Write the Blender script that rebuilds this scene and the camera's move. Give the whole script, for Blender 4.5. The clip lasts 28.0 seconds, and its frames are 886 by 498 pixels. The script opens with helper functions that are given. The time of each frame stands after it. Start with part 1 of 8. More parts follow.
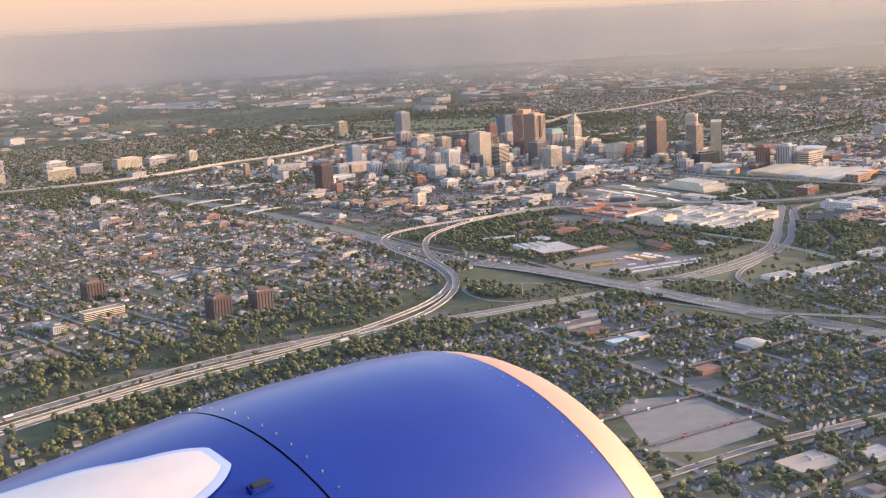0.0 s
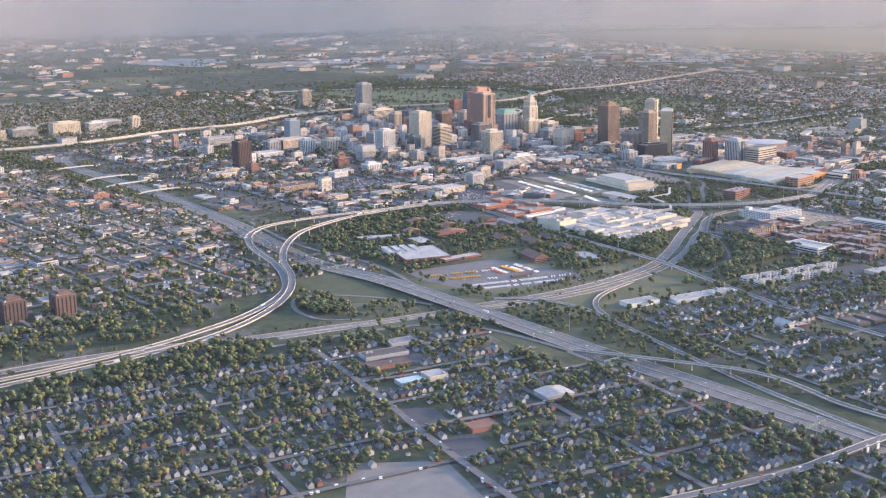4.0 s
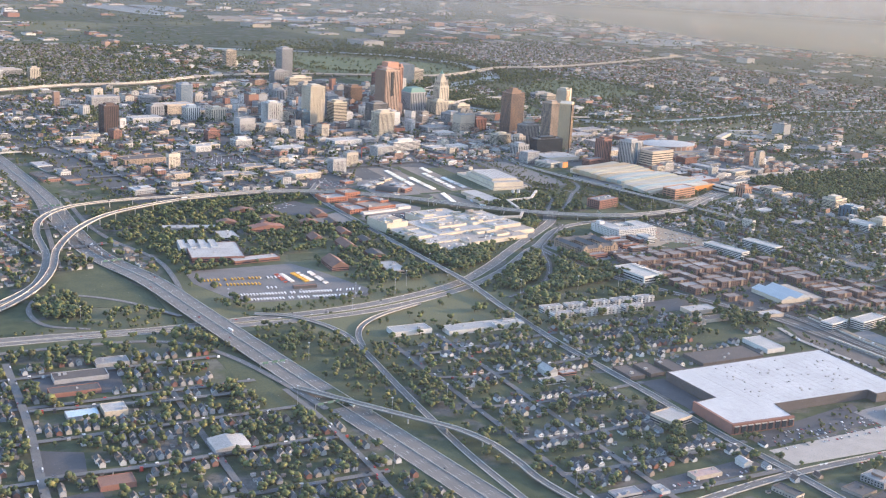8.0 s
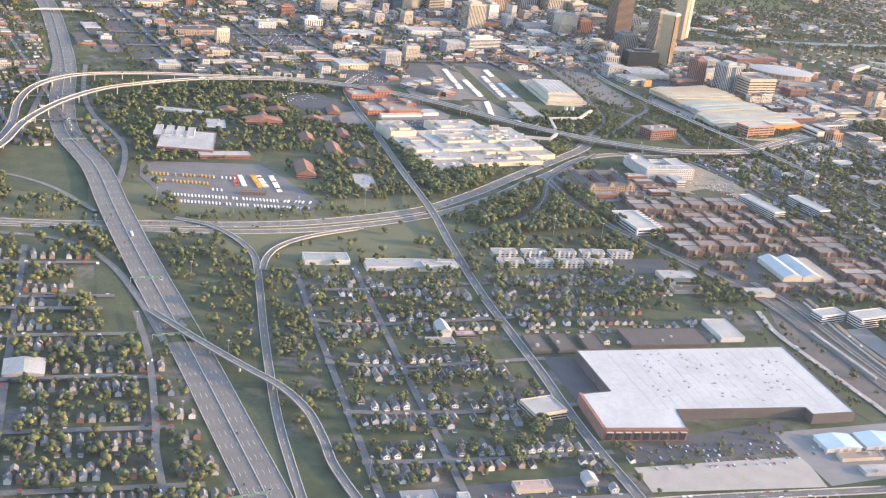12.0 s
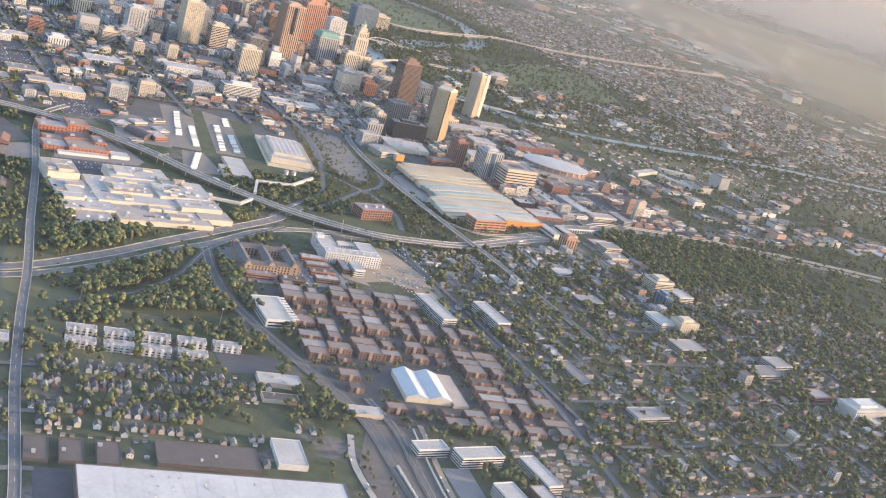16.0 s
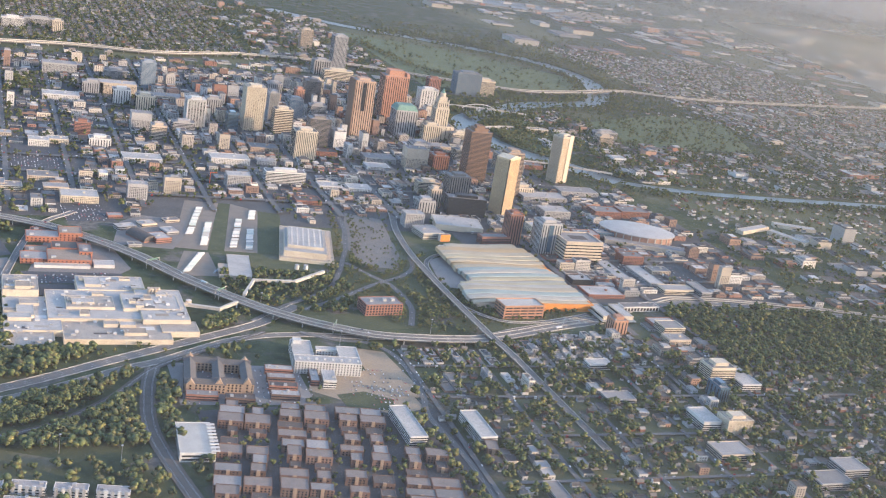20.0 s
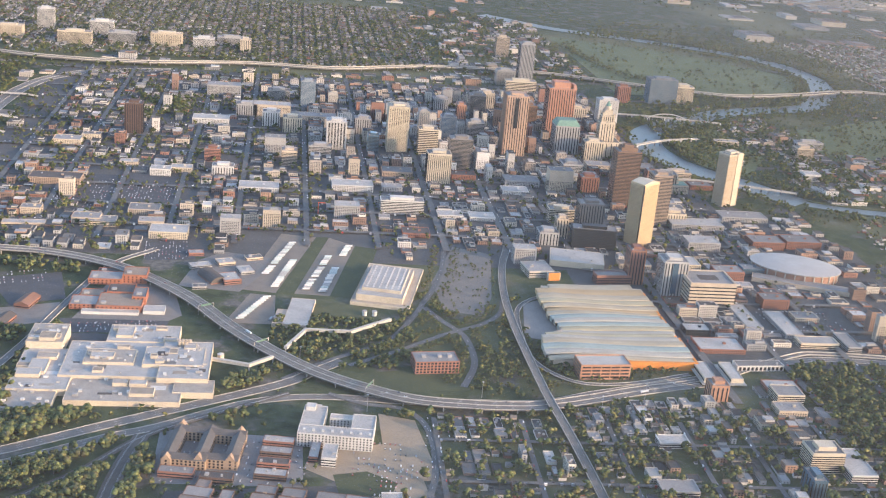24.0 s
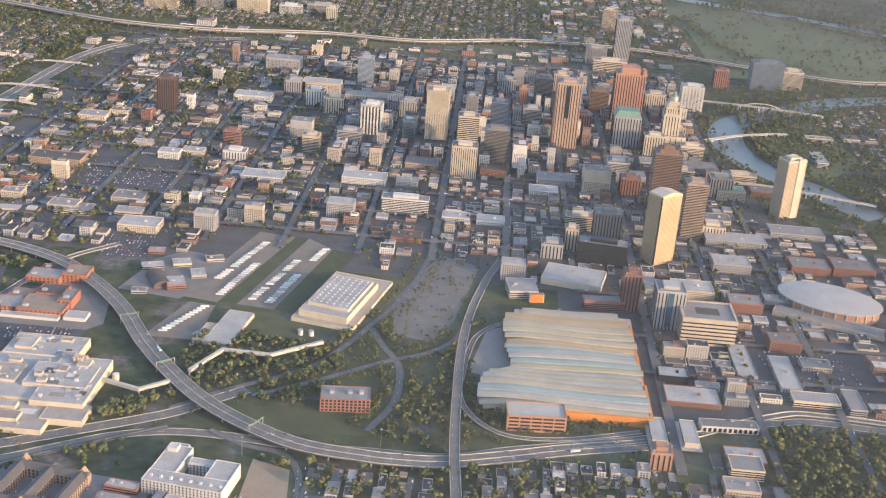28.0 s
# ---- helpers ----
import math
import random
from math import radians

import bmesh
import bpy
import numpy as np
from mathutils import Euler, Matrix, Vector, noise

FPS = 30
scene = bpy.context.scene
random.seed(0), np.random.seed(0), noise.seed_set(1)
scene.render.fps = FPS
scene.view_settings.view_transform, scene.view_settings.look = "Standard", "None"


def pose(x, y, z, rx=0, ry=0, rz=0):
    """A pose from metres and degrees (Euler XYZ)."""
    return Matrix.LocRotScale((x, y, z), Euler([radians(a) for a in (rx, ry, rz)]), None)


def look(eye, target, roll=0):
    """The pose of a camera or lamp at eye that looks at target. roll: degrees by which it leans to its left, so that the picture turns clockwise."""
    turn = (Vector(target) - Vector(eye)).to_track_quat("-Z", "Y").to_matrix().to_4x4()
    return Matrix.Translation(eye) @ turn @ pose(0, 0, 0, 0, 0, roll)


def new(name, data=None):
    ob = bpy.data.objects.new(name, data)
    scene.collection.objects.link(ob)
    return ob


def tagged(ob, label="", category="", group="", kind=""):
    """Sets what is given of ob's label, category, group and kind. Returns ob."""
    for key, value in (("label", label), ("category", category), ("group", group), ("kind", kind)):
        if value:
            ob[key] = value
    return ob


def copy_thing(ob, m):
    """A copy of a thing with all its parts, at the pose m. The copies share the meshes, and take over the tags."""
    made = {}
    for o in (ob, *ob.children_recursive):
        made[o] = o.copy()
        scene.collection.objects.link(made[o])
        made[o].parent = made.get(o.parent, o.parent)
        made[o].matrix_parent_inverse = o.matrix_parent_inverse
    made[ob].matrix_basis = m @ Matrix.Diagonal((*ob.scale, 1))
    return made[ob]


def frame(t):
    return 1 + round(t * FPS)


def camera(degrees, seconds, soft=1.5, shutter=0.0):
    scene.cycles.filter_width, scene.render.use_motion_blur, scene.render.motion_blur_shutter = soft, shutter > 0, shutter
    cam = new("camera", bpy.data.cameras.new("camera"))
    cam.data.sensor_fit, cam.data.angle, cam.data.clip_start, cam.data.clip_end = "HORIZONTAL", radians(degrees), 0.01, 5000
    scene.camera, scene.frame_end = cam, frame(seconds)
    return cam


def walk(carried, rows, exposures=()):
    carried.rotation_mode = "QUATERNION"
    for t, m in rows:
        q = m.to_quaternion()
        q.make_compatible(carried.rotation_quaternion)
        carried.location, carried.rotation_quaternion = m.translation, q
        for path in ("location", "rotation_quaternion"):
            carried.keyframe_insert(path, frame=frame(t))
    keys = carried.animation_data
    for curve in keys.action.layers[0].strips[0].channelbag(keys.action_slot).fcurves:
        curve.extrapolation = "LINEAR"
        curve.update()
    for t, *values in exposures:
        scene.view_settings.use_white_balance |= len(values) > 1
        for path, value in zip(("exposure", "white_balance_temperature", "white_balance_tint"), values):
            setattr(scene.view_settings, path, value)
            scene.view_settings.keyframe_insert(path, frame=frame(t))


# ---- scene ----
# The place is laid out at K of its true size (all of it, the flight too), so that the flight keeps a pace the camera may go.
K = 0.27
cam = camera(41.2, 28.0, soft=1.2)
METRES, EYE, TILT, LEAN, TURN = 1000.0, 157.0, -10.63, 2.88, -42.3
ROWS = [
    (0.0, 0.00000, 0.00000, 0.00000, 0.00, 0.00, 0.00),
    (0.5, 0.01452, 0.00959, 0.00355, -0.44, 0.39, -0.24),
    (1.0, 0.02903, 0.01894, 0.00717, -0.33, 0.67, -0.53),
    (1.5, 0.04354, 0.02806, 0.01085, 0.44, 0.54, -0.99),
    (2.0, 0.05806, 0.03700, 0.01460, 1.56, -0.08, -1.51),
    (2.5, 0.07260, 0.04578, 0.01840, 2.86, -0.94, -1.93),
    (4.5, 0.13090, 0.07998, 0.03419, 1.10, -2.26, -2.58),
    (5.0, 0.14551, 0.08844, 0.03826, -0.63, -2.26, -2.99),
    (5.5, 0.16011, 0.09693, 0.04238, -1.67, -2.32, -3.58),
    (6.0, 0.17470, 0.10546, 0.04656, -1.74, -2.36, -4.16),
    (6.5, 0.18926, 0.11406, 0.05077, -0.98, -2.51, -4.64),
    (7.0, 0.20379, 0.12276, 0.05503, 0.06, -2.75, -5.12),
    (7.5, 0.21828, 0.13158, 0.05934, 1.23, -3.19, -5.67),
    (8.0, 0.23271, 0.14054, 0.06369, 2.47, -3.95, -6.40),
    (8.5, 0.24707, 0.14965, 0.06808, 3.84, -5.00, -7.19),
    (9.0, 0.26134, 0.15894, 0.07252, 5.15, -6.15, -7.83),
    (9.5, 0.27552, 0.16842, 0.07699, 6.12, -7.23, -8.25),
    (10.0, 0.28959, 0.17810, 0.08151, 6.71, -8.03, -8.61),
    (10.5, 0.30353, 0.18801, 0.08607, 7.49, -8.57, -9.07),
    (11.0, 0.31733, 0.19814, 0.09067, 9.02, -9.21, -9.72),
    (11.5, 0.33099, 0.20850, 0.09531, 11.72, -10.22, -10.46),
    (13.5, 0.38385, 0.25246, 0.11428, 15.88, -15.68, -16.22),
    (14.0, 0.39657, 0.26408, 0.11912, 13.92, -14.52, -18.65),
    (14.5, 0.40908, 0.27597, 0.12401, 12.28, -12.48, -20.34),
    (15.0, 0.42136, 0.28810, 0.12893, 10.97, -10.77, -21.09),
    (15.5, 0.43341, 0.30049, 0.13389, 9.87, -9.14, -21.07),
    (16.0, 0.44522, 0.31313, 0.13889, 9.25, -7.90, -20.61),
    (16.5, 0.45677, 0.32600, 0.14394, 9.09, -7.00, -20.10),
    (17.0, 0.46808, 0.33911, 0.14902, 9.73, -6.58, -19.59),
    (17.5, 0.47912, 0.35245, 0.15414, 11.14, -6.83, -18.90),
    (18.0, 0.48991, 0.36601, 0.15930, 13.00, -7.46, -18.07),
    (18.5, 0.50042, 0.37978, 0.16449, 14.91, -8.08, -17.22),
    (19.0, 0.51066, 0.39375, 0.16973, 16.63, -8.35, -16.48),
    (19.5, 0.52063, 0.40791, 0.17500, 18.16, -8.33, -15.89),
    (20.0, 0.53033, 0.42226, 0.18030, 19.63, -8.24, -15.43),
    (20.5, 0.53974, 0.43679, 0.18564, 21.20, -8.36, -15.13),
    (21.0, 0.54887, 0.45148, 0.19101, 22.79, -8.70, -14.96),
    (21.5, 0.55772, 0.46634, 0.19642, 24.39, -9.20, -14.86),
    (23.5, 0.59022, 0.52724, 0.21832, 31.93, -11.36, -13.53),
    (24.0, 0.59760, 0.54283, 0.22386, 34.17, -12.09, -13.19),
    (24.5, 0.60469, 0.55856, 0.22942, 36.41, -12.85, -12.99),
    (25.0, 0.61146, 0.57443, 0.23499, 38.49, -13.57, -12.91),
    (25.5, 0.61792, 0.59047, 0.24058, 40.09, -14.14, -12.96),
    (26.0, 0.62405, 0.60666, 0.24619, 41.15, -14.66, -13.11),
    (26.5, 0.62985, 0.62304, 0.25180, 41.87, -15.10, -13.34),
    (27.0, 0.63530, 0.63962, 0.25741, 42.52, -15.58, -13.53),
    (27.5, 0.64039, 0.65641, 0.26303, 43.32, -16.11, -13.67),
    (28.0, 0.64511, 0.67346, 0.26864, 44.36, -16.67, -13.74),
]
walk(cam, [(t, pose(0, 0, EYE, TILT, LEAN, TURN) @ pose(METRES * x, METRES * y, METRES * z, 90 + pitch, roll, yaw)) for t, x, y, z, yaw, pitch, roll in ROWS],
     [(0.0, 0.76, 6850, 25), (3.0, 0.82, 6200, 23), (5.0, 0.86, 5800, 19), (9.0, 1.0, 6150, 16), (11.2, 1.14, 6400, 16), (14.0, 0.98, 6650, 17), (17.0, 0.9, 6250, 16), (20.0, 0.8, 6050, 15), (24.0, 0.75, 6150, 15), (28.0, 0.6, 6450, 16)])

# ---- light: a low evening sun in the west-north-west, a hazy sky
SUN_DIR = Vector((0.86, -0.47, 0.205)).normalized()
world = bpy.data.worlds.new("world")
scene.world = world
world.use_nodes = True
wn = world.node_tree.nodes
sky = wn.new("ShaderNodeTexSky")
sky.sky_type, sky.sun_disc = "NISHITA", False
sky.sun_elevation = math.asin(SUN_DIR.z)
sky.sun_rotation = math.atan2(SUN_DIR.x, SUN_DIR.y)
sky.air_density, sky.dust_density, sky.ozone_density = 1.0, 1.6, 1.6
wn["Background"].inputs["Strength"].default_value = 0.40
world.node_tree.links.new(sky.outputs[0], wn["Background"].inputs["Color"])
sun = new("sun", bpy.data.lights.new("sun", "SUN"))
sun.data.energy, sun.data.angle, sun.data.color = 5.0, radians(0.7), (1.0, 0.68, 0.38)
sun.matrix_world = look(SUN_DIR * 3000, (0, 0, 0))


# ---- materials
MATS = {}


def surf(name, a, b=None, rough=0.8, size=4.0, metal=0.0, spec=0.3, vary=0.0, isle=False, palette=None, bump=0.0, coat=0.0):
    """A worn surface: two tones at a coarse and a fine scale; vary: lightness that differs from piece to piece."""
    if name in MATS:
        return MATS[name]
    m = bpy.data.materials.new(name)
    m.use_nodes = True
    n, l = m.node_tree.nodes, m.node_tree.links
    p = n["Principled BSDF"]
    p.inputs["Roughness"].default_value, p.inputs["Metallic"].default_value = rough, metal
    p.inputs["Specular IOR Level"].default_value = spec
    p.inputs["Coat Weight"].default_value = coat
    b = b or tuple(c * 0.72 for c in a)
    geo = n.new("ShaderNodeNewGeometry")
    big, fine = n.new("ShaderNodeTexNoise"), n.new("ShaderNodeTexNoise")
    big.inputs["Scale"].default_value, big.inputs["Detail"].default_value = 1.0 / size, 4
    fine.inputs["Scale"].default_value, fine.inputs["Detail"].default_value = 9.0 / size, 3
    for q in (big, fine):
        l.new(geo.outputs["Position"], q.inputs["Vector"])
    add = n.new("ShaderNodeMath")
    add.operation = "ADD"
    half = n.new("ShaderNodeMath")
    half.operation = "MULTIPLY_ADD"
    l.new(big.outputs["Fac"], add.inputs[0])
    l.new(fine.outputs["Fac"], add.inputs[1])
    l.new(add.outputs[0], half.inputs[0])
    half.inputs[1].default_value, half.inputs[2].default_value = 1.4, -0.9
    half.use_clamp = True
    mix = n.new("ShaderNodeMix")
    mix.data_type = "RGBA"
    l.new(half.outputs[0], mix.inputs[0])
    if isle:
        rnd = geo.outputs["Random Per Island"]
    else:
        rnd = n.new("ShaderNodeObjectInfo").outputs["Random"]
    if palette:
        ramp = n.new("ShaderNodeValToRGB")
        ramp.color_ramp.interpolation = "CONSTANT"
        e = ramp.color_ramp.elements
        while len(e) < len(palette):
            e.new(0.5)
        for i, c in enumerate(palette):
            e[i].position, e[i].color = i / len(palette), (*c, 1)
        l.new(rnd, ramp.inputs[0])
        dark = n.new("ShaderNodeMix")
        dark.data_type, dark.blend_type = "RGBA", "MULTIPLY"
        dark.inputs[0].default_value = 1.0
        dark.inputs[7].default_value = (0.74, 0.74, 0.74, 1)
        l.new(ramp.outputs[0], dark.inputs[6])
        l.new(ramp.outputs[0], mix.inputs[6])
        l.new(dark.outputs[2], mix.inputs[7])
    else:
        mix.inputs[6].default_value, mix.inputs[7].default_value = (*a, 1), (*b, 1)
    out = mix.outputs[2]
    if vary:
        hsv, sc = n.new("ShaderNodeHueSaturation"), n.new("ShaderNodeMath")
        sc.operation = "MULTIPLY_ADD"
        sc.inputs[1].default_value, sc.inputs[2].default_value = 2 * vary, 1 - vary
        wh = n.new("ShaderNodeTexWhiteNoise")
        wh.noise_dimensions = "1D"
        l.new(rnd, wh.inputs["W"])
        l.new(wh.outputs["Value"], sc.inputs[0])
        l.new(sc.outputs[0], hsv.inputs["Value"])
        l.new(out, hsv.inputs["Color"])
        out = hsv.outputs[0]
    l.new(out, p.inputs["Base Color"])
    if bump:
        bp = n.new("ShaderNodeBump")
        bp.inputs["Strength"].default_value, bp.inputs["Distance"].default_value = bump, 0.3
        l.new(fine.outputs["Fac"], bp.inputs["Height"])
        l.new(bp.outputs[0], p.inputs["Normal"])
    MATS[name] = m
    return m


CONCRETE = surf("concrete", (0.42, 0.40, 0.36), rough=0.85, size=6)
DECK = surf("bridge_deck_concrete", (0.165, 0.15, 0.134), (0.115, 0.107, 0.098), rough=0.8, size=9)
PALE = surf("pale_concrete", (0.46, 0.425, 0.365), rough=0.8, size=5)
ASPHALT = surf("asphalt", (0.145, 0.141, 0.135), (0.095, 0.093, 0.09), rough=0.85, size=7)
TARMAC = surf("dark_tarmac", (0.075, 0.075, 0.078), (0.05, 0.051, 0.055), rough=0.85, size=8)
PAINT = surf("road_paint", (0.58, 0.56, 0.51), rough=0.6, size=2)
GRASS = surf("grass", (0.078, 0.086, 0.04), (0.034, 0.044, 0.023), rough=0.95, size=11)
SOIL = surf("bare_soil", (0.30, 0.24, 0.17), (0.21, 0.17, 0.125), rough=0.95, size=9)
GRAVEL = surf("railway_ballast", (0.13, 0.115, 0.10), (0.085, 0.078, 0.07), rough=0.95, size=5)
STEEL = surf("galvanised_steel", (0.45, 0.45, 0.44), rough=0.45, metal=0.7, size=1)
WHITE_ROOF = surf("white_membrane_roof", (0.40, 0.38, 0.35), (0.25, 0.237, 0.22), rough=0.75, size=9)
GREY_ROOF = surf("grey_gravel_roof", (0.24, 0.228, 0.215), (0.16, 0.153, 0.147), rough=0.9, size=7, vary=0.3)
DARK_ROOF = surf("dark_bitumen_roof", (0.10, 0.085, 0.075), (0.07, 0.06, 0.055), rough=0.85, size=7)
TAN = surf("tan_stone", (0.47, 0.39, 0.30), rough=0.8, size=6)
GOLD = surf("warm_gold_stone", (0.60, 0.46, 0.28), rough=0.7, size=8)
MEADOW = surf("meadow", (0.135, 0.155, 0.075), (0.07, 0.088, 0.045), rough=0.95, size=40)
CREAM = surf("cream_stone", (0.55, 0.47, 0.355), rough=0.75, size=7)
WHITE = surf("white_stucco", (0.55, 0.53, 0.495), rough=0.7, size=6)
GREYST = surf("grey_stone", (0.34, 0.33, 0.32), rough=0.8, size=6)
BROWN = surf("brown_granite", (0.20, 0.125, 0.085), rough=0.55, size=6)
ROSE = surf("rose_granite", (0.42, 0.215, 0.14), rough=0.55, size=7)
BRICK = surf("red_brick", (0.26, 0.125, 0.09), (0.19, 0.095, 0.07), rough=0.9, size=3, vary=0.2)
DBRICK = surf("dark_brown_brick", (0.13, 0.085, 0.068), rough=0.9, size=3, vary=0.25)
ORANGE = surf("orange_panel", (0.62, 0.24, 0.055), rough=0.7, size=8)
GLASS = surf("dark_window_glass", (0.028, 0.035, 0.042), (0.02, 0.025, 0.03), rough=0.12, spec=0.6, size=5)
BLUEGLASS = surf("blue_window_glass", (0.075, 0.12, 0.16), (0.05, 0.085, 0.12), rough=0.1, spec=0.7, size=6)
GREENCU = surf("green_copper", (0.16, 0.27, 0.22), rough=0.7, size=3)
# black cladding, and the painted shade of deck and arch openings
BLACK = surf("black_cladding_and_shade", (0.025, 0.027, 0.03), rough=0.35, size=6)
BLUE_ROOF = surf("pale_blue_metal_roof", (0.40, 0.50, 0.55), rough=0.5, size=6)
BARK = surf("bark", (0.09, 0.065, 0.045), rough=0.95, size=0.6)
LEAF = surf("leaves", (0.1, 0.1, 0.04), rough=0.85, size=1.2, isle=True, vary=0.35, spec=0.15, bump=0.6,
            palette=[(0.06, 0.078, 0.034), (0.086, 0.104, 0.04), (0.047, 0.066, 0.033), (0.108, 0.116, 0.042), (0.073, 0.092, 0.04), (0.145, 0.135, 0.05), (0.112, 0.128, 0.05), (0.08, 0.08, 0.042)])
WATER = surf("river_water", (0.10, 0.115, 0.115), (0.08, 0.095, 0.098), rough=0.3, spec=0.45, size=20)
HOUSE_WALLS = [(0.66, 0.64, 0.60), (0.62, 0.61, 0.58), (0.50, 0.45, 0.36), (0.26, 0.12, 0.085), (0.34, 0.36, 0.38), (0.68, 0.66, 0.62), (0.58, 0.56, 0.50), (0.36, 0.28, 0.21), (0.64, 0.62, 0.60), (0.46, 0.45, 0.43)]
HOUSE_ROOFS = [(0.085, 0.08, 0.076), (0.12, 0.112, 0.105), (0.06, 0.06, 0.062), (0.17, 0.155, 0.14), (0.11, 0.085, 0.072), (0.22, 0.21, 0.20), (0.09, 0.098, 0.108)]
TOWN_WALLS = [(0.28, 0.15, 0.11), (0.46, 0.40, 0.32), (0.38, 0.37, 0.35), (0.24, 0.16, 0.125), (0.58, 0.53, 0.45), (0.27, 0.27, 0.27), (0.38, 0.24, 0.17), (0.52, 0.50, 0.47), (0.44, 0.41, 0.37), (0.33, 0.29, 0.25)]
TOWN_ROOFS = [(0.15, 0.142, 0.135), (0.10, 0.096, 0.092), (0.27, 0.26, 0.245), (0.065, 0.062, 0.06), (0.46, 0.44, 0.41), (0.15, 0.125, 0.105), (0.20, 0.19, 0.18), (0.085, 0.08, 0.076), (0.125, 0.105, 0.09), (0.055, 0.055, 0.056), (0.33, 0.31, 0.29), (0.11, 0.10, 0.095)]
HWALL = surf("house_siding", (0, 0, 0), palette=HOUSE_WALLS, vary=0.15, size=2)
HROOF = surf("house_shingles", (0, 0, 0), palette=HOUSE_ROOFS, vary=0.2, size=2, rough=0.9)
HWALLS = surf("far_house_siding", (0, 0, 0), palette=[(0.46, 0.44, 0.41), (0.34, 0.33, 0.31), (0.38, 0.34, 0.28), (0.22, 0.11, 0.08), (0.26, 0.28, 0.3), (0.56, 0.54, 0.51), (0.3, 0.24, 0.19), (0.4, 0.39, 0.38)], vary=0.15, size=2, isle=True)
HROOFS = surf("far_house_shingles", (0, 0, 0), palette=HOUSE_ROOFS, vary=0.2, size=2, rough=0.9, isle=True)
TWALL = surf("town_masonry", (0, 0, 0), palette=TOWN_WALLS, vary=0.2, size=5)
TROOF = surf("town_roofing", (0, 0, 0), palette=TOWN_ROOFS, vary=0.15, size=5)
TWALLS = surf("far_town_masonry", (0, 0, 0), palette=TOWN_WALLS, vary=0.2, size=5, isle=True)
TROOFS = surf("far_town_roofing", (0, 0, 0), palette=TOWN_ROOFS, vary=0.15, size=5, isle=True)
CARS = surf("car_paint", (0, 0, 0), rough=0.35, spec=0.5, palette=[(0.7, 0.7, 0.7), (0.03, 0.03, 0.035), (0.35, 0.36, 0.38), (0.75, 0.74, 0.72), (0.09, 0.10, 0.13), (0.33, 0.04, 0.03), (0.18, 0.18, 0.19)], size=1)
RUBBER = surf("black_rubber", (0.02, 0.02, 0.02), size=0.5)


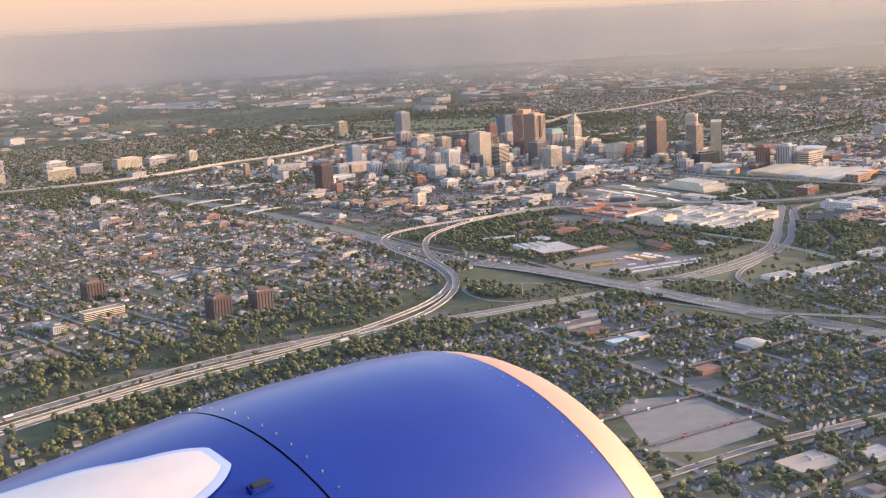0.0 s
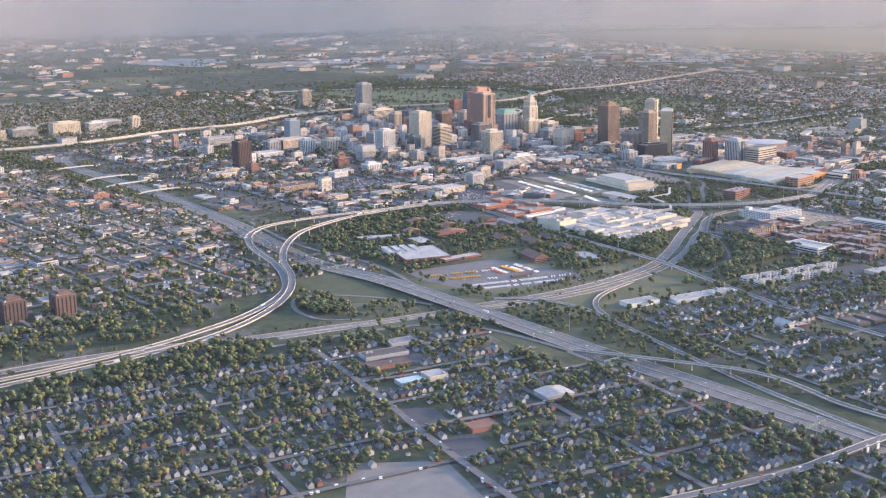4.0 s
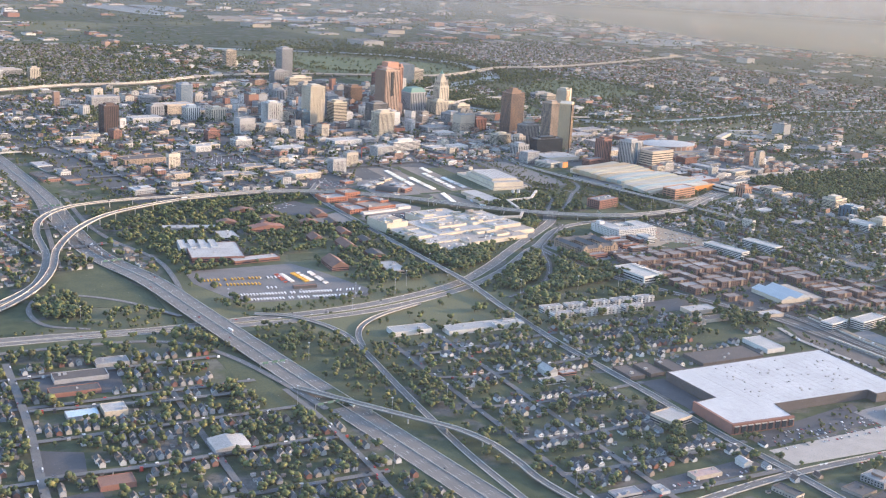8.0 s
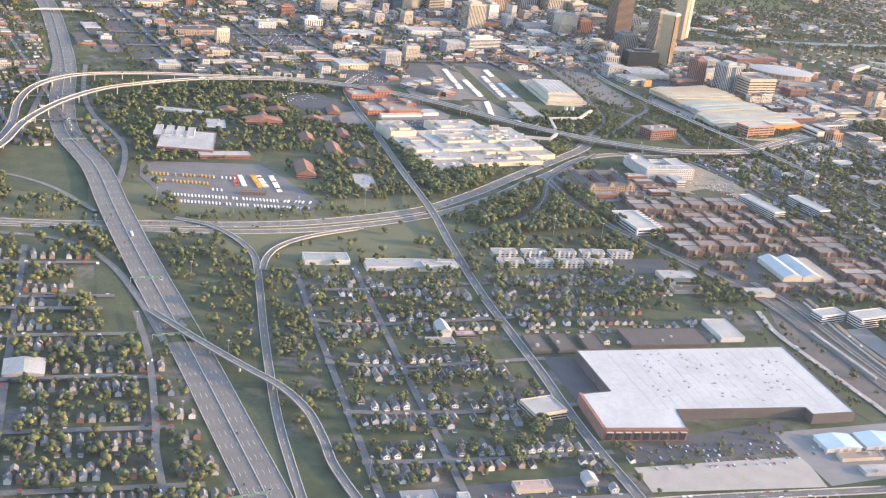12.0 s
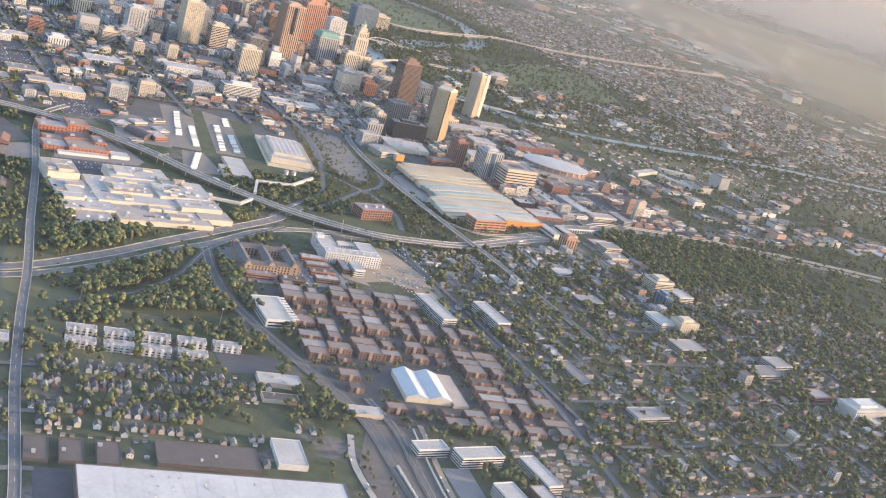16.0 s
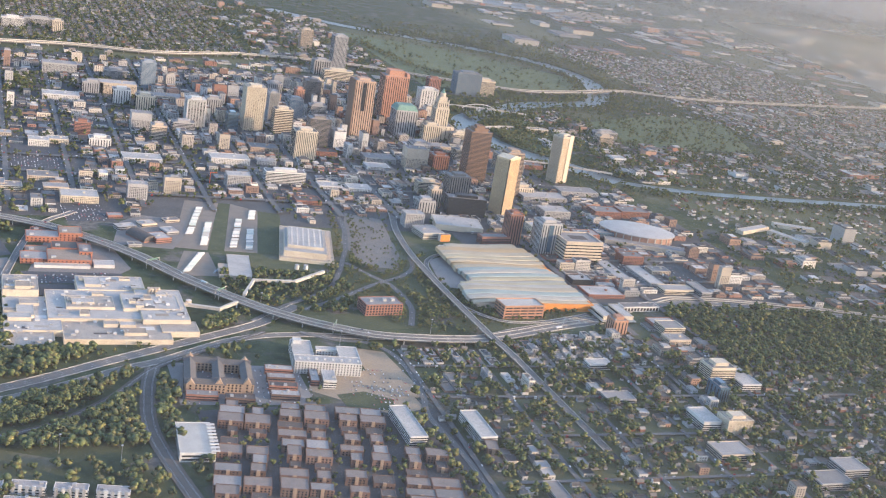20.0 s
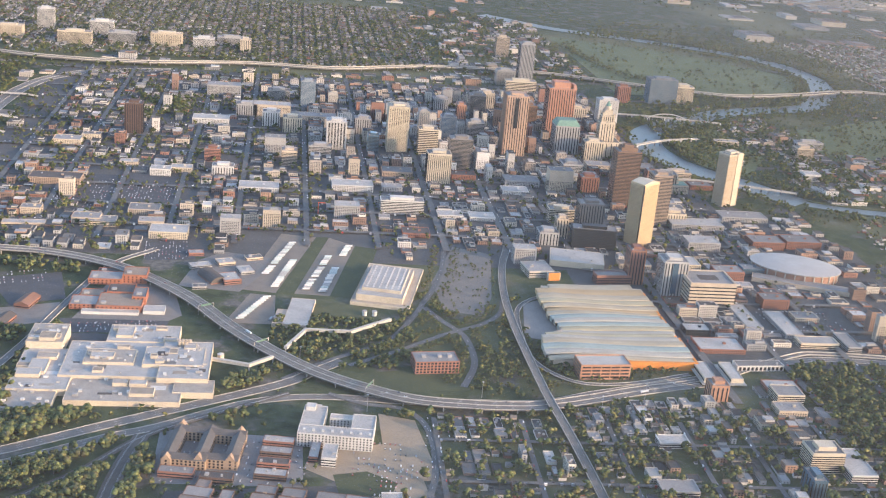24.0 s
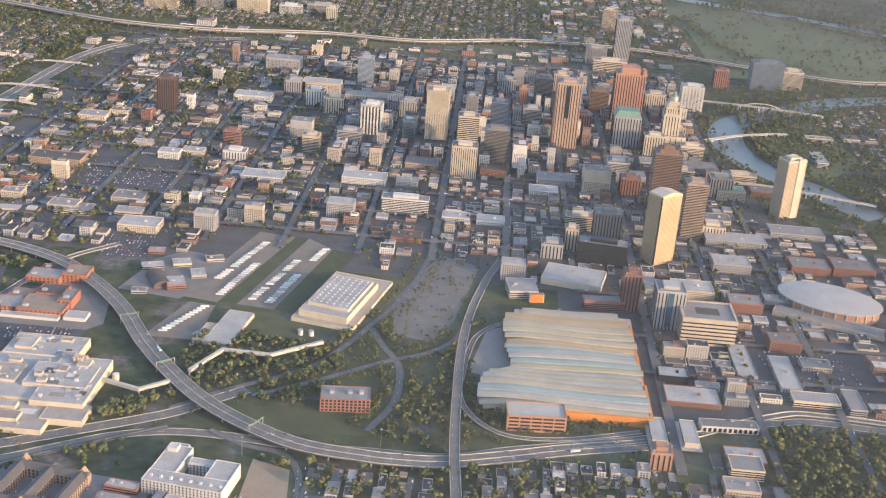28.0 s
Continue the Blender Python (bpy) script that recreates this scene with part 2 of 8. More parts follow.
# ---- building helpers
class Shape:
    """Collects the faces of one mesh."""

    def __init__(self):
        self.v, self.f, self.m = [], [], []

    def poly(self, pts, mat=0):
        s = len(self.v)
        self.v += [tuple(p) for p in pts]
        self.f.append(tuple(range(s, s + len(pts))))
        self.m.append(mat)

    def solid(self, ring, z0, z1, mat=0, top=True, bottom=False, topmat=None, shrink=1.0):
        """A prism on a ring of (x, y), going left round; shrink: the top's size."""
        s, n = len(self.v), len(ring)
        cx, cy = sum(p[0] for p in ring) / n, sum(p[1] for p in ring) / n
        self.v += [(x, y, z0) for x, y in ring] + [(cx + (x - cx) * shrink, cy + (y - cy) * shrink, z1) for x, y in ring]
        for i in range(n):
            j = (i + 1) % n
            self.f.append((s + i, s + j, s + n + j, s + n + i))
            self.m.append(mat)
        if top:
            self.f.append(tuple(range(s + n, s + 2 * n)))
            self.m.append(mat if topmat is None else topmat)
        if bottom:
            self.f.append(tuple(range(s + n - 1, s - 1, -1)))
            self.m.append(mat)
        return self

    def box(self, x0, x1, y0, y1, z0, z1, mat=0, bottom=False, topmat=None):
        return self.solid([(x0, y0), (x1, y0), (x1, y1), (x0, y1)], z0, z1, mat, True, bottom, topmat)

    def tub(self, ring, z0, z1, rim, lip, mat=0, topmat=None):
        """A flat-roofed block with a parapet: walls, rim and a sunken roof."""
        n = len(ring)
        cx, cy = sum(p[0] for p in ring) / n, sum(p[1] for p in ring) / n
        half = max(max(abs(p[0] - cx), abs(p[1] - cy)) for p in ring)
        k = max(0.5, 1 - rim / half)
        inner = [(cx + (x - cx) * k, cy + (y - cy) * k) for x, y in ring]
        s = len(self.v)
        self.v += [(x, y, z0) for x, y in ring] + [(x, y, z1) for x, y in ring] + [(x, y, z1) for x, y in inner] + [(x, y, z1 - lip) for x, y in inner]
        for i in range(n):
            j = (i + 1) % n
            for a in (0, n, 2 * n):
                self.f.append((s + a + i, s + a + j, s + a + n + j, s + a + n + i))
                self.m.append(mat)
        self.f.append(tuple(range(s + 3 * n, s + 4 * n)))
        self.m.append(mat if topmat is None else topmat)
        return self

    def gable(self, x0, x1, y0, y1, z0, z1, over=0.0, mat=0):
        """A pitched roof with its ridge along y, as a closed slab."""
        x0, x1, y0, y1, c = x0 - over, x1 + over, y0 - over, y1 + over, (x0 + x1) / 2
        s = len(self.v)
        self.v += [(x0, y0, z0), (x1, y0, z0), (c, y0, z1), (x0, y1, z0), (x1, y1, z0), (c, y1, z1)]
        for f in ((0, 1, 2), (5, 4, 3), (1, 4, 5, 2), (3, 0, 2, 5), (0, 3, 4, 1)):
            self.f.append(tuple(s + i for i in f))
            self.m.append(mat)
        return self

    def cyl(self, x, y, r, z0, z1, n=12, mat=0, r1=None):
        ring = [(x + r * math.cos(2 * math.pi * i / n), y + r * math.sin(2 * math.pi * i / n)) for i in range(n)]
        return self.solid(ring, z0, z1, mat, True, False, None, 1.0 if r1 is None else r1 / r)

    def mesh(self, name, *mats):
        me = bpy.data.meshes.new(name)
        me.from_pydata(self.v, [], self.f)
        for m in mats:
            me.materials.append(m)
        if len(mats) > 1:
            me.polygons.foreach_set("material_index", self.m)
        me.update()
        return me


def part(name, shape, material, parent, label=""):
    """Links one mesh under a thing or under a part. shape: a Shape or a mesh."""
    mats = material if isinstance(material, tuple) else (material,)
    ob = new(name, shape.mesh(name, *mats) if isinstance(shape, Shape) else shape)
    ob.parent = parent
    return tagged(ob, label)


def thing(name, m, label, category, group="", kind=""):
    ob = new(name)
    ob.matrix_basis = m
    ob.empty_display_size = 0.5
    return tagged(ob, label, category, group, kind)


def solid_thing(name, shape, material, label, category, kind="", m=None):
    mats = material if isinstance(material, tuple) else (material,)
    ob = new(name, shape.mesh(name, *mats))
    if m is not None:
        ob.matrix_basis = m
    return tagged(ob, label, category, "", kind)


# ---- which ground is taken: cells of 1 m
GX, GY, GW, GH = -400, 100, 2400, 2400
TAKEN = np.zeros((GW, GH), bool)
HARD = np.zeros((GW, GH), bool)        # roads alone


def take_rect(x, y, w, d, ang=0.0, pad=0.5):
    r = math.hypot(w, d) / 2 + pad + 1
    i0, i1, j0, j1 = int(x - r - GX), int(x + r - GX) + 1, int(y - r - GY), int(y + r - GY) + 1
    i0, j0, i1, j1 = max(i0, 0), max(j0, 0), min(i1, GW), min(j1, GH)
    if i0 >= i1 or j0 >= j1:
        return
    ii, jj = np.meshgrid(np.arange(i0, i1) + GX + 0.5 - x, np.arange(j0, j1) + GY + 0.5 - y, indexing="ij")
    c, s = math.cos(radians(ang)), math.sin(radians(ang))
    u, v = ii * c + jj * s, -ii * s + jj * c
    TAKEN[i0:i1, j0:j1] |= (abs(u) <= w / 2 + pad) & (abs(v) <= d / 2 + pad)


def is_free(x, y, r=0.0):
    i, j, k = int(x - GX), int(y - GY), int(math.ceil(r))
    if i < k or j < k or i >= GW - k or j >= GH - k:
        return not (0 <= i < GW and 0 <= j < GH)
    return not TAKEN[i - k:i + k + 1, j - k:j + k + 1].any()


def smooth(pts, step=6.0):
    """A smooth line through a few points, in even steps."""
    p = [np.array(q, float) for q in pts]
    p = [2 * p[0] - p[1]] + p + [2 * p[-1] - p[-2]]
    out = []
    for i in range(1, len(p) - 2):
        a, b, c, d = p[i - 1], p[i], p[i + 1], p[i + 2]
        n = max(1, int(np.linalg.norm((c - b)[:2]) / step))
        for k in range(n):
            t = k / n
            out.append(0.5 * (2 * b + (c - a) * t + (2 * a - 5 * b + 4 * c - d) * t * t + (3 * b - a - 3 * c + d) * t ** 3))
    out.append(p[-2])
    return np.array(out)


def normals(line):
    d = np.gradient(line[:, :2], axis=0)
    d /= np.linalg.norm(d, axis=1)[:, None] + 1e-9
    return np.stack([d[:, 1], -d[:, 0]], 1)


def band(line, off0, off1, z0, z1, shape):
    """A strip along a line between two side offsets, from z0 below to z1 above the line's height."""
    nn = normals(line)
    a, b = line[:, :2] + nn * off0, line[:, :2] + nn * off1
    z = line[:, 2]
    s = len(shape.v)
    for i in range(len(line)):
        shape.v += [(a[i][0], a[i][1], z[i] + z0), (b[i][0], b[i][1], z[i] + z0), (b[i][0], b[i][1], z[i] + z1), (a[i][0], a[i][1], z[i] + z1)]
    for i in range(len(line) - 1):
        p, q = s + 4 * i, s + 4 * i + 4
        for f in ((p + 3, p + 2, q + 2, q + 3), (p + 2, p + 1, q + 1, q + 2), (p, p + 3, q + 3, q), (p + 1, p, q, q + 1)):
            shape.f.append(f)
            shape.m.append(0)
    for p in (s, s + 4 * (len(line) - 1)):
        shape.f.append((p, p + 1, p + 2, p + 3))
        shape.m.append(0)
    return shape


ROADS = []


def road(name, pts, width, label, deck=0.25, mat=None, barrier=0.0, median=False, lines=0, pad=1.2, category="road"):
    """A road along points (x, y, z of its surface); over open air it gets piers."""
    line = smooth([(p[0], p[1], p[2] if len(p) > 2 else 0.0) for p in pts], 4.0)
    line[:, 2] += 0.10 + 0.012 * len(ROADS)
    ROADS.append((line, width))
    root = tagged(new(name, band(line, -width / 2, width / 2, -deck, 0.0, Shape()).mesh(name, mat or ASPHALT)), label, category, "", "structure")
    if barrier:
        for s in (-1, 1):
            part("parapet", band(line, s * (width / 2 - 0.11) - 0.10, s * (width / 2 - 0.11) + 0.10, 0.005, barrier, Shape()), PALE, root, "pale concrete parapet")
    if median:
        part("median_barrier", band(line, -0.12, 0.12, 0.005, 0.30, Shape()), PALE, root, "pale concrete median barrier")
    for k in range(lines):
        o = (k + 0.5) / lines * width - width / 2 if lines > 1 else 0.0
        if median and abs(o) < 0.4:
            continue
        dash = Shape()
        for i in range(0, len(line) - 1, 2):
            a, b = line[i], line[i] + (line[i + 1] - line[i]) * 0.7
            band(np.array([a, b]), o - 0.04, o + 0.04, 0.004, 0.012, dash)
        part("lane_marking", dash, PAINT, root, "worn white lane dashes")
    if category == "railway":
        for k in range(max(1, int(width / 2.2))):
            o = (k + 0.5) / max(1, int(width / 2.2)) * width - width / 2
            for side in (-0.2, 0.2):
                part("rail", band(line, o + side - 0.035, o + side + 0.035, 0.0, 0.06, Shape()), STEEL, root, "steel rail")
    gap = 0
    for i in range(2, len(line) - 2):
        gap += np.linalg.norm(line[i, :2] - line[i - 1, :2])
        if line[i, 2] - deck > 1.4 and gap > 14:
            gap = 0
            nn = normals(line)[i] * min(width * 0.3, 2.5)
            pr = Shape()
            for s in (-1, 1) if width > 5 else (0,):
                pr.cyl(line[i, 0] + s * nn[0], line[i, 1] + s * nn[1], 0.32, 0, line[i, 2] - deck, 8)
            part("pier", pr, CONCRETE, root, "round concrete pier")
    for p in line:
        take_rect(p[0], p[1], width + 2 * pad, width + 2 * pad, 0, 0)
        r = int(width / 2 + 1.6)
        i, j = int(p[0] - GX), int(p[1] - GY)
        if r < i < GW - r and r < j < GH - r:
            HARD[i - r:i + r + 1, j - r:j + r + 1] = True
    return root


# ---- the ground and the far distance
CX, CY, R = 500.0, 300.0, 4350.0
gs = Shape()
gs.poly([(CX + R * math.cos(2 * math.pi * i / 96), CY + R * math.sin(2 * math.pi * i / 96), 0) for i in range(96)])


def ground_material():
    m = bpy.data.materials.new("city_ground")
    m.use_nodes = True
    n, l = m.node_tree.nodes, m.node_tree.links
    p = n["Principled BSDF"]
    p.inputs["Roughness"].default_value = 0.95
    p.inputs["Specular IOR Level"].default_value = 0.1
    geo = n.new("ShaderNodeNewGeometry")

    def tex(scale, detail):
        t = n.new("ShaderNodeTexNoise")
        t.inputs["Scale"].default_value, t.inputs["Detail"].default_value = scale, detail
        l.new(geo.outputs["Position"], t.inputs["Vector"])
        return t.outputs["Fac"]

    def ramp(fac, lo, hi):
        r = n.new("ShaderNodeMapRange")
        r.inputs["From Min"].default_value, r.inputs["From Max"].default_value = lo, hi
        l.new(fac, r.inputs["Value"])
        return r.outputs[0]

    def mix(fac, a, b):
        x = n.new("ShaderNodeMix")
        x.data_type = "RGBA"
        l.new(fac, x.inputs[0])
        for sock, c in ((x.inputs[6], a), (x.inputs[7], b)):
            if isinstance(c, tuple):
                sock.default_value = (*c, 1)
            else:
                l.new(c, sock)
        return x.outputs[2]

    lawn = mix(ramp(tex(0.12, 5), 0.35, 0.65), (0.038, 0.05, 0.028), (0.07, 0.082, 0.044))
    bare = mix(ramp(tex(0.3, 4), 0.35, 0.65), (0.075, 0.073, 0.068), (0.14, 0.13, 0.115))
    near = mix(ramp(tex(0.045, 5), 0.52, 0.64), lawn, bare)
    wide = mix(ramp(tex(0.0035, 6), 0.50, 0.60), near, (0.12, 0.12, 0.07))
    l.new(wide, p.inputs["Base Color"])
    return m


tagged(new("ground", gs.mesh("ground", ground_material())), "flat city ground of lawns, yards and bare earth", "ground", "", "structure")


# glowing backdrop: haze and evening sky are painted into its emission
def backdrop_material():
    m = bpy.data.materials.new("painted_hazy_distance")
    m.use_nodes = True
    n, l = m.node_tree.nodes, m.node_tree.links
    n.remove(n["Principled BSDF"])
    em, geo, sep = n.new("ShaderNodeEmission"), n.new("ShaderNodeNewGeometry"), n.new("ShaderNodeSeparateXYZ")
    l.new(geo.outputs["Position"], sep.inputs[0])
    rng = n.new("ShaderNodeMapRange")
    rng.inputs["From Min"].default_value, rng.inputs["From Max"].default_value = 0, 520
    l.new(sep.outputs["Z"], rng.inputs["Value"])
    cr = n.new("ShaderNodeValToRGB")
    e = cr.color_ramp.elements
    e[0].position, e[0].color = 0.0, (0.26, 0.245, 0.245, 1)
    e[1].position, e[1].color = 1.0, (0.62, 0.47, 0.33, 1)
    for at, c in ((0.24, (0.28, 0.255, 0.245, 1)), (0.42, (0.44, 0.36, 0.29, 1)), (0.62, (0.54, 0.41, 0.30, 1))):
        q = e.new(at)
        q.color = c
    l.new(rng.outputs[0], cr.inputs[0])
    # sun glow painted in: emission turns warmer towards the sun's side
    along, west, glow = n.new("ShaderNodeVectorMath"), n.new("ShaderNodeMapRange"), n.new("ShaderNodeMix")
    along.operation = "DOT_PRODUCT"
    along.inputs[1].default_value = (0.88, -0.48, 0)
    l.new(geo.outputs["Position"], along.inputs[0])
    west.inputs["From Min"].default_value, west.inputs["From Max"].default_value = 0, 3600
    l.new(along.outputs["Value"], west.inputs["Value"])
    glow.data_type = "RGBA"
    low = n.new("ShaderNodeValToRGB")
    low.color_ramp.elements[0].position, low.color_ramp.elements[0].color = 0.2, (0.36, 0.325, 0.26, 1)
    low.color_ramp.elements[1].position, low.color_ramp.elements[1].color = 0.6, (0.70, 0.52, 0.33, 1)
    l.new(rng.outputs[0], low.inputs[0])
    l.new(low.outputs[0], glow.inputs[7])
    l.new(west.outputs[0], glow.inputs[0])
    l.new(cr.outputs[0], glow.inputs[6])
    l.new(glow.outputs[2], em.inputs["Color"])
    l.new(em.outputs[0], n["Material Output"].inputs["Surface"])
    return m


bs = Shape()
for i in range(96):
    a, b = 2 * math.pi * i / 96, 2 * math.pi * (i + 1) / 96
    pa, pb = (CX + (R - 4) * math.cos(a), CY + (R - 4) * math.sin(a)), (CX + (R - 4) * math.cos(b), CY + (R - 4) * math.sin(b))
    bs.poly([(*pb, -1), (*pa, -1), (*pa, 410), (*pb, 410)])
tagged(new("backdrop", bs.mesh("backdrop", backdrop_material())), "glowing painted backdrop, hazy far plain fading into a tan evening sky", "backdrop", "", "structure")


# ---- water
def water(name, pts, width, label):
    line = smooth([(x, y, 0.0) for x, y in pts], 12)
    ob = tagged(new(name, band(line, -width / 2, width / 2, 0.0, 0.085, Shape()).mesh(name, WATER)), label, "water", "", "structure")
    bank = Shape()
    for s in (-1, 1):
        band(line, s * (width / 2 + 1.6) - 1.6, s * (width / 2 + 1.6) + 1.6, 0.0, 0.5, bank)
    part("river_bank", bank, GRASS, ob, "grassy river bank")
    for p in line:
        take_rect(p[0], p[1], width + 7, width + 7, 0, 0)
    return ob


water("water", [(1238, 862), (1221, 883), (1205, 912), (1188, 932), (1172, 958), (1162, 990), (1160, 1029), (1171, 1072), (1196, 1104), (1249, 1150), (1289, 1184), (1345, 1210), (1407, 1240), (1462, 1330), (1485, 1440), (1450, 1550), (1350, 1622), (1276, 1662), (1205, 1700), (1120, 1790)], 29, "calm grey river winding past downtown")
water("water", [(1900, 760), (1700, 800), (1580, 826), (1488, 833), (1400, 834), (1330, 838), (1275, 846), (1240, 860)], 15, "grey river between wooded banks")
water("water", [(1560, 590), (1700, 640), (1900, 720), (2200, 900)], 11, "distant bend of a grey river")
for px, py, pw, pd in ((1460, 2610, 62, 190), (1560, 2640, 55, 120), (1780, 2320, 120, 60), (2300, 1700, 140, 90)):
    w = Shape().solid([(px + pw * math.cos(a) * (1 + 0.2 * math.sin(3 * a)), py + pd * math.sin(a)) for a in (2 * math.pi * i / 20 for i in range(20))], 0, 0.1)
    solid_thing("water", w, WATER, "flat quarry pond with pale banks", "water", "structure")

# ---- motorways, ramps and bridges
road("road", [(512, 60), (518, 130), (522.5, 200), (525.5, 259), (527.5, 300), (529, 341), (530.5, 407, 1.6), (533, 458, 1.9), (537, 517, 1.2), (535, 582), (545, 648), (560, 720), (570, 790), (580, 874), (585, 930), (588, 1000), (591, 1070), (596, 1120), (612, 1172), (650, 1215), (720, 1240)], 14.5, "wide grey motorway with many lanes and a median barrier", barrier=0.25, median=True, lines=8, mat=DECK)
road("road", [(1044, 533), (1008, 522, 0.2), (984, 512, 0.8), (958, 502, 1.8), (940, 499, 2.6), (923, 499, 3), (897, 503, 3), (873, 515, 3), (850, 532, 3), (829, 555, 3), (809, 582, 3), (788, 616, 3), (762, 646, 3), (736, 667, 3), (700, 682, 3), (662, 686, 3)], 8.6, "broad elevated concrete motorway in a long curve", deck=0.5, barrier=0.34, median=True, lines=6, mat=DECK)
road("road", [(664, 689, 3), (625, 693, 3.4), (595, 693, 4), (560, 686, 4.5), (533, 661, 5), (517, 627, 4.6), (506, 583, 3.4), (490, 547, 2.2), (472, 525, 1.4), (440, 506, 0.6), (403, 495, 0.2), (368, 489), (320, 488), (260, 491), (175, 483), (60, 470), (-80, 450)], 4.2, "curved concrete flyover with sunlit parapets", deck=0.45, barrier=0.4, lines=2, mat=DECK)
road("road", [(664, 683, 3), (640, 680, 3.6), (612, 671, 4.4), (572, 653, 5), (541, 625, 5), (515, 589, 4.4), (498, 553, 3.4), (479, 526, 2.2), (454, 505, 1.2), (420, 488, 0.5), (380, 480, 0.1), (320, 480), (230, 482), (150, 473), (-80, 440)], 4.2, "curved concrete flyover with sunlit parapets", deck=0.45, barrier=0.4, lines=2, mat=DECK)
road("road", [(-80, 462), (60, 480), (175, 494), (261, 501), (330, 497), (385, 483), (417, 470), (458, 458), (504, 444), (545, 437), (586, 429), (626, 427), (678, 434), (720, 453), (762, 478), (800, 500), (837, 522), (852, 536), (866, 549)], 6.6, "sunken motorway curving under bridges", lines=4, mat=DECK, barrier=0.2)
road("road", [(430, 460), (475, 449), (514, 438), (545, 429), (586, 420), (626, 418), (680, 426), (725, 444), (765, 468), (783, 477), (801, 489), (820, 501), (841, 508), (865, 509), (895, 506), (923, 507), (958, 508), (984, 518), (1008, 526), (1044, 538), (1075, 552), (1105, 562), (1130, 566), (1200, 556), (1290, 530), (1420, 480)], 5.4, "motorway carriageway in a shallow cutting", lines=3, mat=DECK, barrier=0.2)
road("road", [(1062, 542), (1105, 568), (1130, 573), (1200, 564), (1290, 540), (1420, 492)], 4.0, "sunlit motorway carriageway beyond the bridges", lines=3, mat=DECK, barrier=0.6)
road("road", [(837, 527), (858, 548), (889, 574), (905, 604), (914, 628), (922, 650), (932, 689), (938, 733)], 3.0, "two-lane ramp rising into downtown", lines=1)
road("road", [(869, 544), (895, 563), (921, 585), (944, 601), (956, 617), (961, 637)], 3.0, "curving two-lane slip road", lines=1)
road("road", [(923, 523), (931, 545), (933, 562), (931, 585), (922, 603), (914, 622)], 3.4, "bending street beside a brick warehouse", lines=1)
road("road", [(968, 380), (966, 440, 1.0), (963, 478, 3), (961, 508, 3), (960, 546, 3), (960, 601, 2.4), (963, 647, 1.2), (970, 693), (980, 738), (982, 800)], 4.4, "long straight concrete viaduct with pale parapets", deck=0.45, barrier=0.34, lines=2, mat=DECK)
road("road", [(961, 572, 1.8), (963, 598, 1.0), (967, 622, 0.4), (977, 638), (995, 650), (1012, 664)], 2.8, "curved ramp round the exhibition hall", barrier=0.3, lines=1)
road("road", [(960, 566, 2.0), (963, 550, 1.4), (971, 537, 0.8), (984, 529, 0.3), (1008, 531), (1042, 543)], 2.8, "curved slip road under the exhibition hall", barrier=0.25, lines=1)
road("road", [(858, 512, 0.4), (875, 503), (890, 500), (899, 488), (902, 468), (900, 440), (895, 416), (898, 380), (897, 330), (887, 275), (872, 200), (858, 130)], 3.0, "narrow street with kerbs and worn asphalt", lines=1)
road("road", [(557, 441, 0.4), (570, 430, 0.4), (577, 413, 0.3), (579, 395), (576, 380), (568, 352), (559, 322), (549, 286), (542, 259), (537, 235), (530, 194), (526, 150)], 3.2, "two-lane slip road curving to the motorway", barrier=0.25, lines=1, mat=DECK)
road("road", [(640, 415, 0.2), (611, 408, 0.6), (593, 399, 0.6), (583, 388, 0.2), (577, 376)], 3.0, "tight pale ramp", barrier=0.3, lines=1, mat=DECK)
road("road", [(522, 346, 0.4), (532, 312, 2.4), (541, 288, 3.0), (548, 272, 3.0), (551, 255, 2.6), (550, 238, 1.6), (548, 222, 0.6), (549, 189), (552, 160)], 3.2, "curved flyover ramp with pale parapets", deck=0.4, barrier=0.34, lines=1, mat=DECK)
road("road", [(524, 454, 0.8), (512, 490), (496, 511), (480, 518), (470, 508), (464, 492), (465, 473), (480, 459)], 2.6, "cloverleaf loop ramp round a grove", lines=1, mat=DECK)
road("road", [(535, 470, 0.8), (552, 520, 0.4), (560, 560), (556, 610), (560, 660), (575, 730)], 3.0, "slip road beside the motorway", lines=1, mat=DECK)
for y0 in (900, 955, 1002, 1085):
    road("bridge", [(564, y0, 0.6), (575, y0, 2.0), (590, y0, 2.2), (604, y0, 2.0), (616, y0, 0.6)], 3.6, "street bridge over the sunken motorway", deck=0.4, barrier=0.3, mat=PALE, category="bridge")
road("road", [(420, 449), (480, 436), (506, 421), (517, 396), (520.5, 360), (520.5, 320)], 3.0, "slip road joining the motorway", lines=1, mat=DECK)
road("road", [(505, 560), (520, 610), (535, 660), (555, 730), (566, 800)], 3.0, "slip road beside the motorway", lines=1, mat=DECK)
road("road", [(760, 700), (735, 662), (713, 561), (696, 488, 1.5), (683, 428, 2.6), (672, 384, 1.3), (661, 335), (654, 298), (648, 265), (642, 237), (637, 209), (633, 178), (622, 120), (610, 60)], 4.0, "straight two-lane avenue crossing on a bridge", barrier=0.3, lines=1)
road("road", [(340, 1345, 3), (471, 1299, 3), (540, 1272, 3), (596, 1258, 3), (683, 1257, 3), (792, 1285, 3), (888, 1286, 3), (1000, 1330, 3), (1120, 1330, 3), (1230, 1290, 3), (1320, 1262, 3), (1400, 1285, 3), (1500, 1328, 3), (1584, 1318, 3), (1720, 1338, 3), (2036, 1414, 3)], 9.0, "distant raised motorway with a sunlit wall", deck=1.2, barrier=0.9, lines=0, mat=DECK)
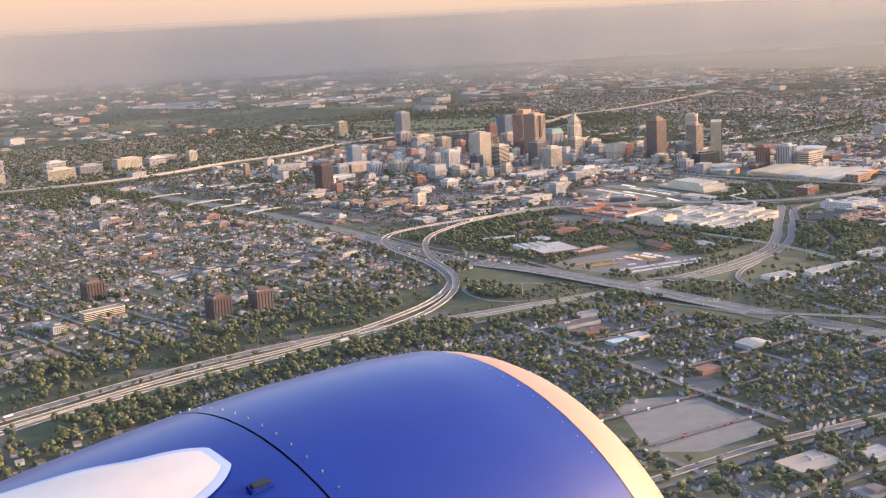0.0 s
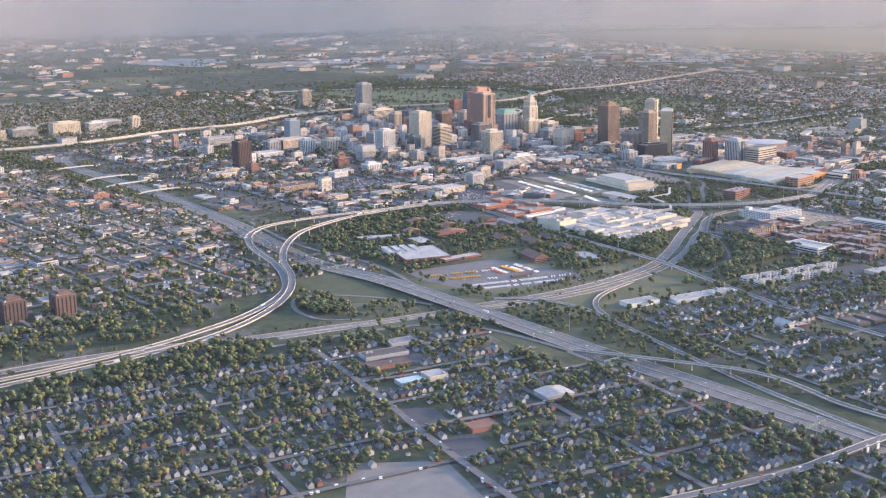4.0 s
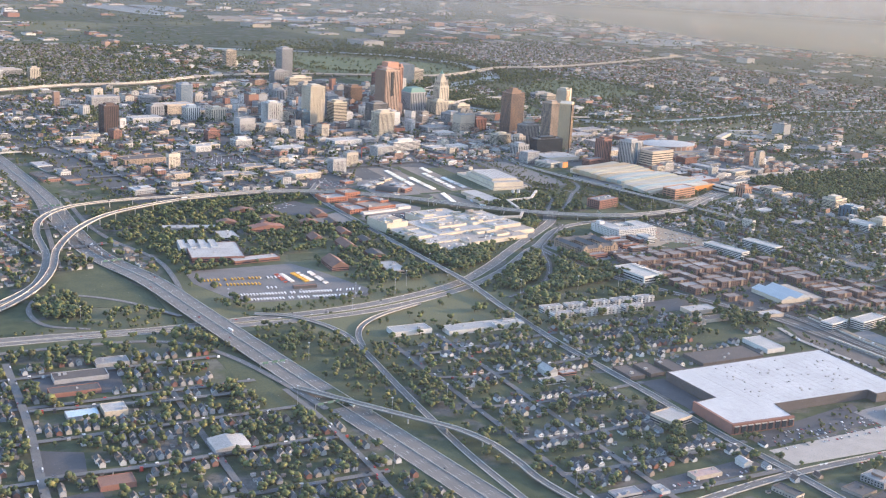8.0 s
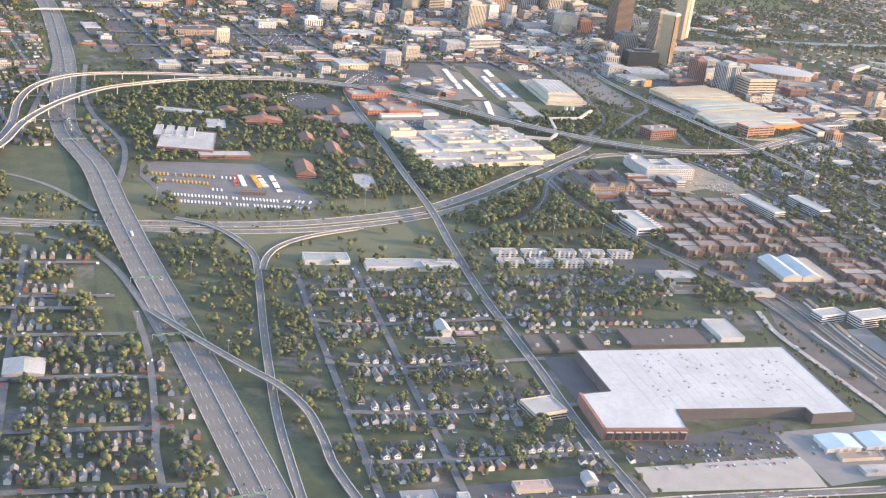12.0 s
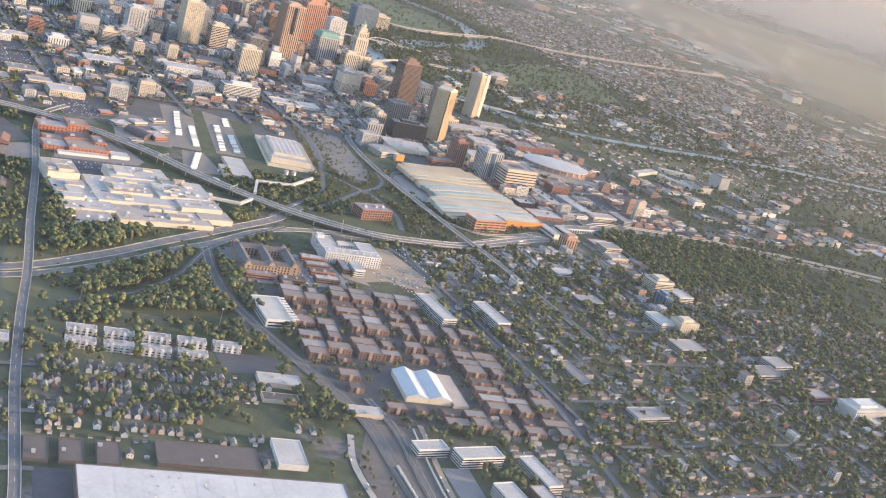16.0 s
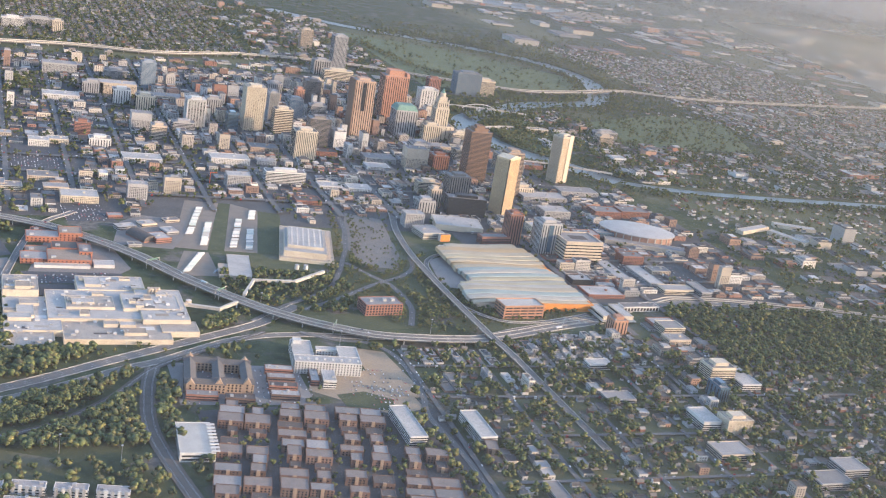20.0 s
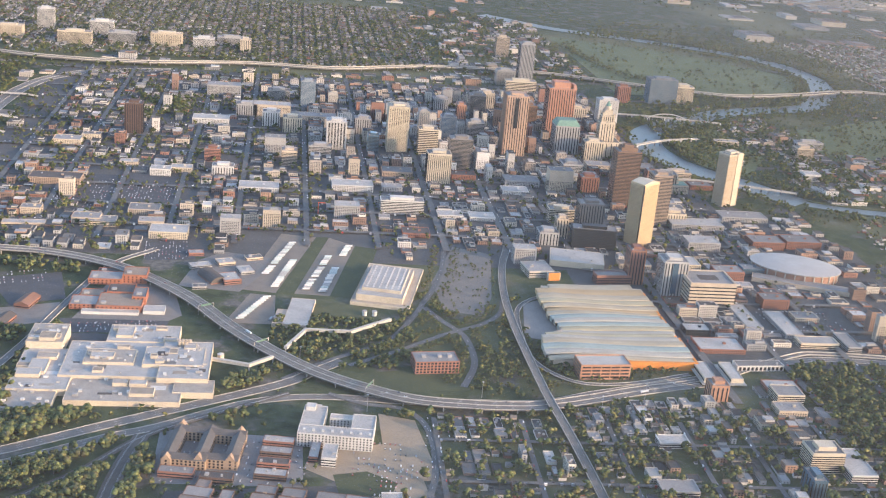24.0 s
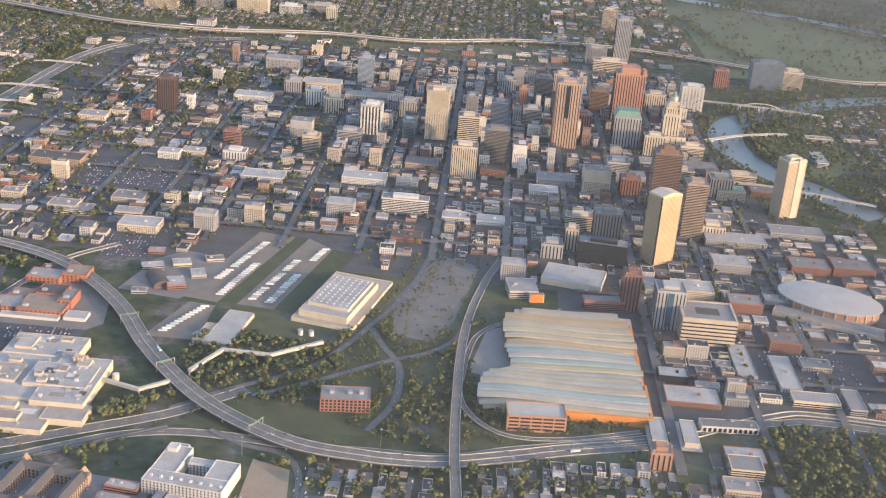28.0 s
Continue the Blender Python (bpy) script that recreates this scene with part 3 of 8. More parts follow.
road("road", [(1588, 1316), (1590, 1200), (1590, 1126), (1585, 1060), (1560, 980)], 8.0, "distant straight motorway spur", mat=DECK)
road("road", [(471, 1285), (560, 1240), (640, 1225), (700, 1232)], 4.0, "distant slip road", mat=DECK)
road("railway", [(690, 400), (713, 407), (734, 417), (758, 440), (777, 466), (797, 483), (840, 512)], 3.2, "railway bed of brown ballast with rails", mat=GRAVEL, category="railway")
MAIN = [(779, 470), (774, 446), (771, 411), (776, 374), (785, 330), (790, 299), (786, 261), (782, 224), (777, 197), (769, 170), (757, 120)]
road("railway", MAIN, 6.6, "railway bed of brown ballast with several tracks", mat=GRAVEL, category="railway")
road("railway", [(799, 318), (800, 293), (792, 250), (786, 212), (779, 180), (766, 120)], 4.4, "railway siding on brown ballast", mat=GRAVEL, category="railway")
road("service_road", [(778, 290), (770, 269), (767, 241), (765, 220), (763, 199), (757, 172), (746, 120)], 2.6, "pale gravel service road along the tracks", deck=0.1, mat=surf("pale_gravel", (0.34, 0.31, 0.27), (0.25, 0.23, 0.20), size=3), category="road")
road("service_road", [(813, 296), (802, 256), (798, 231), (796, 212), (800, 196)], 2.4, "tan earth path beside the rail yard", deck=0.1, mat=SOIL, category="road")
WALLP = smooth([(808, 293, 0.0), (800, 261, 0.0), (794, 231, 0.0), (790, 209, 0.0)], 6.0)
solid_thing("retaining_wall", band(WALLP, -0.2, 0.2, 0.0, 0.9, Shape()), PALE, "long pale retaining wall beside the tracks", "wall", "structure")

road("street", [(250, 252), (310, 240), (359, 231), (418, 213), (470, 198), (497, 193, 1.4), (520, 190, 2.2), (544, 187, 1.4), (570, 184), (634, 178), (720, 160)], 4.0, "main road crossing the motorway on a bridge", barrier=0.3, lines=1)

# ---- street grids
N_ANG = -11.9      # the northern grid, against the downtown one


def street(pts, width=2.6, label="quiet grey asphalt street"):
    return road("street", pts, width, label, deck=0.08, category="street", pad=0.6)


for k in range(9):                      # northern grid, west of the motorway
    u = 576 + 27 * k - 27
    if k in (1, 2):
        street([(u - 26 + 0.21 * (y - 180), y) for y in (120, 190, 260, 330, 372)])
EAST_EW = (191, 216, 247, 282, 318, 352)
for v in EAST_EW:
    street([(552 + 0.21 * (v - 190), v + 8), (600, v - 2), (636 + 0.21 * (v - 190), v - 9)])
WEST_EW = (131, 165, 199, 233, 267, 301, 335, 369, 403)
for u in (431, 305, 242):               # northern grid, east of the motorway
    street([(u + 0.21 * (y - 150), y) for y in (60, 150, 240, 330, 420)])
for v in WEST_EW:
    street([(250, v + 46), (350, v + 26), (460, v + 3), (508 if v < 300 else 512, v - 7)])
for x in (905, 945, 985, 1020, 1048, 1085, 1120):
    street([(x + 0.03 * (y - 500), y) for y in (190, 300, 400, 490)], 2.4)
for v in (235, 275, 315, 355, 395, 435, 470):
    street([(905, v), (1000, v - 2), (1150, v - 4)], 2.2)
NS = (640, 682, 722, 763, 805, 850, 895, 938, 981, 1020, 1056, 1098, 1138)
EW = (745, 787, 830, 876, 925, 968, 1010, 1052, 1095, 1140, 1185, 1225)
for x in NS:
    street([(x, 1245 - (530 if x < 1030 else 735) * k / 5) for k in range(6)], 4.6 if x in (938, 981, 1056) else 3.6, "straight downtown street of dark asphalt")
for v in EW:
    street([(615, v), (800, v), (1000, v), (1148 if v < 960 or v > 1120 else 1120, v)], 4.0, "straight downtown street of dark asphalt")
for v in (600, 640, 690):
    street([(1020, v), (1100, v), (1180, v + 4)], 3.0, "straight downtown street of dark asphalt")
for k in range(10):                     # eastern quarter
    street([(250 + 32 * k, 1240), (250 + 32 * k, 900), (250 + 32 * k, 560)], 2.4)
for v in (600, 650, 700, 760, 820, 880, 950, 1020, 1090, 1160):
    street([(180, v), (380, v), (550, v)], 2.4)

street([(431, 430), (416, 362), (401, 306), (385, 236)], 3.2)
street([(405, 316), (438, 307), (462, 303), (500, 296)], 2.6)
street([(421, 375), (449, 366), (471, 358), (505, 350)], 2.6)

street([(486, 150), (497, 237), (503, 264), (512, 309), (516, 345)], 2.4)

# ---- parking grounds, yards and lawns


YARDS = [0]


def yard(name, ring, mat, label, category, z=0.06):
    YARDS[0] += 1
    z -= 0.0011 * YARDS[0] - 0.03
    ob = solid_thing(name, Shape().solid(ring, 0.0, z), mat, label, category, "structure")
    xs, ys = [p[0] for p in ring], [p[1] for p in ring]
    take_rect(sum(xs) / len(xs), sum(ys) / len(ys), (max(xs) - min(xs)) * 0.86, (max(ys) - min(ys)) * 0.86)
    return ob


yard("pavement", [(612, 690), (1160, 690), (1150, 1246), (612, 1246)], surf("downtown_paving", (0.095, 0.092, 0.087), (0.055, 0.055, 0.056), rough=0.9, size=16), "worn concrete and asphalt of the downtown blocks", "pavement", 0.03)
TAKEN[int(612 - GX) - 60:int(1160 - GX), int(690 - GY):int(1250 - GY)] = False
for line, width in ROADS:
    for p in line:
        take_rect(p[0], p[1], width + 0.6, width + 0.6, 0, 0)
yard("pavement", [(1010, 560), (1225, 560), (1225, 760), (1162, 860), (1162, 690), (1010, 690)], MATS["downtown_paving"], "worn paving of the arena quarter", "pavement", 0.035)
TAKEN[int(1010 - GX):int(1225 - GX), int(560 - GY):int(860 - GY)] = False
yard("parking_lot", [(562, 527), (623, 514), (629, 490), (634, 447), (624, 440), (561, 461), (556, 503)], surf("bus_yard_tarmac", (0.155, 0.14, 0.13), (0.105, 0.10, 0.097), size=8), "open tarmac yard full of buses", "parking")
yard("parking_lot", [(646, 210), (716, 208), (707, 190), (644, 199)], TARMAC, "dark tarmac car park with trees", "parking")
yard("parking_lot", [(643, 197), (707, 186), (701, 168), (640, 183)], surf("pale_lot", (0.36, 0.32, 0.275), (0.26, 0.235, 0.205), size=6), "pale bare concrete lot", "parking")
yard("parking_lot", [(649, 240), (660, 239), (668, 272), (655, 275)], TARMAC, "dark tarmac strip beside the warehouse", "parking", 0.07)
yard("parking_lot", [(812, 640), (832, 636), (856, 734), (834, 738)], surf("trailer_yard", (0.20, 0.165, 0.13), (0.14, 0.12, 0.10), size=6), "brown gravel yard of parked lorry trailers", "parking")
yard("lawn", [(832.2, 636), (842, 636), (864, 734), (856.2, 734)], GRASS, "strip of mown grass between yards", "lawn", 0.09)
yard("parking_lot", [(842.2, 636), (862, 634), (880, 720), (864.2, 734)], MATS["trailer_yard"], "gravel yard of parked lorry trailers", "parking")
yard("lawn", [(862.2, 634), (878, 632), (894, 715), (880.2, 720)], GRASS, "mown grass beside a warehouse", "lawn", 0.09)
yard("parking_lot", [(925, 618), (922, 660), (943, 726), (966, 714), (955, 640), (945, 612)], surf("tree_lot", (0.175, 0.16, 0.14), (0.125, 0.115, 0.105), size=6), "empty brown car park with rows of small trees", "parking")
yard("parking_lot", [(724, 574), (778, 577), (778, 592), (724, 592)], TARMAC, "dark tarmac car park of the factory", "parking")
yard("parking_lot", [(720, 571), (727, 573.5), (755, 573.5), (752, 557), (734, 557)], TARMAC, "dark tarmac car park full of cars", "parking", 0.13)
yard("parking_lot", [(728, 585), (742, 650), (776, 640), (784, 600), (772, 585)], surf("factory_yard", (0.19, 0.17, 0.152), (0.135, 0.125, 0.115), size=6), "bare yard round a brick factory", "parking", 0.05)
yard("dirt_lot", [(846, 445), (852, 460), (880, 466), (892, 462), (896, 425), (880, 418)], SOIL, "bare sandy building site", "ground")
yard("lawn", [(860, 425), (858, 440), (872, 443), (884, 434), (880, 423)], GRASS, "oval lawn of a small park", "lawn", 0.09)
yard("lawn", [(719, 301), (741, 312), (757, 307), (751, 288), (724, 293)], GRASS, "bright open lawn beside sheds", "lawn")
yard("parking_lot", [(745, 358), (774, 353), (768, 336), (744, 340)], TARMAC, "dark tarmac car park beside a low block", "parking", 0.1)
yard("parking_lot", [(694, 850), (734, 858), (762, 855), (764, 824), (714, 812)], TARMAC, "wide dark tarmac car park downtown", "parking", 0.13)
yard("lawn", [(636, 262), (644, 258), (652, 290), (643, 294)], GRASS, "fenced grass lot", "lawn")
yard("lawn", [(480, 500), (505, 545), (525, 560), (530, 500), (524, 470)], GRASS, "bright grass wedge between ramps", "lawn")
yard("lawn", [(528, 350), (533, 420), (566, 420), (570, 380), (556, 330), (540, 300)], GRASS, "grass inside the interchange", "lawn")
yard("lawn", [(525, 200), (528, 290), (540, 270), (536, 220)], GRASS, "grass verge inside the interchange", "lawn")
yard("lawn", [(965, 512), (970, 530), (1000, 526), (1036, 536), (1030, 528), (985, 514)], GRASS, "grass slope beside the motorway", "lawn")
yard("lawn", [(500, 330), (512, 400), (521, 400), (514, 310)], GRASS, "mown grass verge", "lawn")
yard("lawn", [(1320, 1000), (1500, 1030), (1560, 1180), (1480, 1200), (1340, 1120)], MEADOW, "wide riverside meadow", "lawn")
yard("lawn", [(1190, 1250), (1450, 1290), (1460, 1420), (1330, 1560), (1190, 1620)], MEADOW, "wide green field along the river", "lawn")
yard("lawn", [(1185, 960), (1220, 930), (1260, 1000), (1250, 1110), (1200, 1070)], MEADOW, "riverside park lawn", "lawn")
yard("lawn", [(1500, 2250), (2000, 2200), (2100, 2360), (1560, 2420)], SOIL, "distant tan field", "field")
yard("parking_lot", [(1112, 592), (1158, 600), (1165, 650), (1116, 645)], surf("grey_lot", (0.2, 0.195, 0.185), (0.14, 0.135, 0.13), size=8), "grey car park in rows", "parking")
TAKEN[int(860 - GX):int(900 - GX), int(600 - GY):int(740 - GY)] = True
TAKEN[int(825 - GX):int(865 - GX), int(605 - GY):int(738 - GY)] = True

solid_thing("pavement", Shape().solid([(788, 302), (812, 296), (900, 282), (905, 424), (862, 432), (792, 426)], 0.0, 0.02), surf("court_asphalt", (0.085, 0.082, 0.078), (0.05, 0.05, 0.05), rough=0.9, size=9), "dark worn asphalt courts between row houses", "pavement", "structure")
yard("dirt_lot", [(365, 308), (393, 286), (377, 238), (341, 244), (328, 259)], surf("dusty_yard", (0.205, 0.19, 0.17), (0.13, 0.122, 0.112), size=6), "bare pale yard with stacked pipes", "ground")
yard("parking_lot", [(411, 342), (425, 332), (419, 314), (406, 320)], TARMAC, "dark tarmac lot", "parking")
yard("parking_lot", [(400, 304), (418, 300), (414, 282), (398, 284)], TARMAC, "dark tarmac lot beside a street", "parking")
yard("parking_lot", [(432, 420), (470, 405), (462, 380), (434, 386)], TARMAC, "dark tarmac yard of a depot", "parking")
yard("rail_yard", [(790, 299), (812, 294), (802, 256), (796, 215), (788, 190), (770, 160), (758, 120), (750, 120), (763, 199), (772, 269)], surf("rail_yard_ground", (0.13, 0.112, 0.098), (0.085, 0.078, 0.07), rough=0.95, size=5), "broad brown rail yard", "railway", 0.10)
yard("lawn", [(776, 276), (765, 252), (751, 207), (752, 197), (760, 198), (767, 240)], GRASS, "long grass wedge between warehouse and tracks", "lawn", 0.10)
yard("parking_lot", [(806, 265), (818, 264), (809, 218), (799, 214)], surf("grey_yard", (0.2, 0.19, 0.18), (0.15, 0.145, 0.14), size=6), "grey gravel lot beside apartments", "parking", 0.10)
yard("parking_lot", [(812, 214), (836, 212), (832, 196), (806, 198)], MATS["grey_yard"], "muddy grey contractor yard", "parking", 0.10)
yard("parking_lot", [(708, 202), (760, 195), (754, 164), (703, 168)], MATS["grey_yard"], "grey tarmac yard round low sheds", "parking", 0.10)
yard("parking_lot", [(556, 207), (630, 197), (629, 187), (556, 197)], TARMAC, "dark tarmac car park of small shops", "parking", 0.12)
yard("parking_lot", [(786, 476), (846, 470), (846, 430), (786, 432)], MATS["grey_lot"], "grey tarmac round a school and row houses", "parking", 0.10)
yard("dirt_lot", [(880, 494), (896, 488), (902, 436), (862, 438), (862, 466), (880, 462)], SOIL, "pale sandy building ground", "ground", 0.10)
yard("parking_lot", [(676, 644), (713, 657), (722, 618), (696, 607)], TARMAC, "dark tarmac yard beside an avenue", "parking", 0.12)
yard("parking_lot", [(689, 602), (720, 613), (721, 588), (696, 578)], MATS["factory_yard"], "pale worn yard beside an avenue", "parking", 0.12)
yard("parking_lot", [(778, 642), (812, 636), (822, 660), (828, 692), (800, 700), (786, 684)], MATS["factory_yard"], "worn tarmac between low blocks", "parking", 0.12)
yard("parking_lot", [(806, 592), (832, 592), (832, 632), (818, 634)], MATS["trailer_yard"], "gravel yard beside a depot", "parking", 0.12)
yard("parking_lot", [(751, 709), (773, 723), (785, 685), (756, 681)], TARMAC, "dark tarmac car park full of cars", "parking", 0.12)
yard("parking_lot", [(696, 796), (746, 786), (768, 815), (772, 849), (705, 843)], TARMAC, "wide dark tarmac car park of a college", "parking", 0.12)
yard("lawn", [(700, 402), (722, 412), (756, 440), (768, 458), (770, 400), (740, 385)], GRASS, "grass slope along the curved railway", "lawn")
yard("lawn", [(696, 416), (720, 424), (752, 446), (776, 472), (740, 458), (710, 436)], GRASS, "grass bank between railway and motorway", "lawn")
yard("lawn", [(905, 585), (918, 598), (926, 590), (950, 612), (955, 600), (930, 580), (905, 572)], GRASS, "grass inside the ramps", "lawn")
yard("lawn", [(840, 515), (870, 535), (920, 545), (926, 520), (880, 514)], GRASS, "grass slope under the elevated motorway", "lawn")
yard("lawn", [(896, 560), (925, 575), (928, 555), (905, 548)], GRASS, "grass slope beside ramps", "lawn")


# ---- downtown towers
def ring(w, d, x=0.0, y=0.0):
    return [(x - w / 2, y - d / 2), (x + w / 2, y - d / 2), (x + w / 2, y + d / 2), (x - w / 2, y + d / 2)]


def windows(shape, x, y, w, d, h, ang, pitch=1.25):
    """Single windows in rows on all four walls, set just proud of them."""
    c, s = math.cos(radians(ang)), math.sin(radians(ang))
    for along, across, turn in ((w, d, 0), (d, w, 90)):
        n = max(1, int((along - 0.5) / pitch))
        tc, ts = (1, 0) if turn == 0 else (0, 1)
        for f in range(min(9, int((h - 0.2) / 1.05))):
            z = 0.32 + 1.05 * f
            for i in range(n):
                u = (i - (n - 1) / 2) * pitch
                for side in (-1, 1):
                    v = side * (across / 2 + 0.04)
                    q = []
                    for du, dz in ((-0.33, 0), (0.33, 0), (0.33, 0.55), (-0.33, 0.55)):
                        px, py = (u + du) * tc - v * ts, (u + du) * ts + v * tc
                        q.append((x + px * c - py * s, y + px * s + py * c, z + dz))
                    shape.poly(q if side < 0 else q[::-1])


def penthouse(root, w, d, h, mat, k=0.55, rise=1.6):
    part("plant_room", Shape().tub(ring(w * k, d * k), h - 0.3, h + rise, 0.15, 0.1), mat, root, "rooftop plant room")
    for sx, sy in ((-0.36, -0.33), (0.34, 0.36)):
        part("roof_unit", Shape().box(w * sx - 0.5, w * sx + 0.5, d * sy - 0.4, d * sy + 0.4, h - 0.3, h + 0.5), GREYST, root, "grey rooftop air handler")


def tower(x, y, w, d, h, wall, label, style="bands", glass=None, floor=1.05, bays=7, ang=0.0, roof=None, base=0.0, cap=True, group=""):
    """An upright block: x, y is the middle of its foot. bands: ribbon windows; piers: upright ribs; grid: both; slits: upright window strips."""
    glass = glass or GLASS
    if len(label.split()) < 4:
        label += " with rows of windows"
    root = thing("office_tower" if h > 12 else "office_building", pose(x, y, 0, 0, 0, ang), label, "tower" if h > 12 else "building", group)
    take_rect(x, y, w, d, ang)
    core = glass if style in ("piers", "grid") else wall
    part("wall", Shape().tub(ring(w, d), 0, h, 0.35, 0.35, 0, 1), (core, roof or GREY_ROOF), root)
    e = 0.14
    if style in ("bands", "grid"):
        n = max(2, int((h - 0.8) / floor))
        high = floor * (0.5 if style == "bands" else 0.36)
        me = Shape().box(-w / 2 - e / 2, w / 2 + e / 2, -d / 2 - e / 2, d / 2 + e / 2, 0, high, bottom=True).mesh("window_band", glass if style == "bands" else wall)
        for i in range(n):
            ob = part("window_band" if style == "bands" else "spandrel", me, None, root)
            ob.location.z = base + 0.5 + floor * i
    if style in ("piers", "grid", "slits"):
        for along, across, turn in ((w, d, 0), (d, w, 90)):
            pw = along / bays * (0.45 if style != "slits" else 0.30)
            me = Shape().box(-pw / 2, pw / 2, -across / 2 - e, across / 2 + e, 0.2, h - (0.0 if style != "slits" else 1.2), bottom=True).mesh("pier", wall if style != "slits" else glass)
            for i in range(bays + (1 if style != "slits" else 0)):
                u = (i / bays - 0.5) * (along - pw) if style != "slits" else ((i + 0.5) / bays - 0.5) * along
                ob = part("pier" if style != "slits" else "window_strip", me, None, root)
                ob.matrix_basis = pose(0, 0, 0, 0, 0, turn) @ pose(u, 0, 0)
    if style in ("piers", "grid"):
        part("top_band", Shape().tub(ring(w + 2 * e, d + 2 * e), h - 1.2, h + 0.25, 0.3, 0.3, 0, 1), (wall, roof or GREY_ROOF), root)
    if cap:
        penthouse(root, w, d, h, wall)
    return root


tower(875.5, 961, 16, 14, 23.5, WHITE, "white office block with tall dark window stripes", "piers", bays=6)
tower(925.5, 964, 17, 17, 38, CREAM, "tall cream office tower with a fine window grid", "grid", bays=9)
tower(951, 1000, 9, 12, 27, GREYST, "slim grey office tower with pale ribs", "piers", BLUEGLASS, bays=5)
tower(950, 957, 16, 13, 22, CREAM, "cream stone office block with square windows", "bands", floor=1.5)
tower(950, 877, 18, 14, 23, CREAM, "sunlit cream stone office block with small windows", "slits", bays=12)
tower(972, 918, 18, 14, 25, surf("grey_brown_precast", (0.20, 0.18, 0.165), size=5), "dark grey office block with ribbon windows", "bands")
tower(973, 1005, 13, 12, 22, GREYST, "grey office tower with glass bands", "bands", BLUEGLASS)
r = tower(1024, 972, 18.5, 18, 51, MATS["rose_tan"] if "rose_tan" in MATS else surf("rose_tan", (0.45, 0.31, 0.22), size=6), "very tall tan granite tower with a dark glass slot", "slits", bays=9)
part("glass_slot", Shape().box(-2.2, 1.0, -9.6, -8.8, 24, 49), BLACK, r, "dark glass slot")
# brown slab paints in the shade of the side turned from the sun
part("side_wall", Shape().box(-9.75, -9.05, -9.2, 9.2, 0, 51.2), BROWN, r, "end wall painted dark brown as the shaded side")
r = tower(1077, 1040, 24, 18, 46, ROSE, "tall rose granite tower with a notched crown", "slits", bays=11)
part("crown", Shape().tub(ring(15, 12), 45.5, 51, 0.5, 0.6), ROSE, r, "set-back granite crown")
part("crown_side", Shape().solid(ring(3.5, 17, 11.2, 0), 45, 49, 0, True, False, None, 0.7), ROSE, r, "pointed corner gable")
# the stepped stone tower with a lantern top
r = thing("art_deco_tower", pose(1106, 982, 0), "cream terracotta tower with setbacks and a pointed lantern", "tower")
take_rect(1106, 982, 24, 22)
for k, (w, d, z0, z1) in enumerate(((24, 20, 0, 14), (13, 12, 0, 30), (10.5, 10, 30, 36), (7.5, 7.5, 36, 40))):
    part("setback", Shape().tub(ring(w, d), z0, z1, 0.4, 0.4, 0, 1), (CREAM, GREY_ROOF), r, "cream terracotta setback")
    if k < 3:
        me = Shape().box(-0.28, 0.28, -d / 2 - 0.1, d / 2 + 0.1, z0 + 0.8, z1 - 1.4).mesh("window_strip", GLASS)
        me2 = Shape().box(-w / 2 - 0.1, w / 2 + 0.1, -0.28, 0.28, z0 + 0.8, z1 - 1.4).mesh("window_strip", GLASS)
        for i in range(5):
            part("window_strip", me, None, r).location.x = (i - 2) * w / 5.6
            part("window_strip", me2, None, r).location.y = (i - 2) * d / 5.6
part("lantern", Shape().cyl(0, 0, 3.0, 39.5, 43.5, 8), CREAM, r, "octagonal lantern")
part("spire", Shape().cyl(0, 0, 2.4, 43.5, 47.5, 8, 0, 0.3), GREENCU, r, "pointed copper cap")
for sx in (-1, 1):
    for sy in (-1, 1):
        part("corner_turret", Shape().cyl(sx * 5, sy * 4.8, 0.9, 30, 38, 6, 0, 0.5), CREAM, r)
tower(1142, 1114, 19, 14, 22, WHITE, "wide white office block with deep window bays", "grid", bays=6)
tower(1096, 1301, 16, 16, 41, GREYST, "tall grey precast tower standing alone", "slits", bays=10)
tower(1094, 1445, 16, 12, 24, TAN, "tan apartment tower", "bands")
tower(1080, 1240, 33, 12, 11, CREAM, "long cream office block with ribbon windows", "bands", floor=1.6)
tower(1068, 1268, 20, 14, 16, GREYST, "grey office block with pale piers", "piers", bays=7)
tower(1228, 1219, 30, 18, 26, surf("blue_grey_precast", (0.16, 0.18, 0.20), size=5), "broad dark glass office block", "bands", BLUEGLASS)
tower(1254, 1226, 20, 18, 18.5, CREAM, "cream office wing with ribbon windows", "bands")
tower(1184, 1210, 14, 12, 17.5, BRICK, "red brick apartment block", "slits", bays=7)
tower(713, 976, 14, 13, 26, DBRICK, "dark brown brick slab tower", "slits", bays=8)
tower(854, 1106, 13.5, 12, 25, surf("blue_grey_panel", (0.28, 0.31, 0.34), size=5), "blue-grey panelled office tower", "bands", BLUEGLASS)
tower(827, 1133, 21, 12, 9.5, GREYST, "broad grey office block", "bands")
tower(993, 1070, 8, 12, 19, ROSE, "narrow orange-brown office block", "slits", bays=5)
tower(1010, 1088, 15, 15, 25, MATS["grey_brown_precast"], "dark grey office tower", "bands")
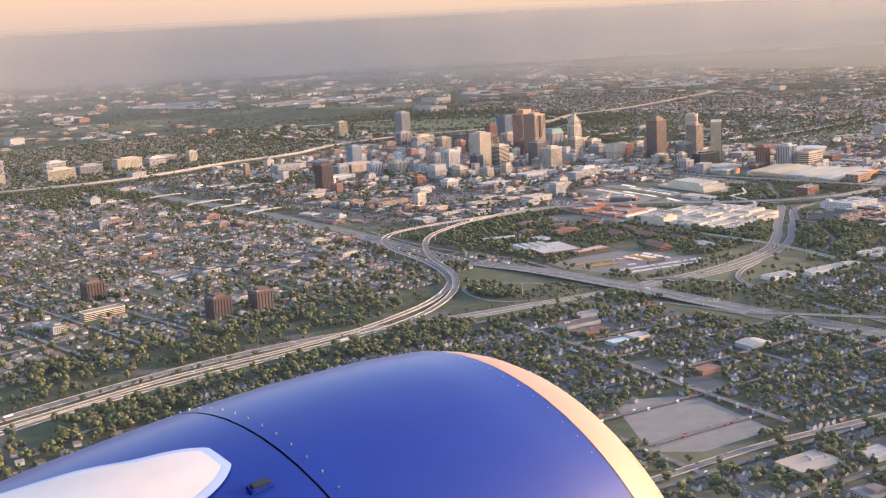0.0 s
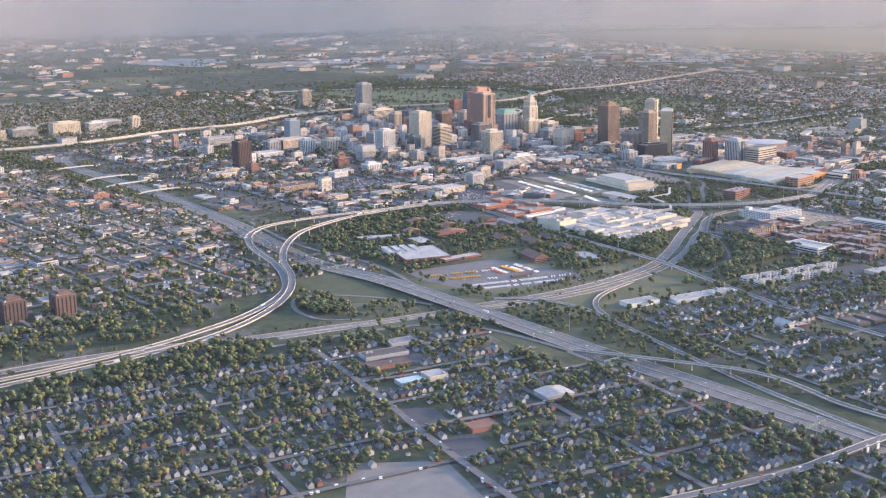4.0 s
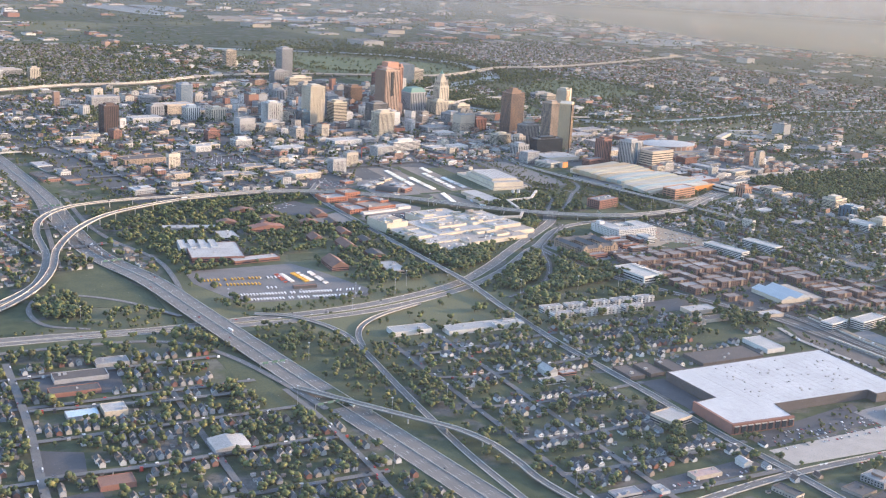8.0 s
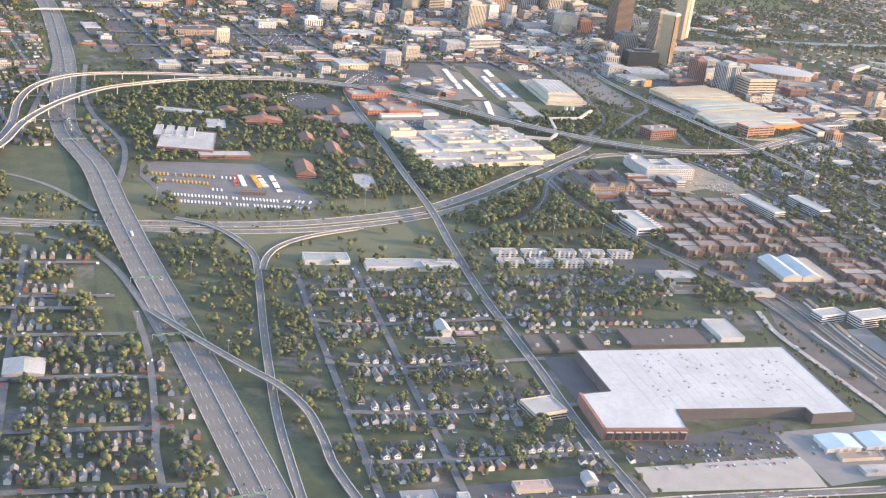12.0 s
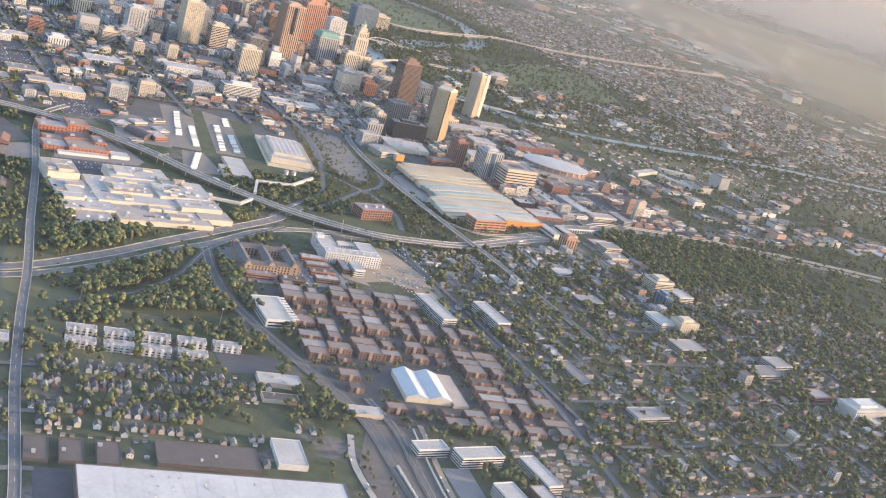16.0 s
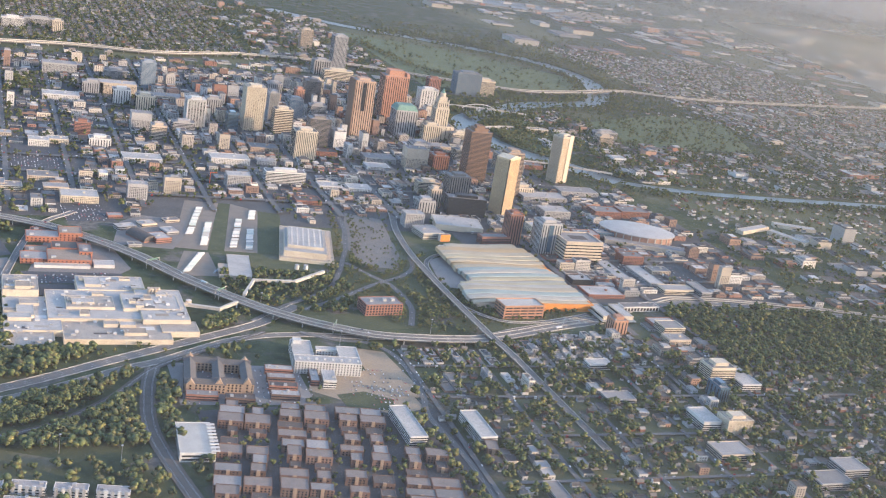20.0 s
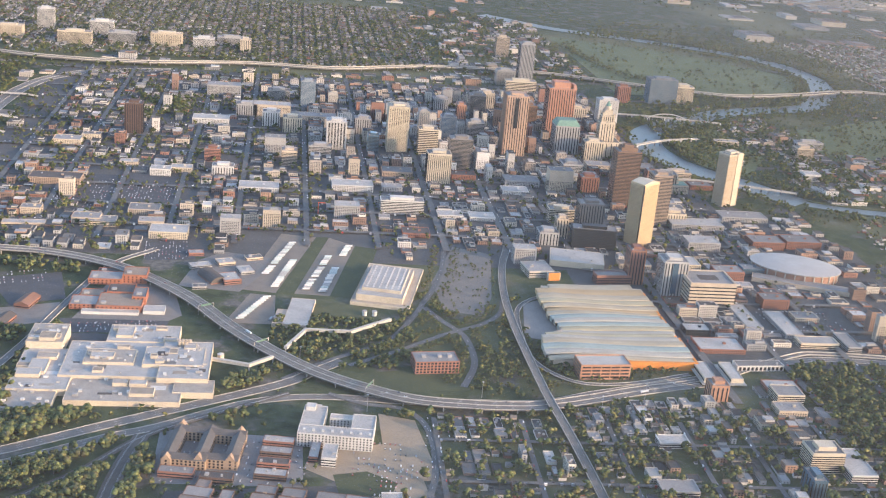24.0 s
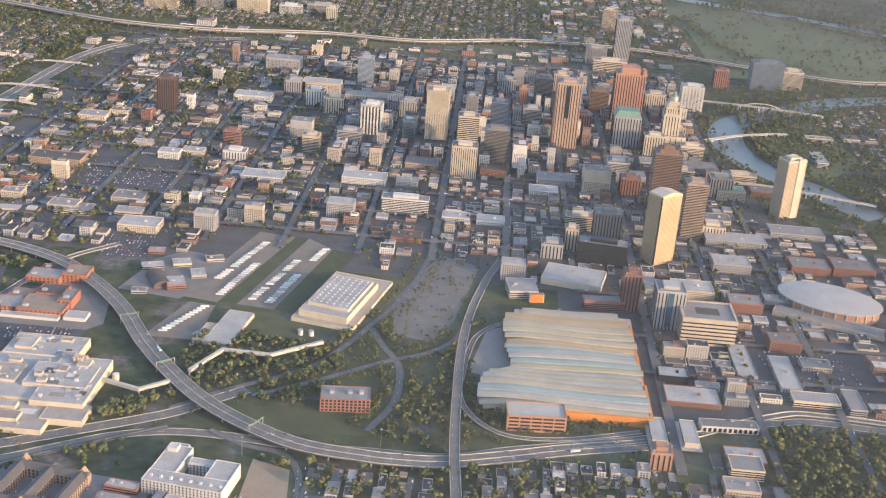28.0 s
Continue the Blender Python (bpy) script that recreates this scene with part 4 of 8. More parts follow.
# the tall cream slab with a gabled top
BRONZE = surf("bronze_window_strips", (0.30, 0.215, 0.13), (0.24, 0.17, 0.10), rough=0.35, spec=0.5, size=6)
r = tower(1071.5, 748, 16, 11.5, 43.5, GOLD, "tall sunlit cream tower with a sloping gabled top", "slits", BRONZE, bays=16, cap=False, ang=36)
part("gable", Shape().gable(-7.9, 7.9, -5.7, 5.7, 43.4, 45.2), CREAM, r, "sloping cream gable")
part("corner_strip", Shape().box(-8.2, -7.4, -5.95, -5.3, 0.5, 43), GLASS, r, "dark glass corner strip")
tower(1097.5, 795, 13.5, 14, 37, surf("tan_brown_precast", (0.36, 0.27, 0.20), size=5), "tan and brown tower with strong horizontal bands", "bands")
r = tower(1084, 838, 18, 15, 42, BROWN, "dark brown brick tower with a stepped top", "bands", cap=False)
part("stepped_top", Shape().tub(ring(12, 10), 41.6, 44.5, 0.4, 0.4), BROWN, r)
part("stepped_top", Shape().tub(ring(7, 6), 44, 46.3, 0.4, 0.4), BROWN, r)
# apartment tower by the river
r = tower(1169, 851, 14.5, 11.5, 40.5, CREAM, "pale cream riverside apartment tower with fine window strips", "slits", BRONZE, bays=14, ang=24)
part("corner_shaft", Shape().tub(ring(5, 12.4, 3.5, 0), 0, 41.4, 0.4, 0.4), CREAM, r, "projecting cream shaft")
r = tower(1073, 989, 21, 18, 24, GREYST, "grey stone court house with a green mansard roof", "slits", bays=9, cap=False)
part("mansard", Shape().solid(ring(21.2, 18.2), 24, 28.5, 0, True, False, None, 0.72), GREENCU, r, "green copper mansard")
tower(1093, 968, 16, 11, 16, CREAM, "cream stone office wing", "slits", bays=8)
r = tower(1048, 675, 9.5, 11, 22, BRICK, "slim red brick hotel tower with orange side", "slits", bays=5)
part("side_panel", Shape().box(4.7, 4.95, -5.5, 5.5, 1, 22), ORANGE, r, "orange sunlit panel")
tower(1034, 672, 22, 8, 6, BRICK, "low red brick hotel podium", "bands", ang=6, cap=False)
r = tower(1066.5, 659, 15, 15, 22, surf("grey_render", (0.40, 0.39, 0.37), size=5), "grey hotel with a blue glass strip", "slits", bays=8)
part("glass_strip", Shape().box(-2.0, 1.2, -7.8, -7.4, 2, 21), BLUEGLASS, r, "blue glass strip")
r = thing("office_building", pose(1085, 648, 0), "tan brick office block round an open court", "building")
take_rect(1085, 648, 29, 24)
part("wall", Shape().tub(ring(28, 23), 0, 15, 1.0, 0.7, 0, 1), (TAN, GREY_ROOF), r)
part("court", Shape().box(-6, 6, -4, 4, 14.3, 14.42), DARK_ROOF, r, "dark roof court")
me = Shape().box(-14.1, 14.1, -11.6, 11.6, 0, 0.7, bottom=True).mesh("window_band", GLASS)
for i in range(6):
    part("window_band", me, None, r).location.z = 1.4 + 2.1 * i
tower(1038, 738, 29, 12, 13.5, BLACK, "long black glass office block", "bands", GLASS, ang=-8)
tower(1042, 768, 17, 13, 22, MATS["grey_brown_precast"], "dark grey panelled hotel", "slits", bays=9)
for x, y, w, d, h, mat, lab in ((1008, 742, 13, 12, 9, GREYST, "grey office block with a white roof unit"), (1020, 756, 8, 9, 14, TAN, "tan office block with a curved corner"),
                                (1027, 790, 18, 10, 10, CREAM, "cream office block with ribbon windows"), (916, 797, 30, 10, 9, WHITE, "long white apartment block with balconies"),
                                (1116, 1006, 12, 10, 14, TAN, "tan stone office block"), (1122, 965, 18, 10, 11, CREAM, "cream city hall block with rows of windows"),
                                (1104, 905, 22, 12, 10, TAN, "tan office block with a flat roof"), (1060, 905, 16, 16, 13, GREYST, "grey office block with roof units"),
                                (1066, 870, 14, 12, 12, BRICK, "brick office block"), (1130, 880, 16, 12, 15, TAN, "tan stone office with a green roof"),
                                (1112, 800, 16, 14, 8, CREAM, "low cream block"), (1150, 915, 24, 10, 7, TAN, "long tan block by the river"),
                                (900, 1012, 14, 12, 15, GREYST, "grey office block"), (840, 1010, 16, 13, 13, CREAM, "cream office block"),
                                (800, 1060, 18, 12, 11, GREYST, "grey office block"), (822, 1028, 15, 11, 13, WHITE, "white office block with dark windows"),
                                (1040, 1010, 14, 14, 17, BRICK, "brown brick office block"), (1000, 1025, 15, 12, 14, GREYST, "grey office block"),
                                (1058, 1085, 16, 14, 19, BROWN, "dark brown office tower"), (1108, 1100, 18, 14, 16, TAN, "tan office block"),
                                (1028, 1140, 14, 12, 17, TAN, "tan office tower"), (980, 1120, 14, 11, 13, GREYST, "grey office block"),
                                (862, 935, 18, 12, 9, GREYST, "grey civic block with a columned front"), (838, 905, 12, 12, 12, TAN, "tan apartment block"),
                                (780, 905, 12, 9, 10, BRICK, "orange brick apartment block"), (790, 870, 16, 11, 7, WHITE, "low white block"),
                                (905, 950, 9, 12, 16, BLUEGLASS, "blue glass office block")):
    tower(x, y, w, d, h, mat, lab, "bands" if (int(x) + int(y)) % 2 else "slits", bays=max(4, int(w / 2)), floor=1.15)


# ---- single blocks of the town, each with its own walls, windows and roof
def block(x, y, w, d, h, wall, roof, label):
    root = thing("building", pose(x, y, 0), label, "building")
    take_rect(x, y, w, d)
    part("wall", Shape().tub(ring(w, d), 0, h, 0.3, 0.3, 0, 1), (wall, roof), root)
    me = Shape()
    windows(me, 0, 0, w, d, h, 0)
    if me.f:
        tagged(part("glazing", me, GLASS, root), "", "", "", "stuff")
    part("stair_head", Shape().box(w * 0.1, w * 0.1 + 1.4, -0.6, 0.8, h - 0.3, h + 0.7), wall, root)
    part("roof_unit", Shape().box(-w * 0.3, -w * 0.3 + 1.1, d * 0.1, d * 0.1 + 0.9, h - 0.3, h + 0.35), STEEL, root)


block(765, 727, 23.3, 16.0, 4.8, CREAM, WHITE_ROOF, "sunlit cream hall with a white roof")
block(802, 735, 12.7, 8.9, 11.5, GREYST, WHITE_ROOF, "grey five-storey block with a white roof")
block(877, 777, 16.8, 11.7, 10.2, GREYST, WHITE_ROOF, "low block with a broad white roof")
block(884, 846, 29.8, 16.0, 4.8, WHITE, WHITE_ROOF, "long white apartment block with bays")
block(817, 834, 28.1, 16.0, 3.8, WHITE, WHITE_ROOF, "long low block with a white roof")
block(712, 748, 17.4, 12.2, 4.3, TAN, GREY_ROOF, "tan college block with a flat roof")
block(745, 772, 20.0, 14.0, 3.7, TAN, GREY_ROOF, "tan brick block with a flat roof")
block(676, 760, 12.7, 8.9, 5.0, TAN, GREY_ROOF, "tan block beside a car park")
block(721, 882, 13.4, 9.4, 3.5, TAN, WHITE_ROOF, "low tan block with a white roof")
block(760, 872, 15.3, 10.7, 3.9, CREAM, WHITE_ROOF, "sunlit cream block with a white roof")
block(746, 861, 14.6, 10.3, 5.3, WHITE, WHITE_ROOF, "white block with a flat roof")
block(771, 1026, 30.6, 16.0, 5.2, WHITE, WHITE_ROOF, "white museum of joined blocks")
block(668, 935, 20.6, 14.4, 4.8, CREAM, GREY_ROOF, "cream block round a court")
block(684, 949, 13.9, 9.7, 5.5, CREAM, GREY_ROOF, "cream office block with rows of windows")
block(678, 832, 35.0, 16.0, 4.7, MATS["tan_brown_precast"], DARK_ROOF, "broad brown hall with a dark roof")
block(822, 1062, 32.5, 16.0, 11.6, TAN, WHITE_ROOF, "tan and white office cluster")
block(861, 1056, 35.9, 16.0, 4.9, TAN, GREY_ROOF, "long tan office block")
block(776, 1137, 31.0, 16.0, 11.0, GREYST, GREY_ROOF, "stepped grey office block")
block(827, 929, 16.1, 11.3, 15.5, GREYST, GREY_ROOF, "grey stepped apartment tower")
block(971, 887, 18.7, 13.1, 4.6, BRICK, DARK_ROOF, "brown brick block with stripes")
block(1006, 854, 19.8, 13.8, 3.5, WHITE, WHITE_ROOF, "low block with a white roof")
block(1015, 878, 26.7, 16.0, 5.2, GREYST, GREY_ROOF, "grey block with ribbon windows")
block(1042, 864, 18.6, 13.0, 18.0, TAN, GREY_ROOF, "tan twin-winged apartment block")
block(1069, 896, 21.0, 14.7, 6.2, GREYST, WHITE_ROOF, "grey court block with white roofs")
block(1090, 936, 20.4, 14.2, 4.8, TAN, GREY_ROOF, "tan stone office block")
block(1123, 938, 29.7, 16.0, 4.1, MATS["grey_brown_precast"], GREY_ROOF, "dark office block with a flat roof")
block(1137, 877, 19.3, 13.5, 7.5, TAN, GREENCU, "tan stone office with a green roof")
block(1163, 892, 18.5, 12.9, 3.9, BRICK, GREY_ROOF, "long brick block by the river")
block(1119, 827, 19.3, 13.5, 3.3, CREAM, GREY_ROOF, "low cream block with a flat roof")
block(1169, 813, 34.9, 16.0, 3.8, GREYST, GREY_ROOF, "long low grey block")
block(1125, 788, 38.2, 16.0, 4.5, GREYST, WHITE_ROOF, "broad block with white roofs")
block(1062, 596, 14.1, 9.9, 4.5, BLACK, WHITE_ROOF, "black and white modern apartments")
block(1066, 641, 16.0, 11.2, 2.2, BRICK, DARK_ROOF, "low red brick block")
block(1086, 701, 23.1, 16.0, 5.8, CREAM, WHITE_ROOF, "cream block round a white court")
block(1113, 688, 18.3, 12.8, 6.1, BRICK, GREY_ROOF, "brick office block with a flat roof")
block(1132, 696, 14.4, 10.1, 5.2, BLUEGLASS, GREY_ROOF, "grey glass office block")
block(1125, 642, 16.3, 11.4, 6.2, BRICK, GREY_ROOF, "brick loft block with tall windows")
block(1100, 620, 9.7, 34.0, 2.2, GREYST, WHITE_ROOF, "long low hall with a pale roof")
block(1119, 610, 10.4, 34.0, 2.8, GREYST, WHITE_ROOF, "long hall with a pale roof")
block(1069, 578, 25.4, 16.0, 2.7, BRICK, WHITE_ROOF, "low brick market with white tents")
block(1079, 504, 14.4, 10.1, 3.2, TAN, GREY_ROOF, "low block with a grey roof")
block(1085, 529, 17.3, 12.1, 2.3, BRICK, WHITE_ROOF, "low brick block with a white roof")
block(985, 703, 14.0, 9.8, 10.3, GREYST, WHITE_ROOF, "grey office block with a roof deck")
block(1115, 745, 22.2, 15.6, 5.9, GREYST, WHITE_ROOF, "grey loft block with white roofs")
block(1163, 752, 23.0, 16.0, 5.8, BRICK, GREY_ROOF, "brick loft block with a flat roof")
block(1190, 756, 25.1, 16.0, 5.7, BRICK, GREY_ROOF, "long brick loft block")
block(1094, 596, 11.2, 7.8, 2.8, BRICK, DARK_ROOF, "dark brick block with a flat roof")
block(1137, 623, 14.7, 10.3, 2.7, TAN, GREY_ROOF, "tan low block beside tracks")
block(913, 848, 15.1, 10.5, 3.6, GREYST, GREY_ROOF, "grey low block with a flat roof")
block(920, 890, 23.3, 16.0, 4.2, MATS["tan_brown_precast"], GREY_ROOF, "brown parking deck with open floors")
block(921, 747, 18.3, 12.8, 3.3, BRICK, DARK_ROOF, "low brick warehouse with a dark roof")
block(949, 790, 17.7, 12.4, 2.7, WHITE, WHITE_ROOF, "low block with a white roof")
block(971, 788, 17.8, 12.4, 3.0, WHITE, WHITE_ROOF, "low block with a white roof")


# ---- large halls, sheds and blocks
# exhibition hall: long waves of roof strips side by side
r = thing("exhibition_hall", pose(0, 0, 0), "sprawling exhibition hall with wavy pastel metal roof strips", "hall")
take_rect(1013, 603, 76, 104)
part("wall", Shape().solid([(972, 549), (1046, 549), (1047, 653), (986, 653), (984, 588), (972, 580)], 0, 3.6), surf("exhibition_wall", (0.50, 0.40, 0.30), size=6), r)
part("front_wall", Shape().box(1000, 1047.5, 547.6, 549.2, 0, 4.4), ORANGE, r, "long orange front wall")
ROOFS = [surf(f"roof_strip_{c}", col, rough=0.6, size=12) for c, col in (("sand", (0.40, 0.335, 0.235)), ("aqua", (0.29, 0.335, 0.305)), ("white", (0.40, 0.365, 0.30)), ("ochre", (0.44, 0.31, 0.165)), ("straw", (0.40, 0.345, 0.225)))]
# x0, x1, y0, y1, roof, height, along three stepped groups of halls
STRIPS = [(970, 1046, 549, 554, 0, 4.6), (969, 1047, 554, 560, 2, 5.2), (969, 1047, 560, 566, 1, 5.6), (970, 1046, 566, 572, 0, 5.9), (971, 1045, 572, 577, 2, 5.6), (974, 1044, 577, 582, 4, 5.2),
          (984, 1046, 582, 587, 2, 4.4), (985, 1047, 587, 592, 4, 4.9), (984, 1046, 592, 597, 1, 5.2), (983, 1045, 597, 602, 2, 5.5), (982, 1044, 602, 607, 1, 5.2), (981, 1040, 607, 612, 0, 4.9),
          (982, 1046, 612, 617, 3, 4.5), (981, 1047, 617, 623, 0, 5.1), (980, 1046, 623, 629, 4, 5.6), (980, 1045, 629, 636, 0, 5.9), (981, 1044, 636, 645, 3, 5.5), (990, 1040, 645, 654, 0, 5.0)]
for i, (x0, x1, y0, y1, c, h) in enumerate(STRIPS):
    s, n, y1 = Shape(), 24, y1 - 0.12
    for k in range(n + 1):
        x = x0 + (x1 - x0) * k / n
        z = h + 0.55 * math.sin(k / n * 4.6 + i * 0.55) - 0.9 * max(0.0, 1 - k / 5.0) ** 2
        s.v += [(x, y0, z - 0.45), (x, y0 + 0.3, z), (x, (y0 + y1) / 2, z + 0.32), (x, y1, z + 0.1), (x, y1, z - 2.4), (x, y0, z - 2.4)]
    for k in range(n):
        for j in range(5):
            a = 6 * k + j
            s.f.append((a, a + 1, a + 7, a + 6))
            s.m.append(0)
    s.f += [tuple(range(6)), tuple(range(6 * n + 5, 6 * n - 1, -1))]
    s.m += [0, 0]
    part("roof_strip", s, ROOFS[c], r, "curved metal roof strip")
for x, y0, y1 in ((1046.6, 549.4, 580), (1045.6, 582, 610), (1045.4, 612, 645)):
    part("end_wall", Shape().box(x, x + 1.2, y0, y1, 0, 4.3), ORANGE, r, "orange end wall")
yard("parking_lot", [(964, 585), (972, 582), (986, 588), (986, 640), (972, 632)], surf("service_yard", (0.24, 0.22, 0.2), size=8), "pale concrete loading yard", "parking", 0.3)

# parking garage
r = thing("parking_garage", pose(995, 541, 0, 0, 0, 4), "brick and concrete parking garage with open decks", "garage")
take_rect(995, 541, 26, 13)
part("wall", Shape().tub(ring(26, 12), 0, 8.2, 0.3, 0.6, 0, 1), (surf("salmon_brick", (0.40, 0.22, 0.14), size=3), CONCRETE), r)
# black boxes proud of the walls paint in the shade of open decks
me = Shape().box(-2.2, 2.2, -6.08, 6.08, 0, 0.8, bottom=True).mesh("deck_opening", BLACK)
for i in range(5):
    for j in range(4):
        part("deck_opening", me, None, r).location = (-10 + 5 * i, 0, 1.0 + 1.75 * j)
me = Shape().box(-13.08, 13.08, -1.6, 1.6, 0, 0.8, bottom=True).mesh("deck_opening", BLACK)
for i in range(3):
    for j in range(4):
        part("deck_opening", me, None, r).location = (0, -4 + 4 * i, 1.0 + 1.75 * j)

# brick warehouse offices
r = thing("brick_warehouse", pose(911, 543, 0, 0, 0, 6), "red brick loft offices with rows of large windows", "building")
take_rect(911, 543, 23, 13)
part("wall", Shape().tub(ring(22, 12), 0, 6.6, 0.3, 0.3, 0, 1), (BRICK, GREY_ROOF), r)
for x in (-6, 2, 7):
    part("roof_unit", Shape().box(x - 1, x + 1, -1, 1, 6.2, 7.6), GREYST, r)
me = Shape().box(-0.55, 0.55, -6.06, 6.06, 0, 0.95, bottom=True).mesh("window", GLASS)
me2 = Shape().box(-11.06, 11.06, -0.55, 0.55, 0, 0.95, bottom=True).mesh("window", GLASS)
for j in range(4):
    for i in range(12):
        part("window", me, None, r).location = (-9.9 + 1.8 * i, 0, 0.5 + 1.5 * j)
    for i in range(6):
        part("window", me2, None, r).location = (0, -4.5 + 1.8 * i, 0.5 + 1.5 * j)

# stepped white cold store with domed roof lights
r = thing("warehouse", pose(896, 650, 0, 0, 0, -13), "stepped cream warehouse with rows of roof vents", "warehouse")
take_rect(898, 652, 34, 66, -13)
part("plinth", Shape().tub(ring(33, 64), 0, 2.0, 0.3, 0.2, 0, 1), (CREAM, surf("pale_brown_roof", (0.40, 0.34, 0.27), size=9)), r, "low cream plinth storey")
part("middle_tier", Shape().tub(ring(26, 48, -1, -4), 1.8, 5.4, 0.3, 0.2, 0, 1), (CREAM, WHITE_ROOF), r)
part("upper_tier", Shape().tub(ring(22, 38, -1, -2), 5.2, 7.0, 0.3, 0.2, 0, 1), (CREAM, WHITE_ROOF), r)
me = Shape().solid(ring(1.0, 1.0), 0, 0.45, 0, True, False, None, 0.6).mesh("roof_vent", WHITE)
for i in range(6):
    for j in range(10):
        part("roof_vent", me, None, r).location = (-9.5 + 3.5 * i, -18 + 3.6 * j, 6.8)
for x, y in ((-12, -37), (-6, -38)):
    ob = solid_thing("storage_tank", Shape().cyl(0, 0, 1.3, 0, 2.6, 16), WHITE, "squat white storage tank", "tank", m=pose(880 + (x + 12) * 0.9, 608, 0))
    part("rim", Shape().cyl(0, 0, 1.35, 2.6, 2.75, 16), GREYST, ob)
    take_rect(882, 608, 8, 4)

# large white factory with a warren of roofs
r = thing("factory", pose(0, 0, 0), "large factory with a patchwork of white flat roofs", "factory")
take_rect(765, 530, 90, 84)
FROOF = surf("worn_white_roof", (0.35, 0.31, 0.265), (0.22, 0.195, 0.165), size=4)
FROOF2 = surf("tan_white_roof", (0.30, 0.245, 0.19), (0.19, 0.16, 0.125), size=4)
PLAN = [(736, 780, 518, 556, 4.0), (780, 803, 515, 556, 5.0), (716, 742, 505, 548, 3.2), (742, 792, 496, 520, 2.6), (716, 733, 548, 570, 6.5), (752, 786, 556, 576, 4.4),
        (772, 800, 528, 548, 5.6), (745, 768, 530, 545, 5.2), (714, 738, 488, 508, 2.4), (788, 806, 505, 518, 3.0), (756, 764, 560, 572, 5.6), (722, 730, 520, 534, 4.6)]
for x0, x1, y0, y1, h in PLAN:
    part("hall", Shape().tub([(x0, y0), (x1, y0), (x1, y1), (x0, y1)], 0, h, 0.3, 0.15, 0, 1), (CREAM, (WHITE_ROOF, FROOF, FROOF, FROOF2)[int(x0 + y1) % 4]), r, "white-roofed factory hall")
rng = random.Random(5)
for i in range(130):
    x0, x1, y0, y1, h = PLAN[i % 9]
    x, y, s = rng.uniform(x0 + 2, x1 - 2), rng.uniform(y0 + 2, y1 - 2), rng.uniform(0.3, 1.1)
    part("roof_unit", Shape().box(x - s, x + s, y - s * 0.7, y + s * 0.7, h - 0.3, h + rng.uniform(0.3, 1.0)), (GREYST, WHITE)[i % 2], r)
for i in range(22):
    x0, x1, y0, y1, h = PLAN[i % 8]
    w, d = rng.uniform(3, 11), rng.uniform(2.5, 8)
    x, y = rng.uniform(x0, max(x0 + 0.1, x1 - w)), rng.uniform(y0, max(y0 + 0.1, y1 - d))
    part("upper_hall", Shape().tub([(x, y), (x + w, y), (x + w, y + d), (x, y + d)], h - 0.3, h + rng.uniform(0.5, 1.7), 0.2, 0.15, 0, 1), (CREAM, (WHITE_ROOF, FROOF, FROOF2)[i % 3]), r, "raised white-roofed hall")
for i in range(36):
    x0, x1, y0, y1, h = PLAN[i % 7]
    w, d = rng.uniform(1.5, 7), rng.uniform(1.2, 5)
    x, y = rng.uniform(x0 + 1, max(x0 + 1.1, x1 - w - 1)), rng.uniform(y0 + 1, max(y0 + 1.1, y1 - d - 1))
    part("roof_patch", Shape().box(x, min(x + w, x1 - 0.6), y, min(y + d, y1 - 0.6), h - 0.3, h - 0.13 + 0.004 * (i % 9)), (GREY_ROOF, FROOF, FROOF2, WHITE, DARK_ROOF)[i % 5], r, "newer patch of roofing")
for i in range(7):
    part("silo", Shape().cyl(787 + 1.7 * (i % 4), 553 - 2 * (i // 4), 0.8, 0, 7.4, 10), TAN, r, "tan storage silo")
tank = solid_thing("water_tank", Shape().cyl(0, 0, 1.6, 0, 3.0, 14), CREAM, "short cream storage tank", "tank", m=pose(807, 547, 0))
part("cap", Shape().cyl(0, 0, 1.65, 3.0, 3.4, 14, 0, 0.4), WHITE, tank)
# covered conveyor bridges
for pts in ([(803, 541, 3), (821, 535, 3), (832, 545, 3)], [(838, 556, 3), (848, 579, 3), (871, 578, 3), (893, 596, 3)]):
    line = np.array(pts, float)
    b = tagged(new("conveyor_bridge", band(line, -0.9, 0.9, -0.6, 0.9, Shape()).mesh("conveyor_bridge", PALE)), "covered cream conveyor bridge on posts", "bridge")
    for p in line:
        part("post", Shape().box(p[0] - 0.3, p[0] + 0.3, p[1] - 0.3, p[1] + 0.3, 0, 2.5), CONCRETE, b)
        take_rect(p[0], p[1], 3, 3)

